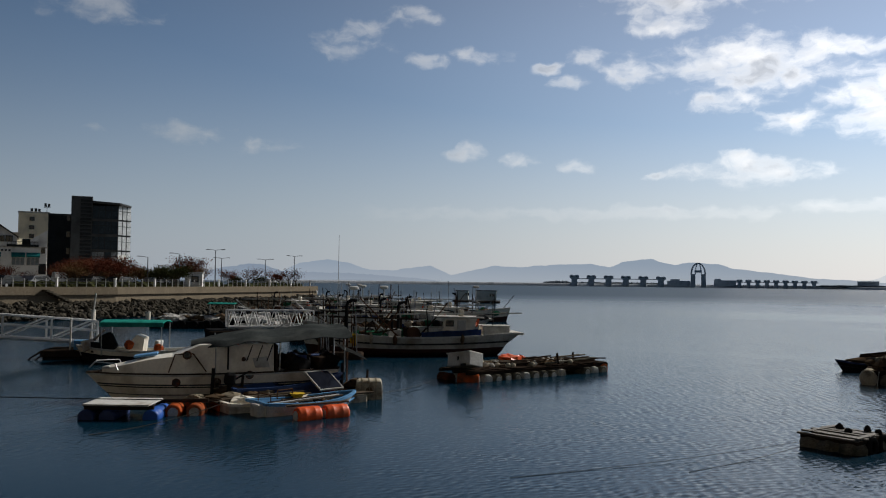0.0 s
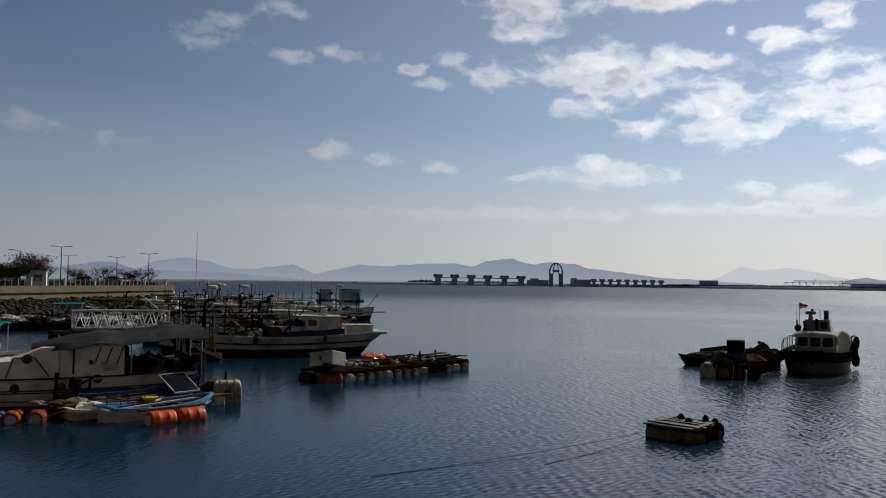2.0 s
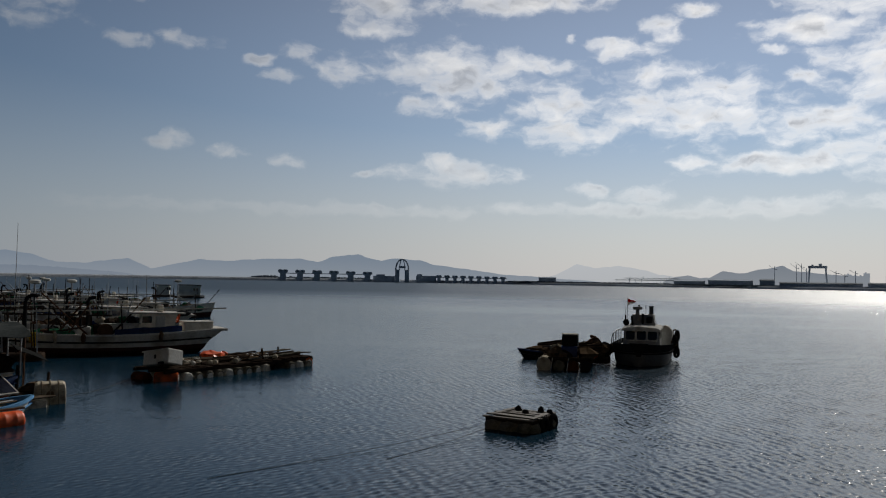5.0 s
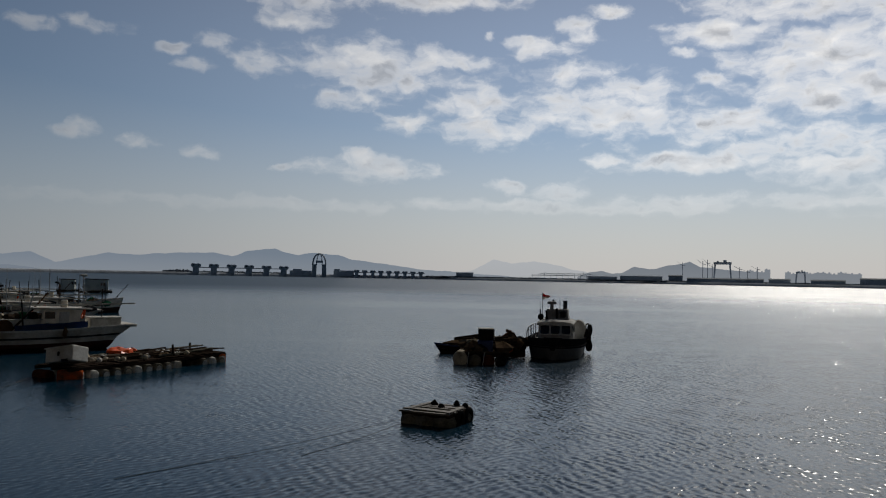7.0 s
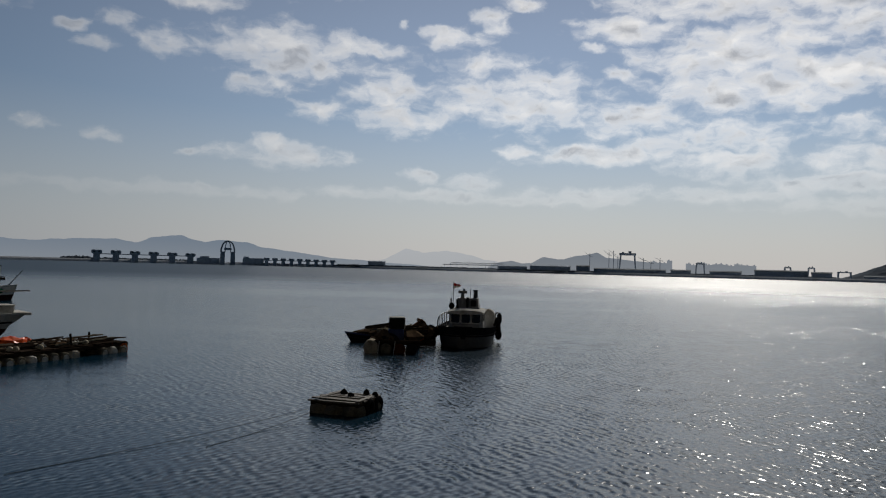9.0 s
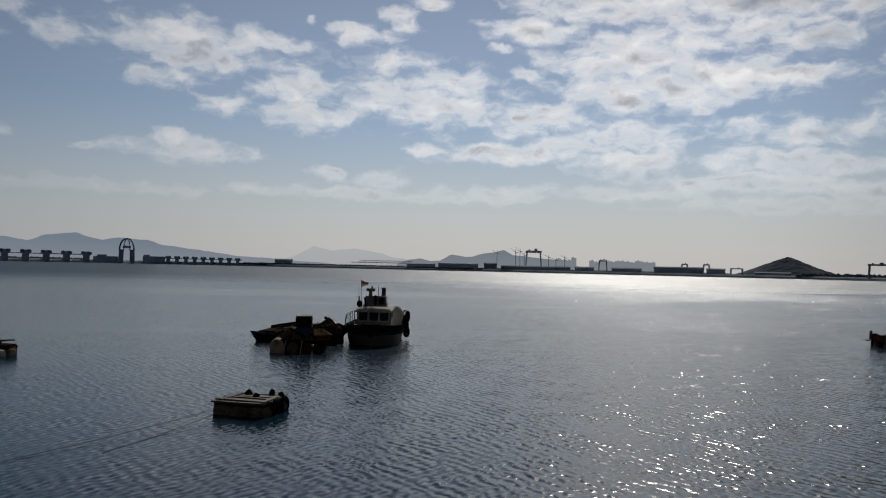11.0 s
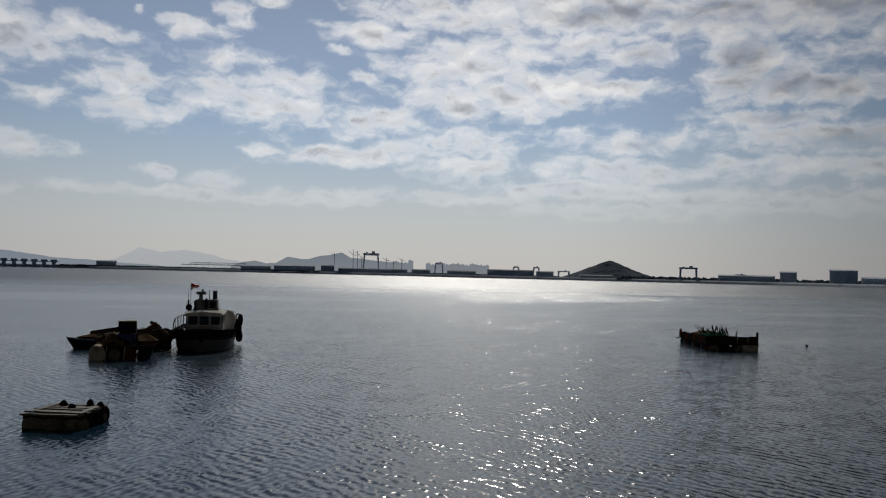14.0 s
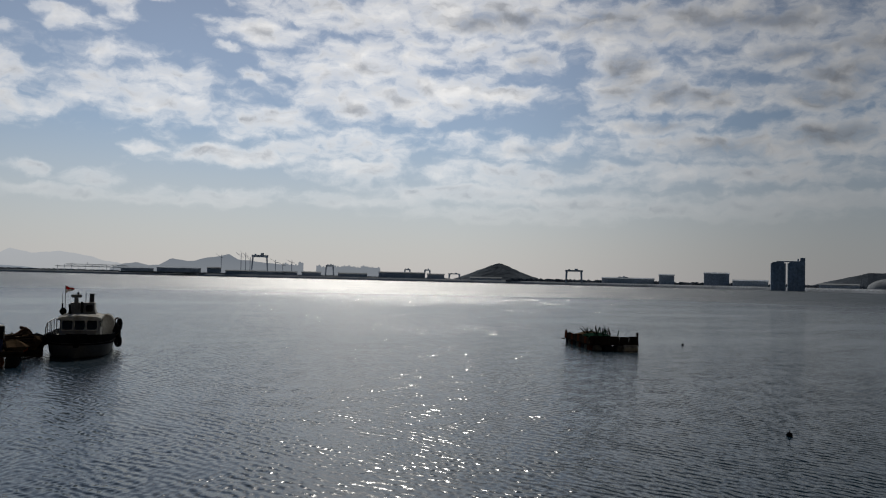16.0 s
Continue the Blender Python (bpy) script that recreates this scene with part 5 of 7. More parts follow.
part("door_seam", Geo().box((0.06, 0.03, 0.98), (-0.42, 1.12, 1.42)), BLACK, cruiser)
part("vent_panel", Geo().loft([[(-1.35, y, 1.12), (-1.25, y, 1.45), (-1.75, y, 1.5), (-1.85, y, 1.12)] for y in (1.13, 1.19)], close=True), GREY_HULL, cruiser)
for x in (-1.05, -1.4, -1.75):
    part("brace", Geo().rod((x, 1.2, 1.35), (x - 0.2, 1.1, 1.9), 0.02, seg=5), BLACK, cruiser)
part("cleat", Geo().box((0.25, 0.06, 0.08), (3.6, 0.6, 1.16), bev=0.02), STEEL, cruiser)
# cockpit clutter below the tarpaulin
part("cockpit_back", Geo().box((0.08, 2.2, 1.0), (-2.1, 0, 1.4), bev=0.02), DARK_WOOD, cruiser)
rnd = random.Random(5)
for k in range(20):
    x, y = rnd.uniform(-4.1, -2.3), rnd.uniform(-0.9, 1.0)
    if k % 3 == 0:
        g = Geo().box((rnd.uniform(0.3, 0.6), rnd.uniform(0.3, 0.5), rnd.uniform(0.3, 0.7)), (x, y, 1.2), (0, 0, rnd.uniform(0, 90)), 0.03)
    else:
        g = Geo().lump((x, y, 1.15), (rnd.uniform(0.25, 0.5), 0.3, rnd.uniform(0.25, 0.45)), k, 0.3)
    ob = part("stowed_gear", g, (NAVY, BLACK, BLACK, DARK_WOOD, BLACK, DARK_WOOD)[k % 6], cruiser)
for x, y in ((0.0, 1.2), (-2.2, 1.25), (-4.5, 1.3), (-0.0, -1.2), (-2.2, -1.25), (-4.5, -1.2)):
    part("awning_pole", Geo().rod((x, y, 0.9), (x, y * 0.98, (1.86 - 0.06 * x) if y > 0 else (2.2 - 0.1 * x)), 0.025, seg=6), STEEL, cruiser)
rows = []
for j in range(25):
    x = 0.85 - 5.6 * j / 24
    row = []
    for k in range(9):
        q = k / 8
        y = 1.5 - 2.9 * q
        u = j / 24
        near_z, far_z = 1.99 + 0.34 * u, 2.14 + 0.44 * u
        z = near_z + (far_z - near_z) * math.sin(q * math.pi * 0.55) + 0.06 * noise.noise((x * 1.4, y * 2, 0)) - 0.05 * math.cos((x + 0.2) * 2.9) - 0.02 * abs(math.sin(x * 6.0 + q * 2.0)) - (0.2 * (1 - j / 4) if j < 4 else 0)
        pinch = 0.25 + 0.75 * min(1, j / 5)
        row.append((x, y * pinch + 0.04 * noise.noise((x * 3, q, 5)), z - (0.1 if k == 0 else 0)))
    rows.append(row)
part("tarpaulin", cloth(rows), TARP, cruiser, "sagging grey tarpaulin awning", smooth=True)
rows = []
for j in range(7):
    x = -4.4 - 0.95 * j / 6
    rows.append([(x, 1.3 - 1.6 * k / 4, 1.75 - 0.42 * j / 6 + 0.12 * k / 4 + 0.03 * noise.noise((x * 3, k, 2))) for k in range(5)])
part("tarpaulin_flap", cloth(rows), FLAP, cruiser, "drooping tarpaulin flap", smooth=True)


# ---- fishing boats ----
def fishing_boat(m, label, hull, sheet, L=12.0, B=3.1, masts=True, seed=0, cabin_paint=None):
    t = thing("fishing_boat", m, label, "fishing boat", "moored fishing boats")
    rnd = random.Random(seed)
    d = (L, B, 0.95, 0.55)
    hull_parts(t, d, hull, ANTIFOUL, OLD_WHITE, GREY_HULL, 0.4, 0.52, 0.72)
    # stern platform
    part("stern_platform", Geo().box((0.8, B * 0.86, 0.14), (-L / 2 - 0.25, 0, 1.24), bev=0.03), OLD_WHITE, t)
    part("stern_bracket", Geo().loft([[(-L / 2 + 0.4, y, 0.55), (-L / 2 + 0.1, y, 1.17), (-L / 2 - 0.45, y, 1.17)] for y in (-0.9, 0.9)], close=True), hull, t)
    part("fish_box", Geo().box((1.6, 1.4, 0.62), (-L / 2 + 0.85, 0.1, 1.33), bev=0.04), GREY_HULL, t)
    part("box_lid", Geo().box((1.68, 1.48, 0.05), (-L / 2 + 0.85, 0.1, 1.66), bev=0.02), OLD_WHITE, t)
    # wheelhouse
    c0, c1 = -L * 0.322, -L * 0.165
    part("wheelhouse", Geo().loft([[(x0, -0.85, z), (x0, 0.85, z), (x1, 0.85, z), (x1, -0.85, z)] for x0, x1, z in ((c0 + 0.1, c1, 0.6), (c0 + 0.04, c1, 1.3), (c0, c1 - 0.06, 1.75), (c0 - 0.14, c1 - 0.16, 2.12))], close=True), cabin_paint or WHITE, t)
    part("wheelhouse_roof", Geo().box((c1 - c0 + 1.0, 2.1, 0.09), ((c0 + c1) / 2 - 0.03, 0, 2.17), (0, -1, 0), 0.03), OLD_WHITE, t)
    for sy in (-1, 1):
        part("cabin_window", Geo().box((0.5, 0.04, 0.36), (c1 - 0.42, sy * 0.865, 1.82), bev=0.01), GLASS, t)
        part("cabin_door", Geo().box((0.5, 0.03, 1.1), (c0 + 0.8, sy * 0.862, 1.45), bev=0.01), OLD_WHITE, t)
        rows = [[(c0 - 0.3 + 3.5 * j / 14, sy * (1.26 + 0.03 * math.sin(j * 1.9)), z) for z in (0.95, 1.2, 1.5 + 0.02 * math.sin(j * 0.9 + seed) + 0.03 * noise.noise((j * 0.7, seed, 1)) - 0.012 * j)] for j in range(15)]
        part("blue_wrap", cloth(rows, 0.02), sheet, t, "blue sheet along the rail")
    part("front_window", Geo().box((0.04, 1.2, 0.42), (c1 - 0.02, 0, 1.72), (0, -8, 0), 0.01), GLASS, t)
    part("fore_cabin", Geo().box((1.9, 1.7, 1.0), (c1 + 0.9, 0, 1.08), bev=0.05), OLD_WHITE, t)
    part("cabin_ledge", Geo().box((2.0, 1.8, 0.06), (c1 + 0.9, 0, 1.6), bev=0.02), GREY_HULL, t)
    part("net_crate", Geo().box((0.75, 0.6, 0.32), (c1 + 0.55, 0.2, 1.8), (0, 0, 8), 0.03), GREEN, t, "green plastic crate")
    for q in range(5):
        part("cabin_gear", Geo().lump((c1 + 0.3 + 0.38 * q, rnd.uniform(-0.5, 0.6), 1.72), (0.26, 0.25, rnd.uniform(0.12, 0.3)), seed + q, 0.35, 9, 5), (BLACK, RUST, NET_BROWN, DARK_WOOD, FOAM)[q], t)
    # winch, exhaust and derrick
    wx = 0.0
    part("winch_frame", Geo().box((0.4, 0.9, 0.9), (wx, 0.2, 1.1), bev=0.05).box((0.15, 0.15, 1.5), (wx + 0.3, -0.3, 1.3)), DARK_WOOD, t)
    part("winch_drum", Geo().rod((wx - 0.3, 0.7, 1.25), (wx - 0.3, 1.15, 1.25), 0.38, seg=16), RUST, t)
    part("exhaust_pipe", Geo().pipe([(wx + 0.5, 0.2, 0.7), (wx + 0.5, 0.2, 2.85), (wx + 0.35, 0.2, 3.0), (wx + 0.1, 0.2, 3.01)], 0.085, 8), BLACK, t)
    for k in range(6):
        a = Vector((rnd.uniform(-L * 0.1, L * 0.4), rnd.uniform(-1, 1), 0.8))
        part("derrick_pole", Geo().rod(a, a + Vector((rnd.uniform(-2.6, 2.6), rnd.uniform(-0.4, 0.4), rnd.uniform(1.2, 2.6))), 0.05, 0.035, 6), (DARK_WOOD, RUST, STEEL)[k % 3], t)
    part("long_pole", Geo().rod((-L * 0.56, 0.5, 2.42), (L * 0.42, 0.3, 2.25), 0.04, 0.05, 6), GREY_HULL, t)
    part("long_pole", Geo().rod((-L * 0.52, -0.4, 2.35), (-L * 0.1, -0.4, 2.3), 0.035, seg=6), DARK_WOOD, t)
    if masts:
        part("mast", Geo().rod((L * 0.2, -0.3, 0.6), (L * 0.2, -0.3, 3.6), 0.06, 0.05, 8), STEEL, t)
        part("radar_dome", Geo().turned([(0.2, 0), (0.34, 0.06), (0.34, 0.2), (0.2, 0.27)], pose(L * 0.2, -0.3, 3.6), 16), OLD_WHITE, t, smooth=True)
    part("stern_mast", Geo().rod((-L * 0.42, 0.3, 1.6), (-L * 0.42, 0.3, 3.2), 0.03, seg=6).rod((-L * 0.42 - 0.3, 0.3, 2.4), (-L * 0.42 + 0.3, 0.3, 2.42), 0.02, seg=5), DARK_WOOD, t)
    part("whip_aerial", Geo().rod((c1, 0.6, 2.2), (c1 + 0.1, 0.6, 4.4), 0.015, 0.006, 5), OLD_WHITE, t)
    part("heaped_net", Geo().lump((c1 + 2.4, -0.2, 0.95), (0.9, 0.8, 0.5), seed, 0.3, 10, 6), GREEN if seed % 2 == 0 else NET_BROWN, t, "heaped fishing net")
    for k in range(10):
        x, y = rnd.uniform(-L * 0.05, L * 0.42), rnd.uniform(-0.9, 0.9)
        if k % 3 == 0:
            g = Geo().box((rnd.uniform(0.4, 0.8), rnd.uniform(0.4, 0.6), rnd.uniform(0.3, 0.7)), (x, y, 1.0), (0, 0, rnd.uniform(0, 90)), 0.04)
        else:
            g = Geo().lump((x, y, 0.95), (rnd.uniform(0.3, 0.6), 0.35, rnd.uniform(0.25, 0.55)), seed * 10 + k, 0.35, 9, 5)
        part("deck_gear", g, (GREEN, NET_BROWN, BLACK, DARK_WOOD, RUST)[(k + seed) % 5], t)
    for k in range(4):
        x, y = -L * 0.1 + L * 0.15 * k, 0.9 * (-1) ** k
        part("stanchion", Geo().rod((x, y, 0.6), (x + rnd.uniform(-0.2, 0.2), y, rnd.uniform(2.0, 3.1)), 0.045, 0.035, 6), (DARK_WOOD, RUST, BLACK)[k % 3], t)
    part("cross_spar", Geo().rod((-L * 0.05, 0.9, 2.05), (L * 0.4, 0.85, 2.2), 0.05, seg=6), DARK_WOOD, t)
    part("life_ring", Geo().ring(pose(c0 - 0.25, 0.3, 1.9, 0, 80, 0), 0.26, 0.06), ORANGE, t)
    part("roof_box", Geo().box((0.3, 0.3, 0.4), (c0 + 0.7, 0.2, 2.4), bev=0.03), WHITE, t)
    part("roof_tarp", Geo().lump((c0 - 0.5, 0.3, 2.12), (0.4, 0.3, 0.16), seed + 2, 0.3), BLACK, t)
    for k in range(3):
        x = rnd.uniform(-L * 0.3, L * 0.3)
        p = hull_point(*d, 0.5 + x / L, 1.0, 1)
        part("float_string", Geo().lump((p.x, p.y + 0.08, p.z - 0.15), (0.12, 0.1, 0.3), k, 0.2), FOAM if k == 0 else (RUST, NET_BROWN)[k % 2], t)
    return t


main_boat = fishing_boat(Matrix.Translation((-2.1, 48.0, 0)) @ pose(0, 0, 0, 0, 0, 189.5), "pale grey wooden fishing boat with blue sheets round the wheelhouse", GREY_HULL, BLUE, 12.2, 3.1, False, 0)
for k in range(7):
    p = Vector((3.1 + 0.14 * (k % 2), 1.64, 1.15 - 0.15 * (k // 2)))
    part("float", Geo().lump(p, (0.13, 0.12, 0.13), k, 0.05, 8, 6), YELLOW, main_boat, smooth=True)
for a, b, r, mat in (((-0.45, 1.0, 0.9), (-1.7, 0.7, 2.2), 0.06, DARK_WOOD), ((2.2, 0.9, 0.9), (0.8, 0.6, 2.7), 0.06, RUST), ((1.6, 0.5, 0.9), (2.2, 0.4, 2.5), 0.05, DARK_WOOD), ((-1.3, 0.2, 1.6), (-2.4, 0.3, 3.0), 0.05, RUST), ((3.4, 0.8, 1.0), (0.6, 0.9, 1.5), 0.06, DARK_WOOD), ((0.9, 0.6, 0.8), (0.9, 0.6, 2.3), 0.09, BLACK)):
    part("boom", Geo().rod(a, b, r, r * 0.8, 7), mat, main_boat)
part("engine_box", Geo().box((0.75, 1.0, 0.85), (0.75, 0.3, 1.05), bev=0.05), OLD_WHITE, main_boat)
part("green_sheet", Geo().lump((1.9, 0.5, 1.0), (0.9, 0.6, 0.36), 6, 0.25, 11, 6), GREEN, main_boat, "green net under a sheet")
fishing_boat(Matrix.Translation((-3.8, 56.5, 0)) @ pose(0, 0, 0, 0, 0, 191), "white fishing boat with a radar mast moored behind another", OLD_WHITE, BLUE, 11.5, 3.0, True, 1)
fishing_boat(Matrix.Translation((-2.4, 66.0, 0)) @ pose(0, 0, 0, 0, 0, 188), "weathered white fishing boat with net poles in the moored row", OLD_WHITE, NAVY, 11.5, 3.0, True, 2)
fishing_boat(Matrix.Translation((1.0, 88.0, 0)) @ pose(0, 0, 0, 0, 0, 10), "long white fishing boat moored far along the row", WHITE, BLUE, 13.0, 3.2, True, 3)
fishing_boat(Matrix.Translation((-12.5, 92.0, 0)) @ pose(0, 0, 0, 0, 0, 150), "dark fishing boat moored beside the sea wall", DARK_HULL, BLUE, 10.0, 2.8, False, 4)
fishing_boat(Matrix.Translation((-11.0, 112.0, 0)) @ pose(0, 0, 0, 0, 0, 170), "pale fishing boat moored near the pier end", OLD_WHITE, SKY_BLUE, 10.5, 2.8, True, 5)
fishing_boat(Matrix.Translation((-8.5, 70.0, 0)) @ pose(0, 0, 0, 0, 0, 200), "grey fishing boat with derrick poles in the moored row", GREY_HULL, BLUE, 9.5, 2.7, False, 6)

# bundle of upright poles and the tall aerial
t = thing("pole_rack", Matrix.Translation((-5.6, 44.6, 0)), "rack of upright net poles on a low float", "pole rack")
part("float_base", Geo().box((2.6, 1.4, 0.5), (0, 0, 0.1), bev=0.08), DARK_WOOD, t)
rnd = random.Random(8)
for k in range(15):
    x, y = rnd.uniform(-1.1, 1.1), rnd.uniform(-0.5, 0.5)
    part("pole", Geo().rod((x, y, 0.3), (x + rnd.uniform(-0.15, 0.15), y, rnd.uniform(1.7, 2.6)), 0.035, 0.03, 5), (STEEL, RUST, DARK_WOOD)[k % 3], t)
part("bent_pipe", Geo().pipe([(0.4, 0, 0.3), (0.4, 0, 2.9), (0.5, 0, 3.1), (0.75, 0, 3.2), (0.95, 0, 3.1)], 0.09, 8), BLACK, t)
t = thing("tall_aerial", Matrix.Translation((-7.75, 60.5, 0.9)), "tall thin white whip aerial over the boats", "aerial")
part("staff", Geo().rod((0, 0, -1), (0.05, 0, 6.7), 0.035, 0.012, 6), OLD_WHITE, t)
part("base", Geo().box((0.8, 0.8, 0.6), (0, 0, -0.7), bev=0.05), DARK_WOOD, t)


# ---- small boats, pontoons and rafts ----
def skiff(m, L, B, outer, inner, label, motor=False, fb=0.42, thwarts=3):
    t = thing("skiff", m, label, "small boat", "small open boats")
    d = (L, B, fb, 0.18)
    hull_parts(t, d, outer, outer, inner, inner, 0.22, 0.3)
    for k in range(thwarts):
        s = 0.2 + 0.25 * k
        a, b = hull_point(*d, s, 0.85, 1), hull_point(*d, s, 0.85, -1)
        part("thwart", Geo().box((0.2, (a - b).length - 0.06, 0.05), (a + b) / 2, bev=0.01), inner, t)
    if motor:
        outboard(t, -L / 2 - 0.05, 0, fb)
    return t


s1 = skiff(Matrix.Translation((-4.35, 26.9, -0.07)) @ pose(0, 0, 0, 0, 0, 41), 3.7, 1.55, OLD_WHITE, SKY_BLUE, "open skiff with sky-blue inside and worn white hull", False, 0.34)
part("rail_hoop", Geo().pipe([(-0.8, 0.6, 0.4), (-0.8, 0.6, 0.68), (-0.2, 0.66, 0.68), (-0.2, 0.66, 0.4)], 0.02), RUST, s1)
part("rail_hoop", Geo().pipe([(-1.6, 0.4, 0.4), (-1.6, 0.4, 0.7), (-1.6, -0.4, 0.7), (-1.6, -0.4, 0.4)], 0.02), RUST, s1)
rnd = random.Random(17)
for k in range(14):
    part("stowed_gear", Geo().lump((rnd.uniform(-1.2, 0.9), rnd.uniform(-0.4, 0.4), 0.26), (rnd.uniform(0.12, 0.28), 0.14, 0.1), k, 0.35, 8, 5), (BLACK, NET_BROWN, ROPE, BLUE)[k % 4], s1)
for k in range(3):
    part("loose_pole", Geo().rod((-1.6, -0.3 + 0.25 * k, 0.38), (1.2, -0.2 + 0.2 * k, 0.46), 0.025, seg=6), (WOOD, STEEL, DARK_WOOD)[k], s1)
part("engine_well", Geo().box((0.5, 0.5, 0.4), (-1.85, -0.25, 0.25), bev=0.04), OLD_WHITE, s1)
s2 = skiff(Matrix.Translation((-5.7, 26.95, -0.09)) @ pose(0, 0, 0, 0, 0, 38), 3.0, 1.1, OLD_WHITE, WHITE, "small white open skiff beside the wooden raft", False, 0.27)
part("crumpled_sheet", Geo().lump((-0.9, 0, 0.42), (0.4, 0.35, 0.16), 4, 0.35, 9, 5), WHITE, s2)
for k in range(8):
    part("loose_pole", Geo().rod((rnd.uniform(-1.9, -0.4), rnd.uniform(-0.5, 0.6), 0.33 + 0.02 * k), (rnd.uniform(0.6, 1.9), rnd.uniform(-0.4, 0.5), 0.36 + 0.02 * k), 0.026, seg=6), (DARK_WOOD, WOOD, RUST)[k % 3], s2)
for k in range(7):
    part("stowed_gear", Geo().lump((rnd.uniform(-1.0, 1.0), rnd.uniform(-0.3, 0.3), 0.28), (rnd.uniform(0.12, 0.3), 0.16, 0.12), k + 30, 0.4, 8, 5), (NET_BROWN, BLACK, DARK_WOOD, RUST)[k % 4], s2)
part("oar", Geo().rod((-1.2, 0.2, 0.5), (1.4, 0.1, 0.55), 0.03, seg=6), WOOD, s2)
s3 = skiff(Matrix.Translation((-5.3, 28.75, 0.06)) @ pose(0, 0, 0, 0, -4, 30), 4.0, 1.2, NAVY, BLUE, "dark blue open boat with a raised bow and outboard", True, 0.5)
part("red_bottom_band", sheer_band((4.0, 1.2, 0.5, 0.18), 0.05, 0.12, 0, 22, 0.5), ANTIFOUL, s3)

t = thing("solar_panel", Matrix.Translation((-4.1, 28.7, 0)), "tilted framed solar panel on a post", "solar panel")
tilt = pose(0, 0, 0.74, 0, 0, 45) @ pose(0, 0, 0, 30, 0, 0)
o = part("panel", Geo().box((0.92, 1.0, 0.035), (0, 0, 0), bev=0.008), PANEL, t)
o.matrix_local = tilt
for at, size in (((0, 0.52, 0), (1.02, 0.05, 0.06)), ((0, -0.52, 0), (1.02, 0.05, 0.06)), ((0.485, 0, 0), (0.05, 1.0, 0.06)), ((-0.485, 0, 0), (0.05, 1.0, 0.06))):
    part("frame_bar", Geo().box(size, at, bev=0.01), GREY_HULL, o)
part("stand", Geo().rod((0, 0, 0.15), (0, 0, 0.7), 0.05, seg=8).box((0.5, 0.5, 0.3), (0, 0, 0.05), bev=0.03), RUST, t)
t = thing("mooring_post", Matrix.Translation((-3.64, 31.6, 0)), "slim grey mooring post standing in the water", "post")
part("pole", Geo().rod((0, 0, -1), (0, 0, 2.1), 0.032, seg=8), RUST, t)

t = thing("foam_block", Matrix.Translation((-2.62, 29.75, 0)) @ pose(0, 0, 0, 0, 0, 6), "dirty cream styrofoam float block lashed with rope", "float")
rows = []
for z, q in ((-0.25, .9), (-0.2, 1.0), (0.15, 1.02), (0.5, 0.98), (0.62, 0.92), (0.66, 0.8)):
    row = []
    for k in range(24):
        a = 2 * math.pi * k / 24
        w = 0.48 / max(abs(math.cos(a)), abs(math.sin(a))) ** 0.86
        w *= q * (1 + 0.05 * noise.noise((math.cos(a) * 3, math.sin(a) * 3, z * 4)))
        row.append((math.cos(a) * w, math.sin(a) * w, z))
    rows.append(row)
part("block", Geo().loft(rows, close=True), FOAM, t)
for x in (-0.25, 0.0, 0.25):
    part("lashing", Geo().pipe([(x, -0.52, -0.1), (x, -0.53, 0.5), (x, -0.42, 0.675), (x, 0.42, 0.675), (x, 0.53, 0.5), (x, 0.52, -0.1)], 0.018, 5), ROPE, t)
o = part("hole", Geo().rod((0.0, -0.42, 0.32), (0, -0.525, 0.32), 0.12, seg=12), NET_BROWN, t)


def plank_deck(t, L, W, z, n, mat, seed, along=True, gap=0.02, thick=0.05, uneven=0.02):
    """Loose planks, each one its own."""
    rnd = random.Random(seed)
    w = (W if along else L) / n
    for k in range(n):
        q = -(W if along else L) / 2 + w * (k + 0.5)
        ln = (L if along else W) * rnd.uniform(0.93, 1.05)
        size = (ln, w - gap, thick) if along else (w - gap, ln, thick)
        at = (rnd.uniform(-0.05, 0.05), q, z + rnd.uniform(-uneven, uneven)) if along else (q, rnd.uniform(-0.05, 0.05), z + rnd.uniform(-uneven, uneven))
        part("plank", Geo().box(size, at, (rnd.uniform(-1.5, 1.5), rnd.uniform(-0.6, 0.6), rnd.uniform(-1, 1)), 0.008), mat, t)


# white platform on blue drums
t = thing("drum_platform", Matrix.Translation((-9.65, 25.2, 0)) @ pose(0, 0, 0, 0, 0, 3), "white board platform floating on blue plastic drums", "raft")
part("board", Geo().box((1.95, 1.5, 0.05), (-0.07, 0, 0.43), (0, 0.6, 0), 0.01), OLD_WHITE, t)
for y in (-0.62, 0.62):
    part("beam", Geo().box((2.05, 0.1, 0.12), (0, y, 0.345), bev=0.01), DARK_WOOD, t)
# left drums navy: the shadow on the blue plastic is put into their colour
for x in (-0.95, -0.33, 0.95):
    drum(t, (x, -0.72, 0.06), (x, 0.72, 0.06), 0.25, BLUE_DRUM if x > 0 else NAVY)
t = thing("orange_drum_float", Matrix.Translation((-8.05, 25.75, 0)) @ pose(0, 0, 0, 0, 0, 8), "pair of faded orange drums lashed below a beam", "raft")
for x in (-0.25, 0.38):
    drum(t, (x, -0.45, 0.1), (x, 0.45, 0.1), 0.26, DULL_ORANGE, OLD_WHITE)
part("beam", Geo().box((1.4, 0.12, 0.1), (0.05, 0, 0.41), bev=0.01), DARK_WOOD, t)
t = thing("orange_drum_float", Matrix.Translation((-3.72, 25.2, 0)) @ pose(0, 0, 0, 0, 0, 34), "two bright orange drums lashed along the skiff", "raft")
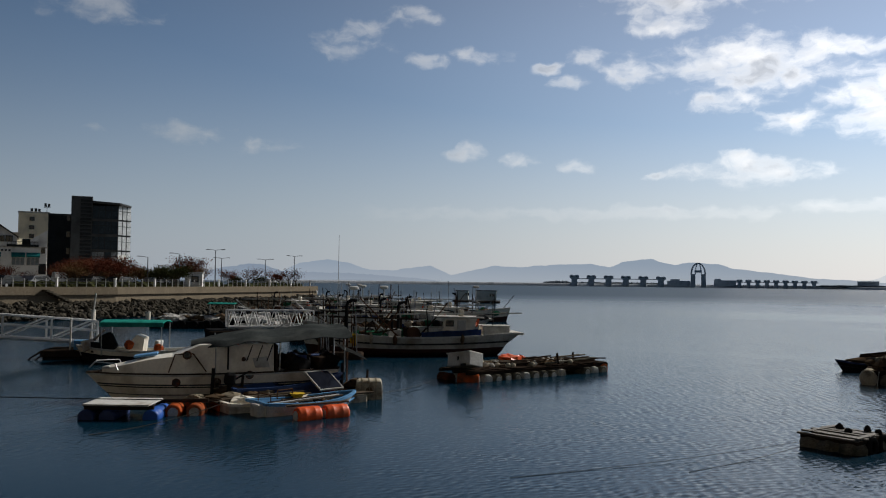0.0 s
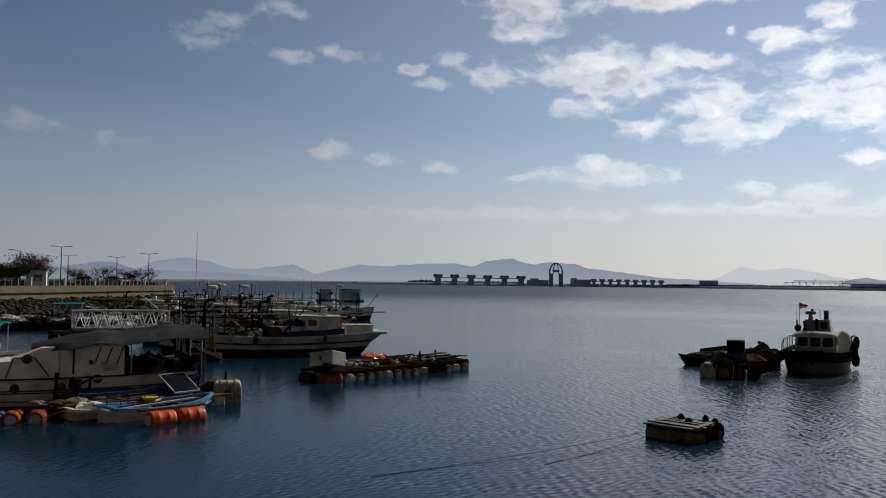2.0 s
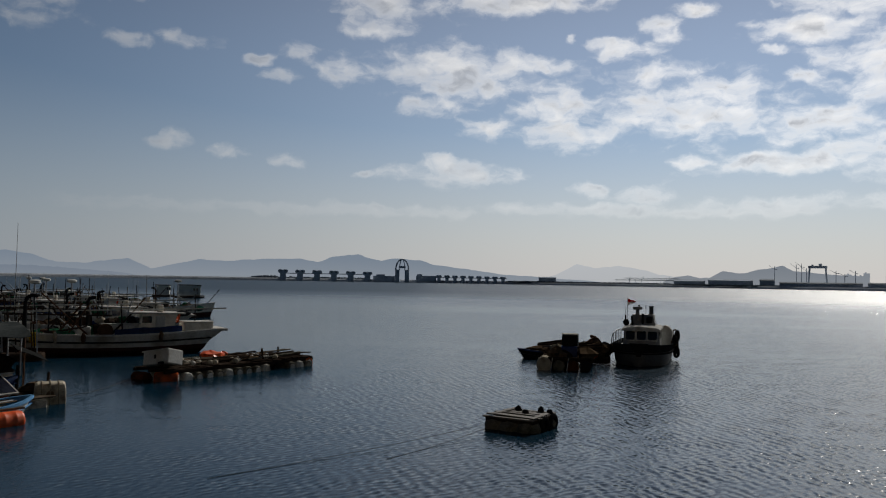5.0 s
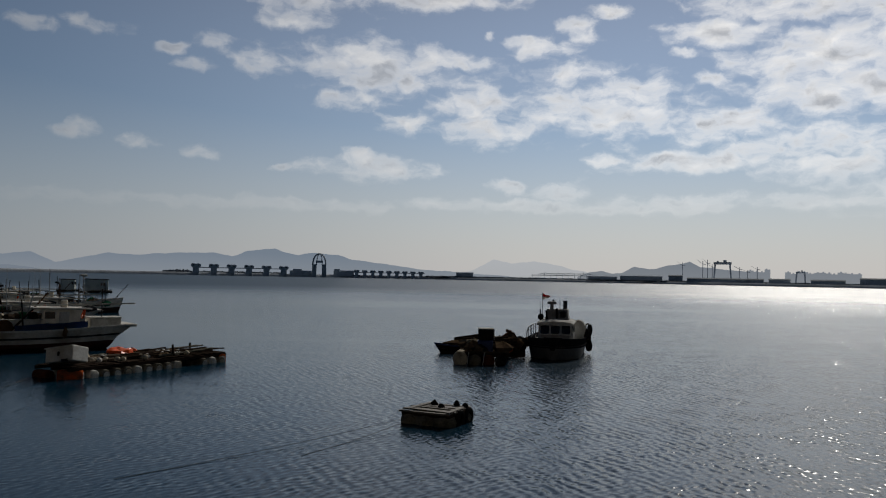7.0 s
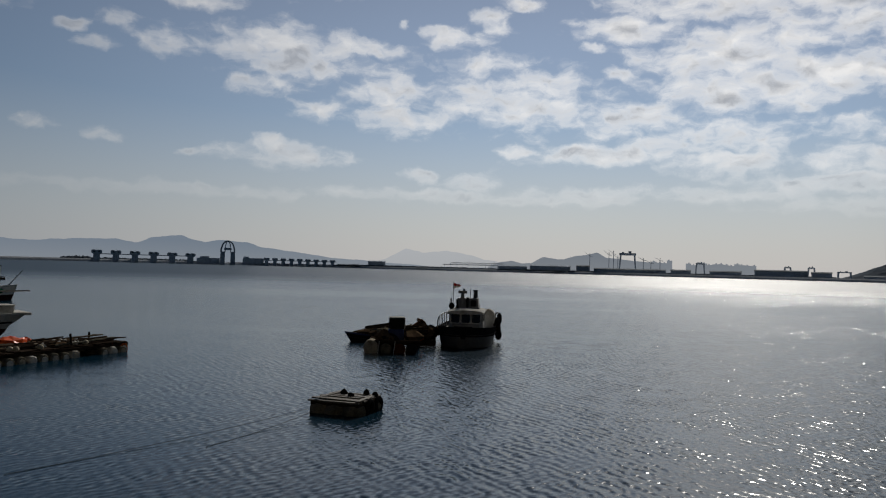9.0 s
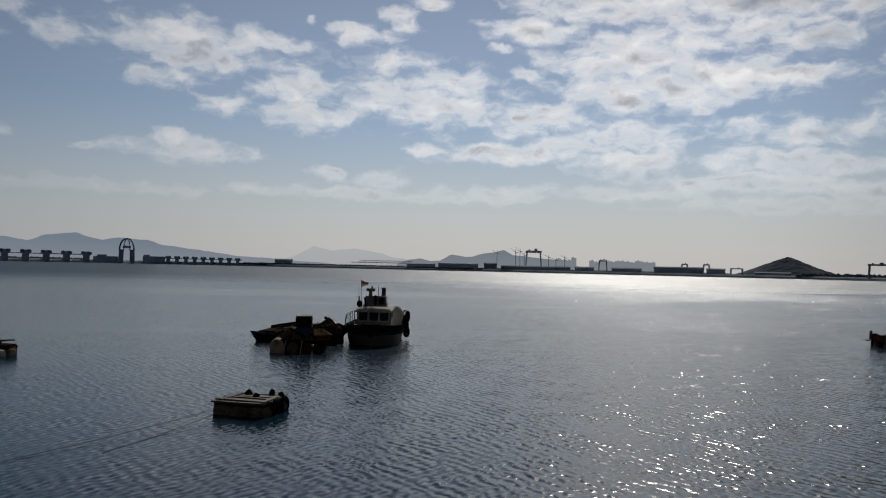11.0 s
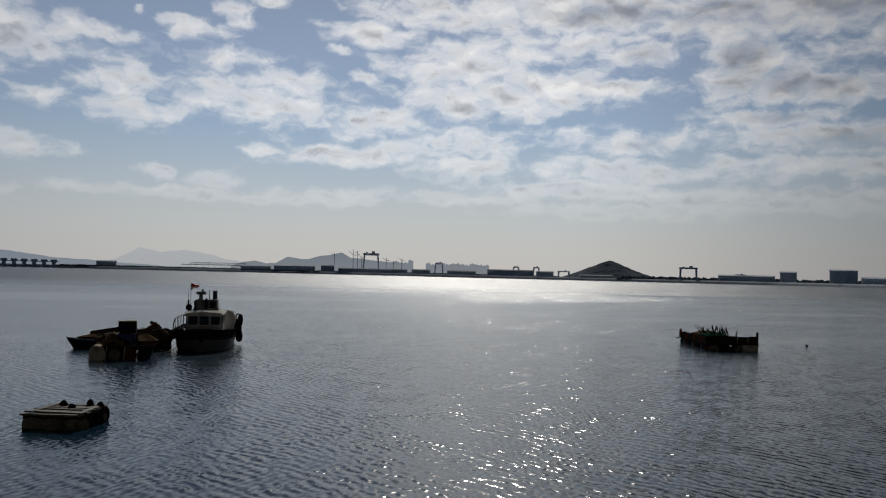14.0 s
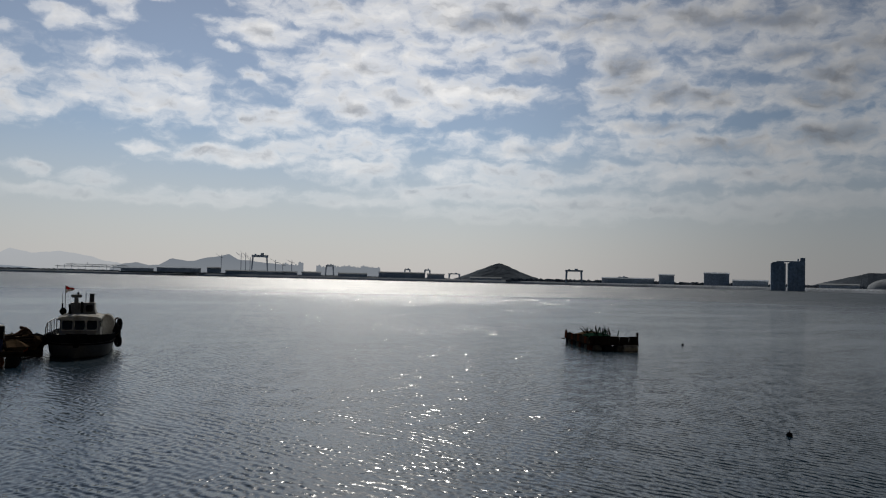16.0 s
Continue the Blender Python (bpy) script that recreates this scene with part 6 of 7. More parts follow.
for x in (-0.78, 0.14):
    drum(t, (x, 0, 0.12), (x + 0.78, 0, 0.12), 0.265, ORANGE, OLD_WHITE)
part("lashing_beam", Geo().box((2.1, 0.08, 0.06), (0, 0.1, 0.43), bev=0.01), WOOD, t)

# wooden work raft between the boats
t = thing("wooden_raft", Matrix.Translation((-6.7, 27.1, 0)) @ pose(0, 0, 0, 0, 0, 34), "weathered plank work raft on faded drums with ropes", "raft")
plank_deck(t, 3.6, 1.0, 0.33, 6, WOOD, 3)
for x in (-1.4, -0.6, 1.2):
    drum(t, (x, -0.5, 0.06), (x, 0.5, 0.06), 0.25, DULL_ORANGE, OLD_WHITE)
for k in range(5):
    part("rope_heap", Geo().lump((-1.4 + 0.6 * k, 0.1 * (-1) ** k, 0.42), (0.28, 0.2, 0.1), k, 0.4, 9, 5), (ROPE, NET_BROWN)[k % 2], t)
t = thing("wooden_raft", Matrix.Translation((-3.9, 28.0, 0)) @ pose(0, 0, 0, 0, 0, 36), "narrow plank walkway raft between the small boats", "raft")
plank_deck(t, 3.4, 0.42, 0.3, 3, WOOD, 6)
part("float", Geo().box((3.0, 0.4, 0.4), (0, 0, 0.05), bev=0.05), FOAM, t)
part("yellow_basin", Geo().turned([(0.16, 0), (0.24, 0.12), (0.26, 0.13)], pose(-1.1, 0, 0.33), 14), YELLOW, t)

# teal canopied boat
t = thing("canopy_boat", Matrix.Translation((-15.7, 42.2, 0)) @ pose(0, 0, 0, 0, 0, 184), "small white work boat with a teal canopy on poles", "boat")
d = (6.0, 1.9, 0.5, 0.25)
hull_parts(t, d, WHITE, DARK_HULL, OLD_WHITE, GREY_HULL, 0.25, 0.72)
rows = [[(1.6 - 3.15 * j / 8, 0.85 - 1.7 * k / 4, 1.98 + 0.12 * math.sin(math.pi * k / 4) + 0.02 * noise.noise((j, k, 3))) for k in range(5)] for j in range(9)]
part("canopy", cloth(rows, 0.05), TEAL, t, "teal canvas canopy")
part("canopy_skirt", Geo().box((3.15, 0.03, 0.22), (0.03, 0.86, 1.88)), TEAL, t)
for x, y in ((1.5, .8), (-1.45, .8), (1.5, -.8), (-1.45, -.8)):
    part("pole", Geo().rod((x, y, 0.3), (x, y, 1.98), 0.025, seg=6), STEEL, t)
part("console", Geo().loft([[(-0.4, y, 0.3), (-0.5, y, 1.2), (-0.1, y, 1.35), (0.3, y, 0.85), (0.35, y, 0.3)] for y in (-0.4, 0.4)], close=True), WHITE, t)
part("seat_back", Geo().box((0.2, 1.0, 0.6), (-1.1, 0, 0.75), (0, -10, 0), 0.04), OLD_WHITE, t)
part("orange_float", Geo().lump((0.2, 0.6, 0.85), (0.25, 0.2, 0.25), 1, 0.1), DULL_ORANGE, t)
part("orange_float", Geo().lump((-1.3, 0.7, 0.7), (0.25, 0.2, 0.22), 2, 0.1), DULL_ORANGE, t)
part("black_outboard", Geo().box((0.7, 0.5, 0.9), (1.35, 0.2, 0.95), (0, 24, 0), 0.12), BLACK, t)
part("red_cushion", Geo().box((0.5, 0.5, 0.14), (2.05, -0.2, 0.8), bev=0.04), DULL_ORANGE, t)
for k, (x, mat) in enumerate(((1.6, BLACK), (1.95, BLACK), (2.3, OLD_WHITE))):
    part("gear_tub", Geo().turned([(0.24, 0), (0.3, 0.5), (0.32, 0.52)], pose(x, 0.3, 0.3 + 0.1 * k, 12, 14 * (k - 1), 0), 14), mat, t)

t = thing("work_pontoon", Matrix.Translation((-19.3, 43.4, 0)) @ pose(0, 0, 0, 0, 0, 10), "dark low pontoon with boxes at the foot of the gangway", "pontoon")
part("deck", Geo().box((3.0, 2.4, 0.35), (0, 0, 0.3), bev=0.04), DARK_WOOD, t)
part("hull", Geo().box((2.8, 2.2, 0.5), (0, 0, -0.1), bev=0.06), DARK_HULL, t)
part("blue_crate", Geo().box((0.8, 0.6, 0.5), (0.4, -0.6, 0.72), (0, 0, 14), 0.03), SKY_BLUE, t)
part("white_pole", Geo().rod((-0.1, -0.9, 0.4), (-0.1, -0.9, 2.1), 0.05, seg=7), OLD_WHITE, t)
part("white_pole", Geo().rod((0.4, 0.8, 0.4), (0.7, 0.8, 3.4), 0.045, seg=7), OLD_WHITE, t)
part("leaning_plank", Geo().rod((0.5, -0.4, 0.5), (1.5, -0.6, 1.5), 0.05, seg=4), WOOD, t)
part("ladder_rail", Geo().pipe([(-1.4, -1.1, 0.45), (-1.9, -1.3, 0.1), (-2.1, -1.4, -0.2)], 0.05).pipe([(-1.3, -1.2, 0.3), (-1.7, -1.6, -0.1)], 0.04), DARK_WOOD, t)
for k in range(2):
    t = thing("white_bollard", Matrix.Translation(((-34.5, 81.0, 0), (-28.0, 78.0, 0))[k]), "short white mooring pile standing in the water", "pile", "white mooring piles")
    part("pile", Geo().rod((0, 0, -1), (0, 0, 1.0), 0.22, seg=14), WHITE, t)
    part("cap", Geo().rod((0, 0, 1.0), (0, 0, 1.07), 0.25, seg=14), OLD_WHITE, t)


def gangway(a, b, h, label, bays, warren=False):
    """A truss footbridge: two chords each side, posts, diagonals, a deck."""
    a, b = Vector(a), Vector(b)
    yaw = math.degrees(math.atan2(b.y - a.y, b.x - a.x))
    t = thing("gangway", Matrix.Translation(a) @ pose(0, 0, 0, 0, 0, yaw), label, "gangway")
    L, dz = math.hypot(b.x - a.x, b.y - a.y), b.z - a.z
    part("deck", Geo().loft([[(x, -0.5, z - 0.12), (x, -0.5, z), (x, 0.5, z), (x, 0.5, z - 0.12)] for x, z in ((0, 0), (L, dz))], close=True), STEEL, t)
    for sy in (-0.55, 0.55):
        for q in ((0.02, h) if warren else (0.02, h * 0.55, h)):
            part("chord", Geo().box((math.hypot(L, dz), 0.09, 0.1), (L / 2, sy, dz / 2 + q), (0, -math.degrees(math.atan2(dz, L)), 0), 0.01), WHITE_WALL, t)
        for k in range(bays + 1):
            x, z = L * k / bays, dz * k / bays
            if not warren or k in (0, bays):
                part("upright", Geo().box((0.1, 0.08, h), (x, sy, z + h / 2), bev=0.01), WHITE_WALL, t)
            if k < bays:
                x2, z2 = L * (k + 1) / bays, dz * (k + 1) / bays
                if warren:
                    xm, zm = (x + x2) / 2, (z + z2) / 2
                    part("diagonal", Geo().rod((x, sy, z), (xm, sy, zm + h), 0.034, seg=4), WHITE_WALL, t)
                    part("diagonal", Geo().rod((x2, sy, z2), (xm, sy, zm + h), 0.034, seg=4), WHITE_WALL, t)
                else:
                    part("diagonal", Geo().rod((x2, sy, z2), (x, sy, z + h), 0.05, seg=4), WHITE_WALL, t)
    return t


gangway((-18.9, 44.6, 0.75), (-31.5, 34.6, 2.2), 1.15, "white steel gangway sloping down to the work pontoon", 7)
gangway((-14.6, 55.6, 1.0), (-9.2, 57.8, 0.95), 1.15, "white steel truss footbridge between the pontoons", 8, True)
for p in ((-14.6, 55.6), (-9.2, 57.8)):
    t = thing("pontoon", Matrix.Translation((p[0], p[1], 0)) @ pose(0, 0, 0, 0, 0, 22), "dark floating pontoon carrying the truss footbridge", "pontoon", "footbridge pontoons")
    part("body", Geo().box((2.6, 2.6, 1.3), (0, 0, 0.2), bev=0.06), DARK_HULL, t)
    part("fender_beam", Geo().box((2.7, 2.7, 0.16), (0, 0, 0.72), bev=0.04), DARK_WOOD, t)

# net pontoon with tyres
t = thing("net_pontoon", Matrix.Translation((-20.4, 71.8, 0)) @ pose(0, 0, 0, 0, 0, 8), "long pontoon hung with tyres and heaped with grey nets", "pontoon")
part("body", Geo().box((9.5, 3.2, 0.8), (0, 0, 0.2), bev=0.05), DARK_HULL, t)
for k in range(9):
    tyre(t, pose(-4.2 + k * 1.05, -1.68, 0.32, 90), 0.3)
for k in range(34):
    rnd = random.Random(50 + k)
    part("net_mound", Geo().lump((rnd.uniform(-4.3, 4.3), rnd.uniform(-1.2, 1.2), 0.75), (rnd.uniform(0.5, 1.0), rnd.uniform(0.4, 0.7), rnd.uniform(0.2, 0.45)), k, 0.35, 10, 6), (NET_GREY, NET_GREY, NET_GREY, NET_BROWN)[k % 4], t)
part("teal_cover", Geo().box((2.4, 1.2, 0.08), (1.0, 0.5, 2.1), (3, 0, 0), 0.02), TEAL, t)
for x in (0.0, 2.1):
    part("pole", Geo().rod((x, 0.2, 0.6), (x, 0.2, 2.1), 0.04, seg=6), OLD_WHITE, t)
rnd = random.Random(77)
for k, (x, y, r, c) in enumerate(((-15.5, 77, 15, WHITE), (-13.0, 84, 160, NAVY), (-19.5, 86, 20, OLD_WHITE), (-9.0, 79, 190, SKY_BLUE), (-16.5, 97, 40, OLD_WHITE), (-6.0, 100, 5, NAVY), (-14.0, 66, 12, GREY_HULL))):
    b = skiff(Matrix.Translation((x, y, 0)) @ pose(0, 0, 0, 0, 0, r), 5.2, 1.7, c, GREY_HULL, ("white", "dark blue", "worn white", "sky-blue", "worn white", "dark blue", "pale grey")[k] + " open work boat moored in the crowded basin", True, 0.55)
    part("gear_heap", Geo().lump((0.4, 0, 0.6), (0.8, 0.5, 0.35), k, 0.35, 9, 5), (NET_GREY, BLUE, NET_BROWN)[k % 3], b)
    part("pole", Geo().rod((-1, 0.3, 0.4), (-0.8, 0.3, rnd.uniform(1.6, 2.8)), 0.04, seg=6), (RUST, STEEL)[k % 2], b)
    part("cabin", Geo().box((1.1, 1.0, 0.9), (-1.2, 0, 0.75), bev=0.05), (OLD_WHITE, WHITE, DARK_WOOD)[k % 3], b)

# huts afloat beyond the row
for k, (x, y, w, h, mat, lab) in enumerate(((9.2, 171.5, 4.2, 2.2, HUT_WALL, "pale grey floating hut with a flat roof and two windows"), (4.5, 184, 2.6, 2.0, HUT_WALL, "small grey floating shed on a raft"))):
    t = thing("floating_hut", Matrix.Translation((x, y, 0)) @ pose(0, 0, 0, 0, 0, -4), lab, "hut", "floating huts")
    part("raft", Geo().box((w + 1.6, 4.0, 0.5), (0, 0, 0.05), bev=0.05), DARK_WOOD, t)
    part("wall", Geo().box((w, 3, h), (0, 0, 0.3 + h / 2), bev=0.03), mat, t)
    part("roof", Geo().box((w + 0.3, 3.3, 0.14), (0, 0, 0.35 + h), (0, 1, 0), 0.02), DARK_WOOD, t)
    for q in (0.9, 1.4):
        part("window", Geo().box((0.35, 0.05, 0.6), (q, -1.52, 1.6), bev=0.01), GLASS, t)

# ---- barrel raft ----
PALE_CAP = material("white_barrel_end", (0.58, 0.57, 0.53), 0.6, vary=0.2, scale=3.0, stain=(0.2, 0.16, 0.11), stain_amount=0.35)
t = thing("barrel_raft", Matrix.Translation((3.95, 37.8, 0)) @ pose(0, 0, 0, 0, 0, 37), "long low work raft floating on a row of white-ended barrels", "raft")
RL, RW = 8.5, 2.1
for k in range(14):
    x = -RL / 2 + 0.95 + k * 0.55
    if 8.2 < k < 10.4:
        continue
    drum(t, (x, -RW / 2 - 0.12, 0.05), (x, -RW / 2 + 0.85, 0.05), 0.25 - 0.02 * (k % 3 == 1), WEED_FOAM if k % 4 else GREY_HULL, PALE_CAP if k % 5 != 3 else FOAM)
    drum(t, (x, RW / 2 - 0.85, 0.05), (x, RW / 2, 0.05), 0.245, FOAM)
drum(t, (-RL / 2 - 0.1, -RW / 2 + 0.7, 0.08), (-RL / 2 + 0.55, -RW / 2 + 0.05, 0.08), 0.28, DULL_ORANGE, OLD_WHITE)
drum(t, (RL / 2 - 0.22, -RW / 2, 0.12), (RL / 2 - 0.22, -RW / 2 + 0.9, 0.12), 0.29, DULL_ORANGE, OLD_WHITE)
drum(t, (-RL / 2, 0.2, 0.05), (-RL / 2, 1.0, 0.05), 0.24, DARK_RUST)
for y in (-RW / 2 + 0.1, 0, RW / 2 - 0.1):
    part("beam", Geo().box((RL + 0.2, 0.14, 0.14), (0, y, 0.36), (0, 0.3, 0), 0.02), DARK_WOOD, t)
plank_deck(t, RL, RW, 0.46, 26, DARK_WOOD, 12, False)
rnd = random.Random(13)
for k in range(34):
    x, y = rnd.uniform(-1.5, 3.8), rnd.uniform(-0.8, 0.9)
    ln = rnd.uniform(1.2, 3.2)
    part("loose_pole", Geo().rod((x - ln / 2, y, 0.53 + rnd.uniform(0, 0.15)), (x + ln / 2, y + rnd.uniform(-0.25, 0.25), 0.53 + rnd.uniform(0, 0.2)), 0.045, 0.035, 6), (WOOD, DARK_WOOD, DARK_WOOD, WEED_FOAM)[k % 4], t)
for k in range(38):
    x, y = rnd.uniform(-2.6, 2.2), rnd.uniform(-0.8, 0.9)
    part("small_float", Geo().lump((x, y, 0.56), (0.13, 0.13, 0.12), k, 0.08, 8, 6), (FOAM, GREY_HULL, OLD_WHITE)[k % 3], t, smooth=True)
for k in range(9):
    x, y = rnd.uniform(-2.8, 3.2), rnd.uniform(-0.7, 0.9)
    part("net_mound", Geo().lump((x, y, 0.52), (0.4, 0.3, 0.15), k + 5, 0.35, 9, 5), NET_BROWN, t)
o = part("white_cabinet", Geo().box((0.85, 1.35, 0.6), (-3.75, -0.1, 0.85), (-9, 12, 6), 0.03).box((0.05, 1.39, 0.05), (-4.15, -0.1, 1.2), (-9, 12, 6)).box((0.05, 0.05, 0.6), (-4.18, 0.25, 0.86), (-9, 12, 6)), OLD_WHITE, t, "battered white cabinet lying on its side")
for size, at in (((0.05, 0.3, 0.1), (-4.17, -0.5, 0.72)), ((0.05, 0.1, 0.1), (-4.19, 0.45, 0.9)), ((0.05, 0.07, 0.16), (-4.18, -0.15, 0.95))):
    part("dark_vent", Geo().box(size, at, (-9, 12, 6)), BLACK, o)
part("orange_net", Geo().lump((-0.5, 0.75, 0.66), (0.6, 0.4, 0.25), 3, 0.4, 10, 6), ORANGE, t, "orange net heap")
part("orange_net", Geo().lump((0.2, 0.8, 0.62), (0.4, 0.3, 0.2), 8, 0.4, 10, 6), ORANGE, t)
part("short_post", Geo().rod((1.2, -0.8, 0.45), (1.1, -0.8, 1.0), 0.05, seg=6), DARK_WOOD, t)
part("short_post", Geo().rod((3.6, 0.6, 0.45), (3.6, 0.6, 0.85), 0.05, seg=6), DARK_WOOD, t)
for p in ((-2.6, 0.75, 0.7), (-2.45, 0.55, 0.62), (-2.3, 0.8, 0.6)):
    part("round_float", Geo().lump(p, (0.24, 0.24, 0.22), 3, 0.05, 10, 7), FOAM, t, smooth=True)

# ---- small square float ----
t = thing("square_float", Matrix.Translation((10.5, 21.55, 0)) @ pose(0, 0, 0, 0, 0, -53) @ Matrix.Diagonal((0.95, 0.95, 0.95, 1)), "small square plank float on worn styrofoam blocks", "float")
for x in (-0.55, 0.0, 0.55):
    for y in (-0.52, 0.52):
        part("foam_float", Geo().lump((x, y, 0.08), (0.38, 0.38, 0.28), int(x * 10 + y * 7) + 40, 0.12, 12, 7), WEED_FOAM, t, smooth=True)
part("bearer", Geo().box((1.6, 0.12, 0.12), (0, -0.7, 0.31), bev=0.01).box((1.6, 0.12, 0.12), (0, 0.7, 0.31), bev=0.01).box((0.1, 1.5, 0.1), (0.78, 0, 0.32), bev=0.01), DARK_WOOD, t)
plank_deck(t, 1.64, 1.6, 0.39, 10, FLOAT_WOOD, 22, True, 0.025, 0.05, 0.025)
part("cross_plank", Geo().box((0.13, 1.6, 0.04), (0.72, 0, 0.435), (0, 1, 3), 0.01), FLOAT_WOOD, t)
part("cross_plank", Geo().box((0.13, 1.55, 0.04), (-0.6, 0.05, 0.435), (0, -1, -2), 0.01), FLOAT_WOOD, t)
# unidentified dark clumps on the deck, as plain lumps
for k, (x, y) in enumerate(((0.12, 0.1), (-0.35, 0.55), (0.35, 0.72), (0.72, 0.55))):
    part("rubber_pad", Geo().lump((x, y, 0.46), (0.1 + 0.02 * (k % 2), 0.08, 0.09 + 0.02 * (k % 3)), k + 70, 0.25, 9, 6), BLACK, t)
for y in (-0.1, 0.5):
    tyre(t, pose(0.86, y, 0.18, 0, 90, 0), 0.2)
rope_line("mooring_rope", (9.2, 21.2, 0.2), (1.5, 17.8, 0.01), 0.06, 0.006, DARK_ROPE, "thin mooring rope running from the float into the water")
rope_line("mooring_rope", (9.3, 21.1, 0.15), (5.6, 18.55, 0.01), 0.06, 0.006, DARK_ROPE, "thin mooring rope trailing beside another over the water")
rope_line("mooring_rope", (-8.0, 25.6, 0.45), (-26.0, 23.0, 1.2), 0.1, 0.016, DARK_ROPE, "taut mooring rope from the drum raft to the shore")
rope_line("mooring_rope", (-6.6, 26.4, 0.4), (-9.4, 22.0, 0.02), 0.15, 0.013, DARK_ROPE, "slack pale mooring rope dipping into the water")
rope_line("mooring_rope", (11.5, 21.9, 0.5), (19.5, 33.8, 0.35), 0.6, 0.007, DARK_ROPE, "thin rope between the square float and the net raft")
rope_line("mooring_rope", (-2.2, 29.6, 0.2), (0.2, 35.2, 0.3), 0.15, 0.01, DARK_ROPE, "thin rope between the foam block and the barrel raft")

# ---- net raft beside the patrol boat ----
t = thing("net_raft", Matrix.Translation((21.1, 37.9, 0)) @ pose(0, 0, 0, 0, 0, -30) @ Matrix.Diagonal((0.84, 1, 0.94, 1)), "dark cluttered net raft with drums, boxes and heaped nets", "raft")
part("deck", Geo().box((3.0, 7.0, 0.16), (0, 0, 0.5), bev=0.03), DARK_WOOD, t)
drum(t, (-1.3, -3.75, 0.28), (-1.3, -2.8, 0.28), 0.42, FOAM, None, "white_barrel", "large white barrel float")
for x, mat in ((-0.45, WEED_FOAM), (0.35, DARK_RUST), (1.05, DARK_HULL)):
    drum(t, (x, -3.6, 0.18), (x, -2.7, 0.18), 0.34, mat)
for y in (-1.5, 0.2, 1.9):
    for x in (-1.2, 1.2):
        drum(t, (x, y - 0.45, 0.15), (x, y + 0.45, 0.15), 0.3, (DARK_HULL, DARK_RUST)[int(y > 0)])
part("front_beam", Geo().box((3.1, 0.12, 0.12), (0, -3.55, 0.62), bev=0.02), DARK_WOOD, t)
for x in (-0.85, 0.05):
    part("strap", Geo().box((0.04, 0.03, 0.7), (x, -3.75, 0.3), (0, 8, 0)), OLD_WHITE, t)
part("blue_box", Geo().box((0.92, 0.75, 0.62), (0.1, -2.25, 0.86), (0, 0, 4), 0.05), NAVY, t, "dark blue plastic fish box")
o = part("black_crate", Geo().box((0.86, 0.8, 0.56), (0.12, -2.2, 1.47), (0, 0, 6), 0.04), BLACK, t)
part("crate_side", Geo().box((0.05, 0.78, 0.56), (0.585, -2.15, 1.48), (0, 0, 6), 0.01), OLD_WHITE, o, "pale side panel")
part("crate_lid", Geo().box((0.92, 0.86, 0.05), (0.14, -2.2, 1.775), (0, 0, 6), 0.02), GREY_HULL, o)
rnd = random.Random(61)
for k in range(26):
    x, y = rnd.uniform(-1.3, 1.4), rnd.uniform(-3.0, 3.2)
    part("net_mound", Geo().lump((x, y, 0.68), (rnd.uniform(0.3, 0.7), rnd.uniform(0.3, 0.7), rnd.uniform(0.15, 0.45)), k, 0.4, 9, 5), (NET_BROWN, NET_BROWN, BLACK, ROPE)[k % 4], t)
for k in range(6):
    x, y = rnd.uniform(-1, 1.2), rnd.uniform(-2, 3)
    part("spar", Geo().rod((x - 1.2, y, 0.95), (x + 1.0, y + 0.5, 0.98 + 0.05 * k), 0.06, seg=6), DARK_WOOD, t)
part("anchor_fluke", Geo().rod((0.9, 1.0, 0.95), (1.7, 1.8, 1.4), 0.08, seg=6).rod((1.4, 1.9, 1.42), (1.9, 1.5, 1.3), 0.1, 0.04, 6), RUST, t)
nf = thing("net_float", Matrix.Translation((23.3, 38.6, 0)) @ pose(0, 0, 0, 0, 0, -31), "low dark float heaped with brown nets beside the workboat", "float")
part("deck", Geo().box((1.3, 3.2, 0.3), (0, 0, 0.2), bev=0.05), DARK_WOOD, nf)
for k in range(11):
    part("net_mound", Geo().lump((rnd.uniform(-0.5, 0.5), rnd.uniform(-1.4, 1.4), 0.5 + 0.25 * (k % 3 == 0)), (rnd.uniform(0.3, 0.55), rnd.uniform(0.3, 0.5), rnd.uniform(0.22, 0.42)), k + 200, 0.4, 10, 6), (NET_BROWN, DARK_WOOD, NET_BROWN, BLACK)[k % 4], nf)
part("orange_float", Geo().lump((-0.2, -1.5, 0.45), (0.2, 0.18, 0.2), 9, 0.1, 10, 6), DULL_ORANGE, nf, smooth=True)
sk = skiff(Matrix.Translation((21.2, 40.9, 0)) @ pose(0, 0, 0, 0, 0, 172), 3.0, 1.2, DARK_HULL, NAVY, "dark low skiff moored behind the net raft", True, 0.36)
part("gear_heap", Geo().lump((-0.2, 0, 0.5), (1.0, 0.5, 0.25), 4, 0.35, 9, 5), NET_BROWN, sk)

# ---- patrol boat ----
t = thing("patrol_boat", Matrix.Translation((26.15, 38.55, 0)) @ pose(0, 0, 0, 0, 0, 232) @ Matrix.Diagonal((0.95, 0.95, 0.97, 1)), "broad grey workboat with a pale wheelhouse, dark bulwark and red flag", "boat")
PATROL_GREY = material("dull_grey_superstructure", (0.21, 0.21, 0.207), 0.55, vary=0.12, scale=1.5, stain=(0.14, 0.12, 0.1), stain_amount=0.35, spec=0.3)
PATROL_HULL = material("scuffed_grey_hull", (0.085, 0.088, 0.092), 0.6, vary=0.2, scale=1.2, stain=(0.06, 0.05, 0.045), stain_amount=0.45, spec=0.2)


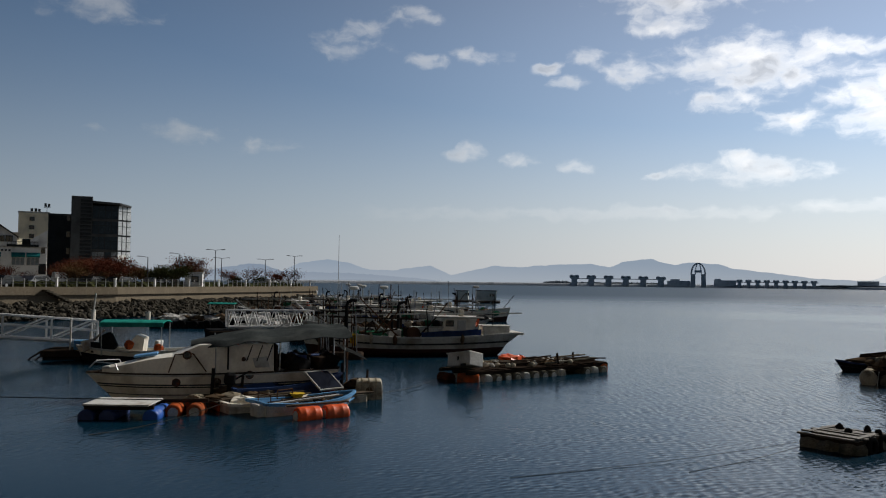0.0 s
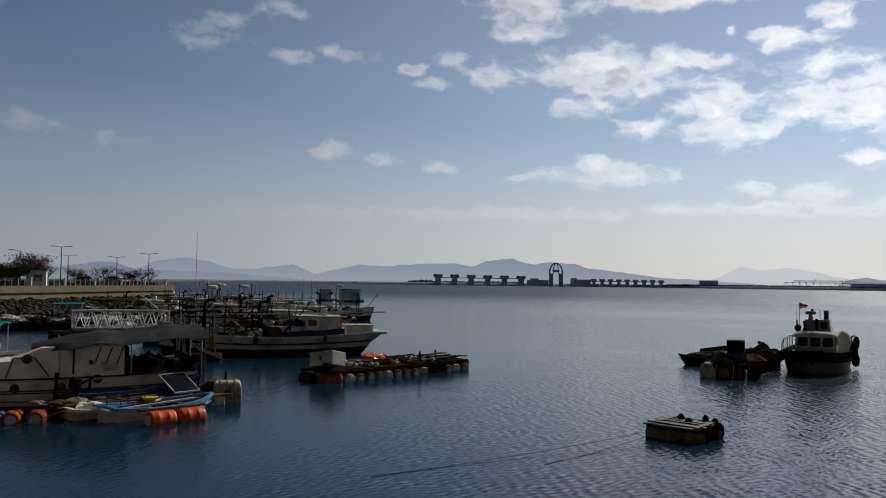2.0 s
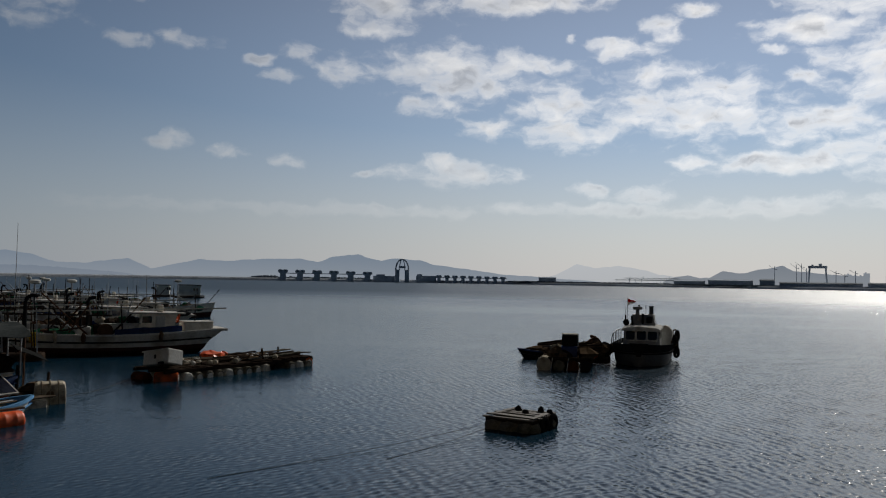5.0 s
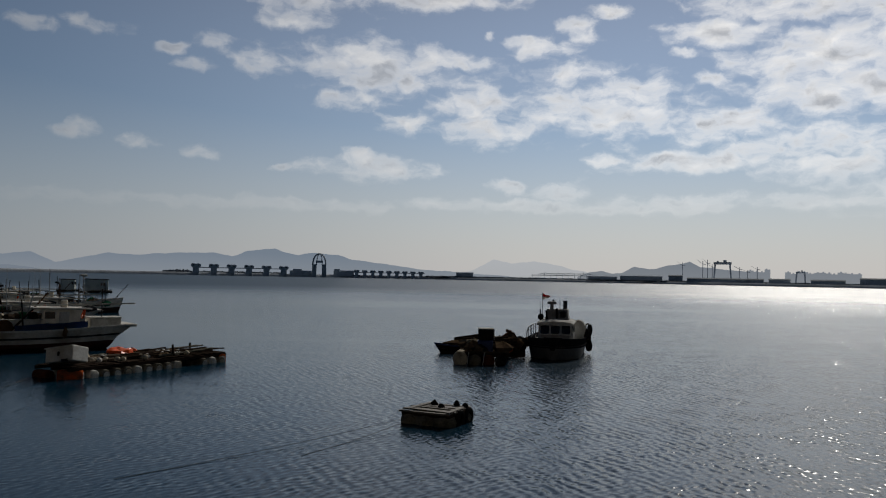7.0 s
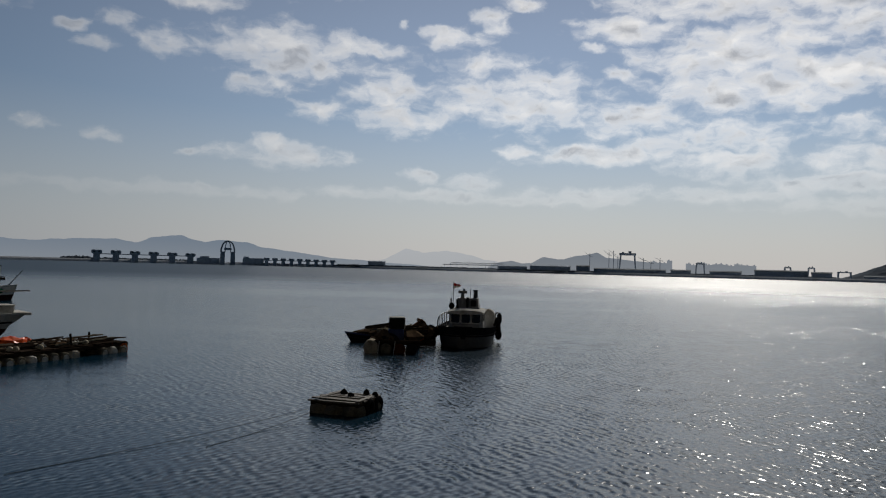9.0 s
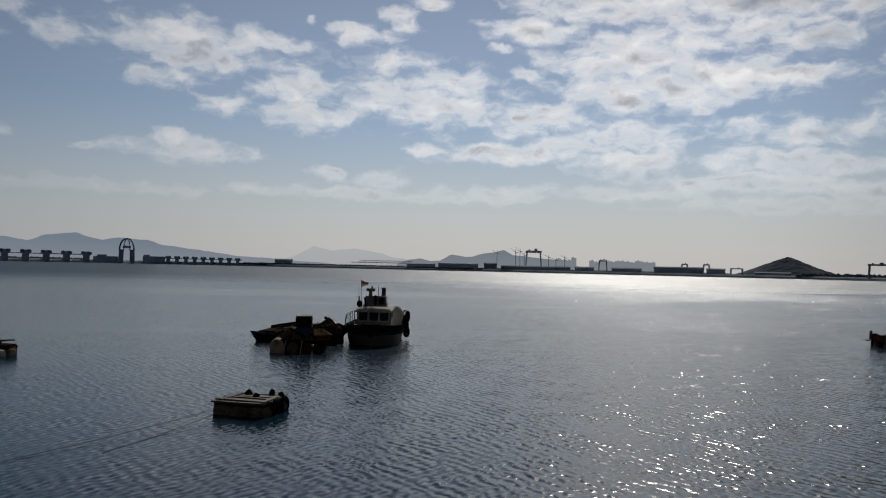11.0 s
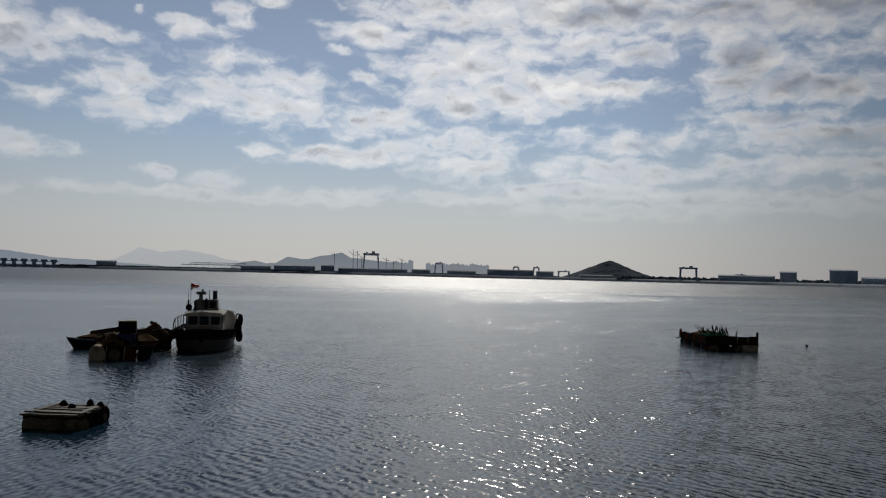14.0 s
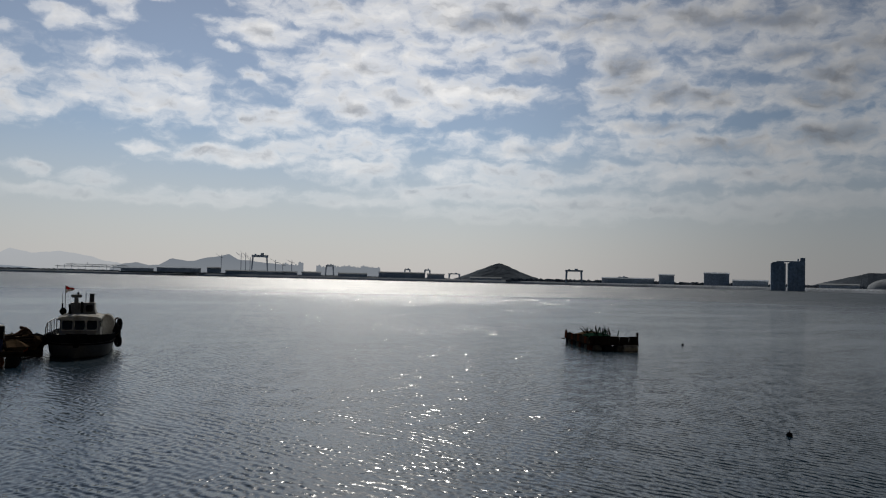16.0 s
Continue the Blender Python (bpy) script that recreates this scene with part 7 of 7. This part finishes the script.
def blunt_section(x, half, z0, z1, grow=0.0, tuck=0.25):
    """Half round the hull at x: from the keel out over a soft chine up to the rail, both sides."""
    prof = ((0.0, z0), (half - tuck * 1.6, z0 + 0.03), (half - tuck * 0.6, z0 + 0.16), (half - 0.07, z0 + 0.42), (half + grow, z1))
    return [(x, -y, z) for y, z in prof[::-1]] + [(x, y, z) for y, z in prof[1:]]


HULL_ROWS = ((-4.0, 1.42), (-3.0, 1.56), (-1.0, 1.6), (1.2, 1.58), (2.2, 1.46), (2.9, 1.2), (3.4, 0.82), (3.68, 0.42), (3.76, 0.16))
part("hull", Geo().loft([blunt_section(x, w, -0.22 + 0.1 * max(0, x - 2.2), 0.72, 0.0, min(0.3, w * 0.4)) for x, w in HULL_ROWS]), PATROL_HULL, t, smooth=True)
# black reaches below the rail band, painting in shade under the bow flare
g = Geo()
for sy in (-1, 1):
    g.loft([[(x, sy * (w + 0.02), 0.72), (x, sy * (w + 0.07), 1.0 + 0.04 * max(0, x)), (x, sy * (w - 0.03), 1.0 + 0.04 * max(0, x)), (x, sy * (w - 0.06), 0.72)] for x, w in HULL_ROWS], close=True)
part("bulwark", g, DARK_HULL, t, "black painted bulwark, its lower part standing for shade under the flare")
part("deck", Geo().loft([[(x, -w + 0.05, 0.74), (x, 0, 0.78), (x, w - 0.05, 0.74)] for x, w in HULL_ROWS], ends=False), GREY_HULL, t)
# black wedge at the stem, carrying the flare's shade too
part("bow_fender", Geo().loft([[(3.6 - 0.3 * q, -0.5 + 0.28 * q, 1.2 - 0.95 * q), (3.98 - 0.3 * q, -0.2 + 0.12 * q, 1.2 - 0.95 * q), (3.98 - 0.3 * q, 0.2 - 0.12 * q, 1.2 - 0.95 * q), (3.6 - 0.3 * q, 0.5 - 0.28 * q, 1.2 - 0.95 * q)] for q in (0, 0.25, 0.5, 0.75, 1.0)], close=True), BLACK, t, "black rubber bow fender, also standing for shade under the flare", smooth=True)
part("rubbing_strake", Geo().loft([[(x, -w - 0.09, 0.62), (x, -w - 0.09, 0.7), (x, -w, 0.7), (x, -w, 0.62)] for x, w in HULL_ROWS], close=True).loft([[(x, w + 0.09, 0.62), (x, w + 0.09, 0.7), (x, w, 0.7), (x, w, 0.62)] for x, w in HULL_ROWS], close=True), BLACK, t)
# wheelhouse: raked front with three rounded panes, camber roof
part("wheelhouse", Geo().loft([[(-0.7, -w, z), (-0.7, w, z), (x1 - 0.18, w, z), (x1, w - 0.2, z), (x1, -w + 0.2, z), (x1 - 0.18, -w, z)] for x1, w, z in ((2.05, 1.0, 0.74), (2.0, 1.0, 1.2), (1.72, 0.93, 1.86))], close=True), PATROL_GREY, t)
rows = []
for x in (-0.85, 0.3, 1.5, 1.86, 1.98):
    drop = 0.0 if x < 1.6 else (x - 1.6) * 0.22
    rows.append([(x, y, z - drop) for y, z in ((-1.06, 1.84), (-1.06, 1.93), (-0.85, 2.02), (0, 2.08), (0.85, 2.02), (1.06, 1.93), (1.06, 1.84))])
part("wheelhouse_roof", Geo().loft(rows, close=True), OLD_WHITE, t, "pale cambered roof")


def rounded_pane(at, w, h, turn):
    pts = [(w / 2, h / 2 - 0.08), (w / 2 - 0.08, h / 2), (-w / 2 + 0.08, h / 2), (-w / 2, h / 2 - 0.08), (-w / 2, -h / 2 + 0.08), (-w / 2 + 0.08, -h / 2), (w / 2 - 0.08, -h / 2), (w / 2, -h / 2 + 0.08)]
    m = pose(*at, *turn)
    return Geo().loft([[m @ Vector((k, y, z)) for y, z in pts] for k in (-0.02, 0.02)], close=True)


for y in (-0.6, 0.0, 0.6):
    o = part("front_window", rounded_pane((1.885, y, 1.53), 0.47, 0.5, (0, -23, 0)), GLASS, t)
    part("window_frame", Geo().pipe([(1.99, y - 0.27, 1.26), (1.8, y - 0.27, 1.8), (1.8, y + 0.27, 1.8), (1.99, y + 0.27, 1.26), (1.99, y - 0.27, 1.26)], 0.025, 5), OLD_WHITE, o)
for sy in (-1, 1):
    for x in (-0.15, 0.6, 1.3):
        part("side_window", rounded_pane((x, sy * 0.972, 1.53), 0.52, 0.45, (sy * 6, 0, 90)), GLASS, t)
part("cabin_door", Geo().box((0.04, 0.6, 1.0), (-0.72, 0.4, 1.28), bev=0.01), GREY_HULL, t)
# upper works
part("upper_house", Geo().loft([[(-0.6, -w, z), (-0.6, w, z), (x1, w, z), (x1, -w, z)] for x1, w, z in ((0.95, 0.72, 2.0), (0.8, 0.62, 2.3), (0.62, 0.6, 2.62))], close=True), PATROL_GREY, t)
part("console_box", Geo().box((0.35, 0.32, 0.34), (0.75, 0.36, 2.34), bev=0.04), BLACK, t)
part("exhaust_stack", Geo().rod((0.0, 0.42, 2.55), (-0.05, 0.42, 3.08), 0.13, 0.12, seg=12), DARK_CLAD, t)
part("stack_cap", Geo().rod((-0.05, 0.42, 3.06), (-0.05, 0.42, 3.1), 0.15, seg=12), DARK_CLAD, t)
part("intake_pipe", Geo().rod((0.85, 0.0, 2.0), (0.82, 0.0, 2.68), 0.07, seg=8), BLACK, t)
part("intake_pipe", Geo().rod((0.95, -0.55, 2.0), (0.9, -0.62, 2.55), 0.05, seg=8), BLACK, t)
part("radar_pedestal", Geo().rod((0.75, -0.3, 2.3), (0.72, -0.3, 2.9), 0.13, 0.1, 10), PATROL_GREY, t)
part("radar_box", Geo().box((0.3, 0.52, 0.17), (0.72, -0.3, 2.98), (0, 0, 8), 0.04), PATROL_GREY, t)
part("lamp_ball", Geo().lump((0.72, -0.22, 3.12), (0.06, 0.06, 0.07), 1, 0.02, 8, 6), BLACK, t, smooth=True)
part("whip_aerial", Geo().rod((0.5, 0.15, 2.6), (0.5, 0.15, 3.15), 0.018, seg=5), BLACK, t)
part("whip_aerial", Geo().rod((0.5, -0.98, 2.0), (0.5, -1.02, 3.1), 0.012, seg=5), STEEL, t)
part("flagpole", Geo().rod((0.3, -0.88, 2.0), (0.3, -0.9, 3.55), 0.018, seg=6), STEEL, t)
rows = [[(0.3 - 0.05 * math.sin(j * 1.1), -0.9 + 0.46 * j / 8, 3.5 - (0.36 - 0.3 * j / 8) * k / 4 - 0.14 * j / 8 + 0.02 * math.sin(j * 1.3 + k)) for k in range(5)] for j in range(9)]
part("flag", cloth([r[:3] for r in rows], 0.006), RED, t, "red upper half of the flag")
part("flag_lower", cloth([r[2:] for r in rows], 0.006), OLD_WHITE, t, "white lower half of the flag")
part("searchlight", Geo().lump((0.9, -0.92, 2.18), (0.17, 0.18, 0.19), 5, 0.05, 12, 7), BLACK, t, smooth=True)
part("searchlight_post", Geo().rod((0.9, -0.94, 1.9), (0.9, -0.96, 2.6), 0.045, seg=6), BLACK, t)
# bent rail beside the wheelhouse
part("side_rail", Geo().pipe([(1.9, -1.62, 1.0), (1.85, -1.62, 1.35), (1.6, -1.58, 1.58), (1.1, -1.5, 1.68), (0.2, -1.4, 1.74), (-0.6, -1.35, 1.74), (-0.6, -1.35, 0.9)], 0.03), STEEL, t)
for x, y, z in ((1.5, -1.57, 1.6), (1.1, -1.5, 1.67), (0.7, -1.46, 1.7), (0.2, -1.4, 1.73)):
    part("rail_post", Geo().rod((x, y, 0.95), (x, y, z), 0.022, seg=5), STEEL, t)
# round-topped engine casing aft
rows = []
for x in (-2.7, -1.5):
    rows.append([(x, 0.62 + math.copysign(min(0.42, abs(0.46 * math.cos(a))), math.cos(a)), 1.3 + 0.62 * max(0, math.sin(a)) if math.sin(a) > 0 else 0.75) for a in [math.pi * k / 12 for k in range(13)] + [math.pi * 1.02, -0.02 * math.pi]])
part("engine_casing", Geo().loft([[(x, y + 0.5, z) for x, y, z in r] for r in rows], close=True), OLD_WHITE, t, "pale round-topped casing on the after deck", smooth=True)
part("casing_rib", Geo().loft([[(x, y + 0.5, z + 0.02) for x, y, z in r] for r in [[(-2.1, q[1], q[2]) for q in rows[0]], [(-2.02, q[1], q[2]) for q in rows[0]]]], close=True), PATROL_GREY, t)
part("stern_frame", Geo().pipe([(-2.6, 1.5, 0.8), (-2.6, 1.55, 1.62), (-2.6, 1.72, 1.7)], 0.045), RUST, t)
part("stern_brace", Geo().pipe([(-2.0, 1.5, 0.8), (-2.3, 1.6, 1.4)], 0.045), RUST, t)
for k, (x, z) in enumerate(((-2.6, 0.95), (-2.1, 0.6), (-2.9, 1.3), (-1.4, 0.45))):
    tyre(t, pose(x, 1.78, z, 90, 0, 10 * k), 0.26)
for k in range(6):
    x = -1.6 + 0.75 * k
    part("rope_fender", Geo().lump((x, -1.78, 0.62 + 0.06 * (k % 2)), (0.24, 0.13, 0.27), k, 0.3, 10, 7), (NET_BROWN, BLACK, DARK_WOOD)[k % 3], t)
for k in range(4):
    part("rope_bundle", Geo().lump((-2.3 + 0.4 * k, 1.66, 1.02 + 0.1 * (k % 2)), (0.22, 0.16, 0.28), k + 20, 0.35, 9, 6), (NET_BROWN, BLACK)[k % 2], t)

# ---- raft further right ----
t = thing("scaffold_raft", Matrix.Translation((51.6, 20.2, 0)) @ pose(0, 0, 0, 0, 0, 38) @ Matrix.Diagonal((0.95, 1, 0.82, 1)), "dark square work raft with board sides and a green net heap", "raft")
for k in range(9):
    drum(t, (-2.9 + k * 0.72, 0.7, 0.12), (-2.9 + k * 0.72, 1.55, 0.12), 0.3, (DARK_RUST, WEED_FOAM, DARK_HULL)[k % 3])
for k in range(4):
    drum(t, (-3.3, -1.2 + k * 0.75, 0.12), (-2.4, -1.2 + k * 0.75, 0.12), 0.3, (DARK_HULL, WEED_FOAM)[k % 2])
drum(t, (-3.2, -1.5, 0.15), (-3.2, -0.6, 0.15), 0.32, FOAM, None, "white_barrel")
part("deck", Geo().box((6.6, 3.2, 0.14), (0, 0, 0.45), bev=0.02), DARK_WOOD, t)
for k in range(11):
    part("side_board", Geo().box((0.56, 0.05, 0.42 + 0.08 * (k % 3)), (-2.95 + k * 0.59, 1.58, 0.7), (2, 0, 0), 0.01), (DARK_WOOD, DARK_RUST, DARK_WOOD)[k % 3], t)
for k in range(5):
    part("end_board", Geo().box((0.05, 0.6, 0.6 - 0.08 * (k % 2)), (-3.3, -1.25 + k * 0.62, 0.78), (0, 2, 0), 0.01), DARK_WOOD, t)
part("corner_post", Geo().rod((-3.25, -1.5, 0.4), (-3.25, -1.5, 1.4), 0.07, seg=6), DARK_WOOD, t)
part("corner_post", Geo().rod((3.2, 1.5, 0.4), (3.2, 1.5, 1.1), 0.07, seg=6), DARK_WOOD, t)
part("green_heap", Geo().lump((-0.3, 0.2, 0.75), (1.4, 1.0, 0.32), 2, 0.4, 14, 7), DARK_GREEN, t, "heaped green nets")
part("net_cover", Geo().lump((1.6, 0.2, 0.7), (1.2, 1.0, 0.4), 4, 0.3, 12, 6), NET_BROWN, t)
rnd = random.Random(3)
for k in range(22):
    a = Vector((rnd.uniform(-1.6, 1.0), rnd.uniform(-0.8, 0.8), 1.0))
    part("branch", Geo().rod(a, a + Vector((rnd.uniform(-0.5, 0.5), rnd.uniform(-0.4, 0.4), rnd.uniform(0.3, 0.7))), 0.05, 0.02, 5), DARK_GREEN if k % 2 else DARK_WOOD, t)
part("side_spar", Geo().rod((2.8, 1.7, 0.35), (3.6, 1.7, 0.32), 0.05, seg=6), DARK_WOOD, t)

for x, y in ((25.17, 4.03), (57.4, 16.4)):
    t = thing("buoy", Matrix.Translation((x, y, 0)), "small dark round buoy on the water", "buoy", "small buoys")
    part("ball", Geo().lump((0, 0, 0.03), (0.09, 0.09, 0.08), 2, 0.05, 10, 7), BLACK, t, smooth=True)
    part("eye", Geo().ring(pose(0, 0, 0.12, 90), 0.03, 0.01, 8, 5), RUST, t)


# ---- more gear in the crowded basin ----
fishing_boat(Matrix.Translation((-16.5, 83.0, 0)) @ pose(0, 0, 0, 0, 0, 165), "dark wooden fishing boat moored below the rock bank", DARK_HULL, NAVY, 9.5, 2.6, False, 7)
fishing_boat(Matrix.Translation((-5.5, 78.0, 0)) @ pose(0, 0, 0, 0, 0, 186), "brown-hulled fishing boat in the middle of the row", DARK_WOOD, NAVY, 10.5, 2.8, True, 8)
fishing_boat(Matrix.Translation((-12.5, 103.0, 0)) @ pose(0, 0, 0, 0, 0, 12), "rust-streaked fishing boat close to the sea wall", RUST, NAVY, 10.0, 2.7, True, 9)
rnd = random.Random(91)
for k in range(26):
    x, y = rnd.uniform(-9.5, 3.5), rnd.uniform(55.5, 80)
    h = rnd.uniform(2.4, 4.3)
    t = thing("net_stake", Matrix.Translation((x, y, 0)), ("rusty net stake among the moored boats", "grey steel net stake among the moored boats", "dark wooden net stake among the moored boats")[k % 3], "stake", "net stakes")
    part("staff", Geo().rod((0, 0, -0.6), (rnd.uniform(-0.5, 0.5), 0, h), 0.04, 0.025, 5), (RUST, STEEL, DARK_WOOD)[k % 3], t)
    part("tip", Geo().lump((0, 0, 0.3), (0.12, 0.12, 0.25), k, 0.2), (NET_BROWN, DULL_ORANGE, BLACK)[k % 3], t)
for k, (x, y, mat, lab) in enumerate(((-3.2, 30.3, DARK_WOOD, "dark scrap timber float beside the mooring post"), (-7.3, 28.0, DARK_WOOD, "dark timber float below the cruiser"))):
    t = thing("timber_float", Matrix.Translation((x, y, 0)) @ pose(0, 0, 0, 0, 0, 35), lab, "float")
    plank_deck(t, 1.6, 0.7, 0.28, 5, mat, 40 + k)
    part("float", Geo().box((1.5, 0.6, 0.35), (0, 0, 0.05), bev=0.05), WEED_FOAM, t)
    part("gear_heap", Geo().lump((0.1, 0, 0.42), (0.5, 0.3, 0.2), k, 0.4, 9, 5), NET_BROWN, t)
    part("post", Geo().rod((-0.5, 0.1, 0.2), (-0.45, 0.1, 1.2), 0.06, seg=6), BLACK, t)
    part("post", Geo().rod((0.5, 0.0, 0.2), (0.6, 0.1, 0.9), 0.05, seg=6), DARK_WOOD, t)
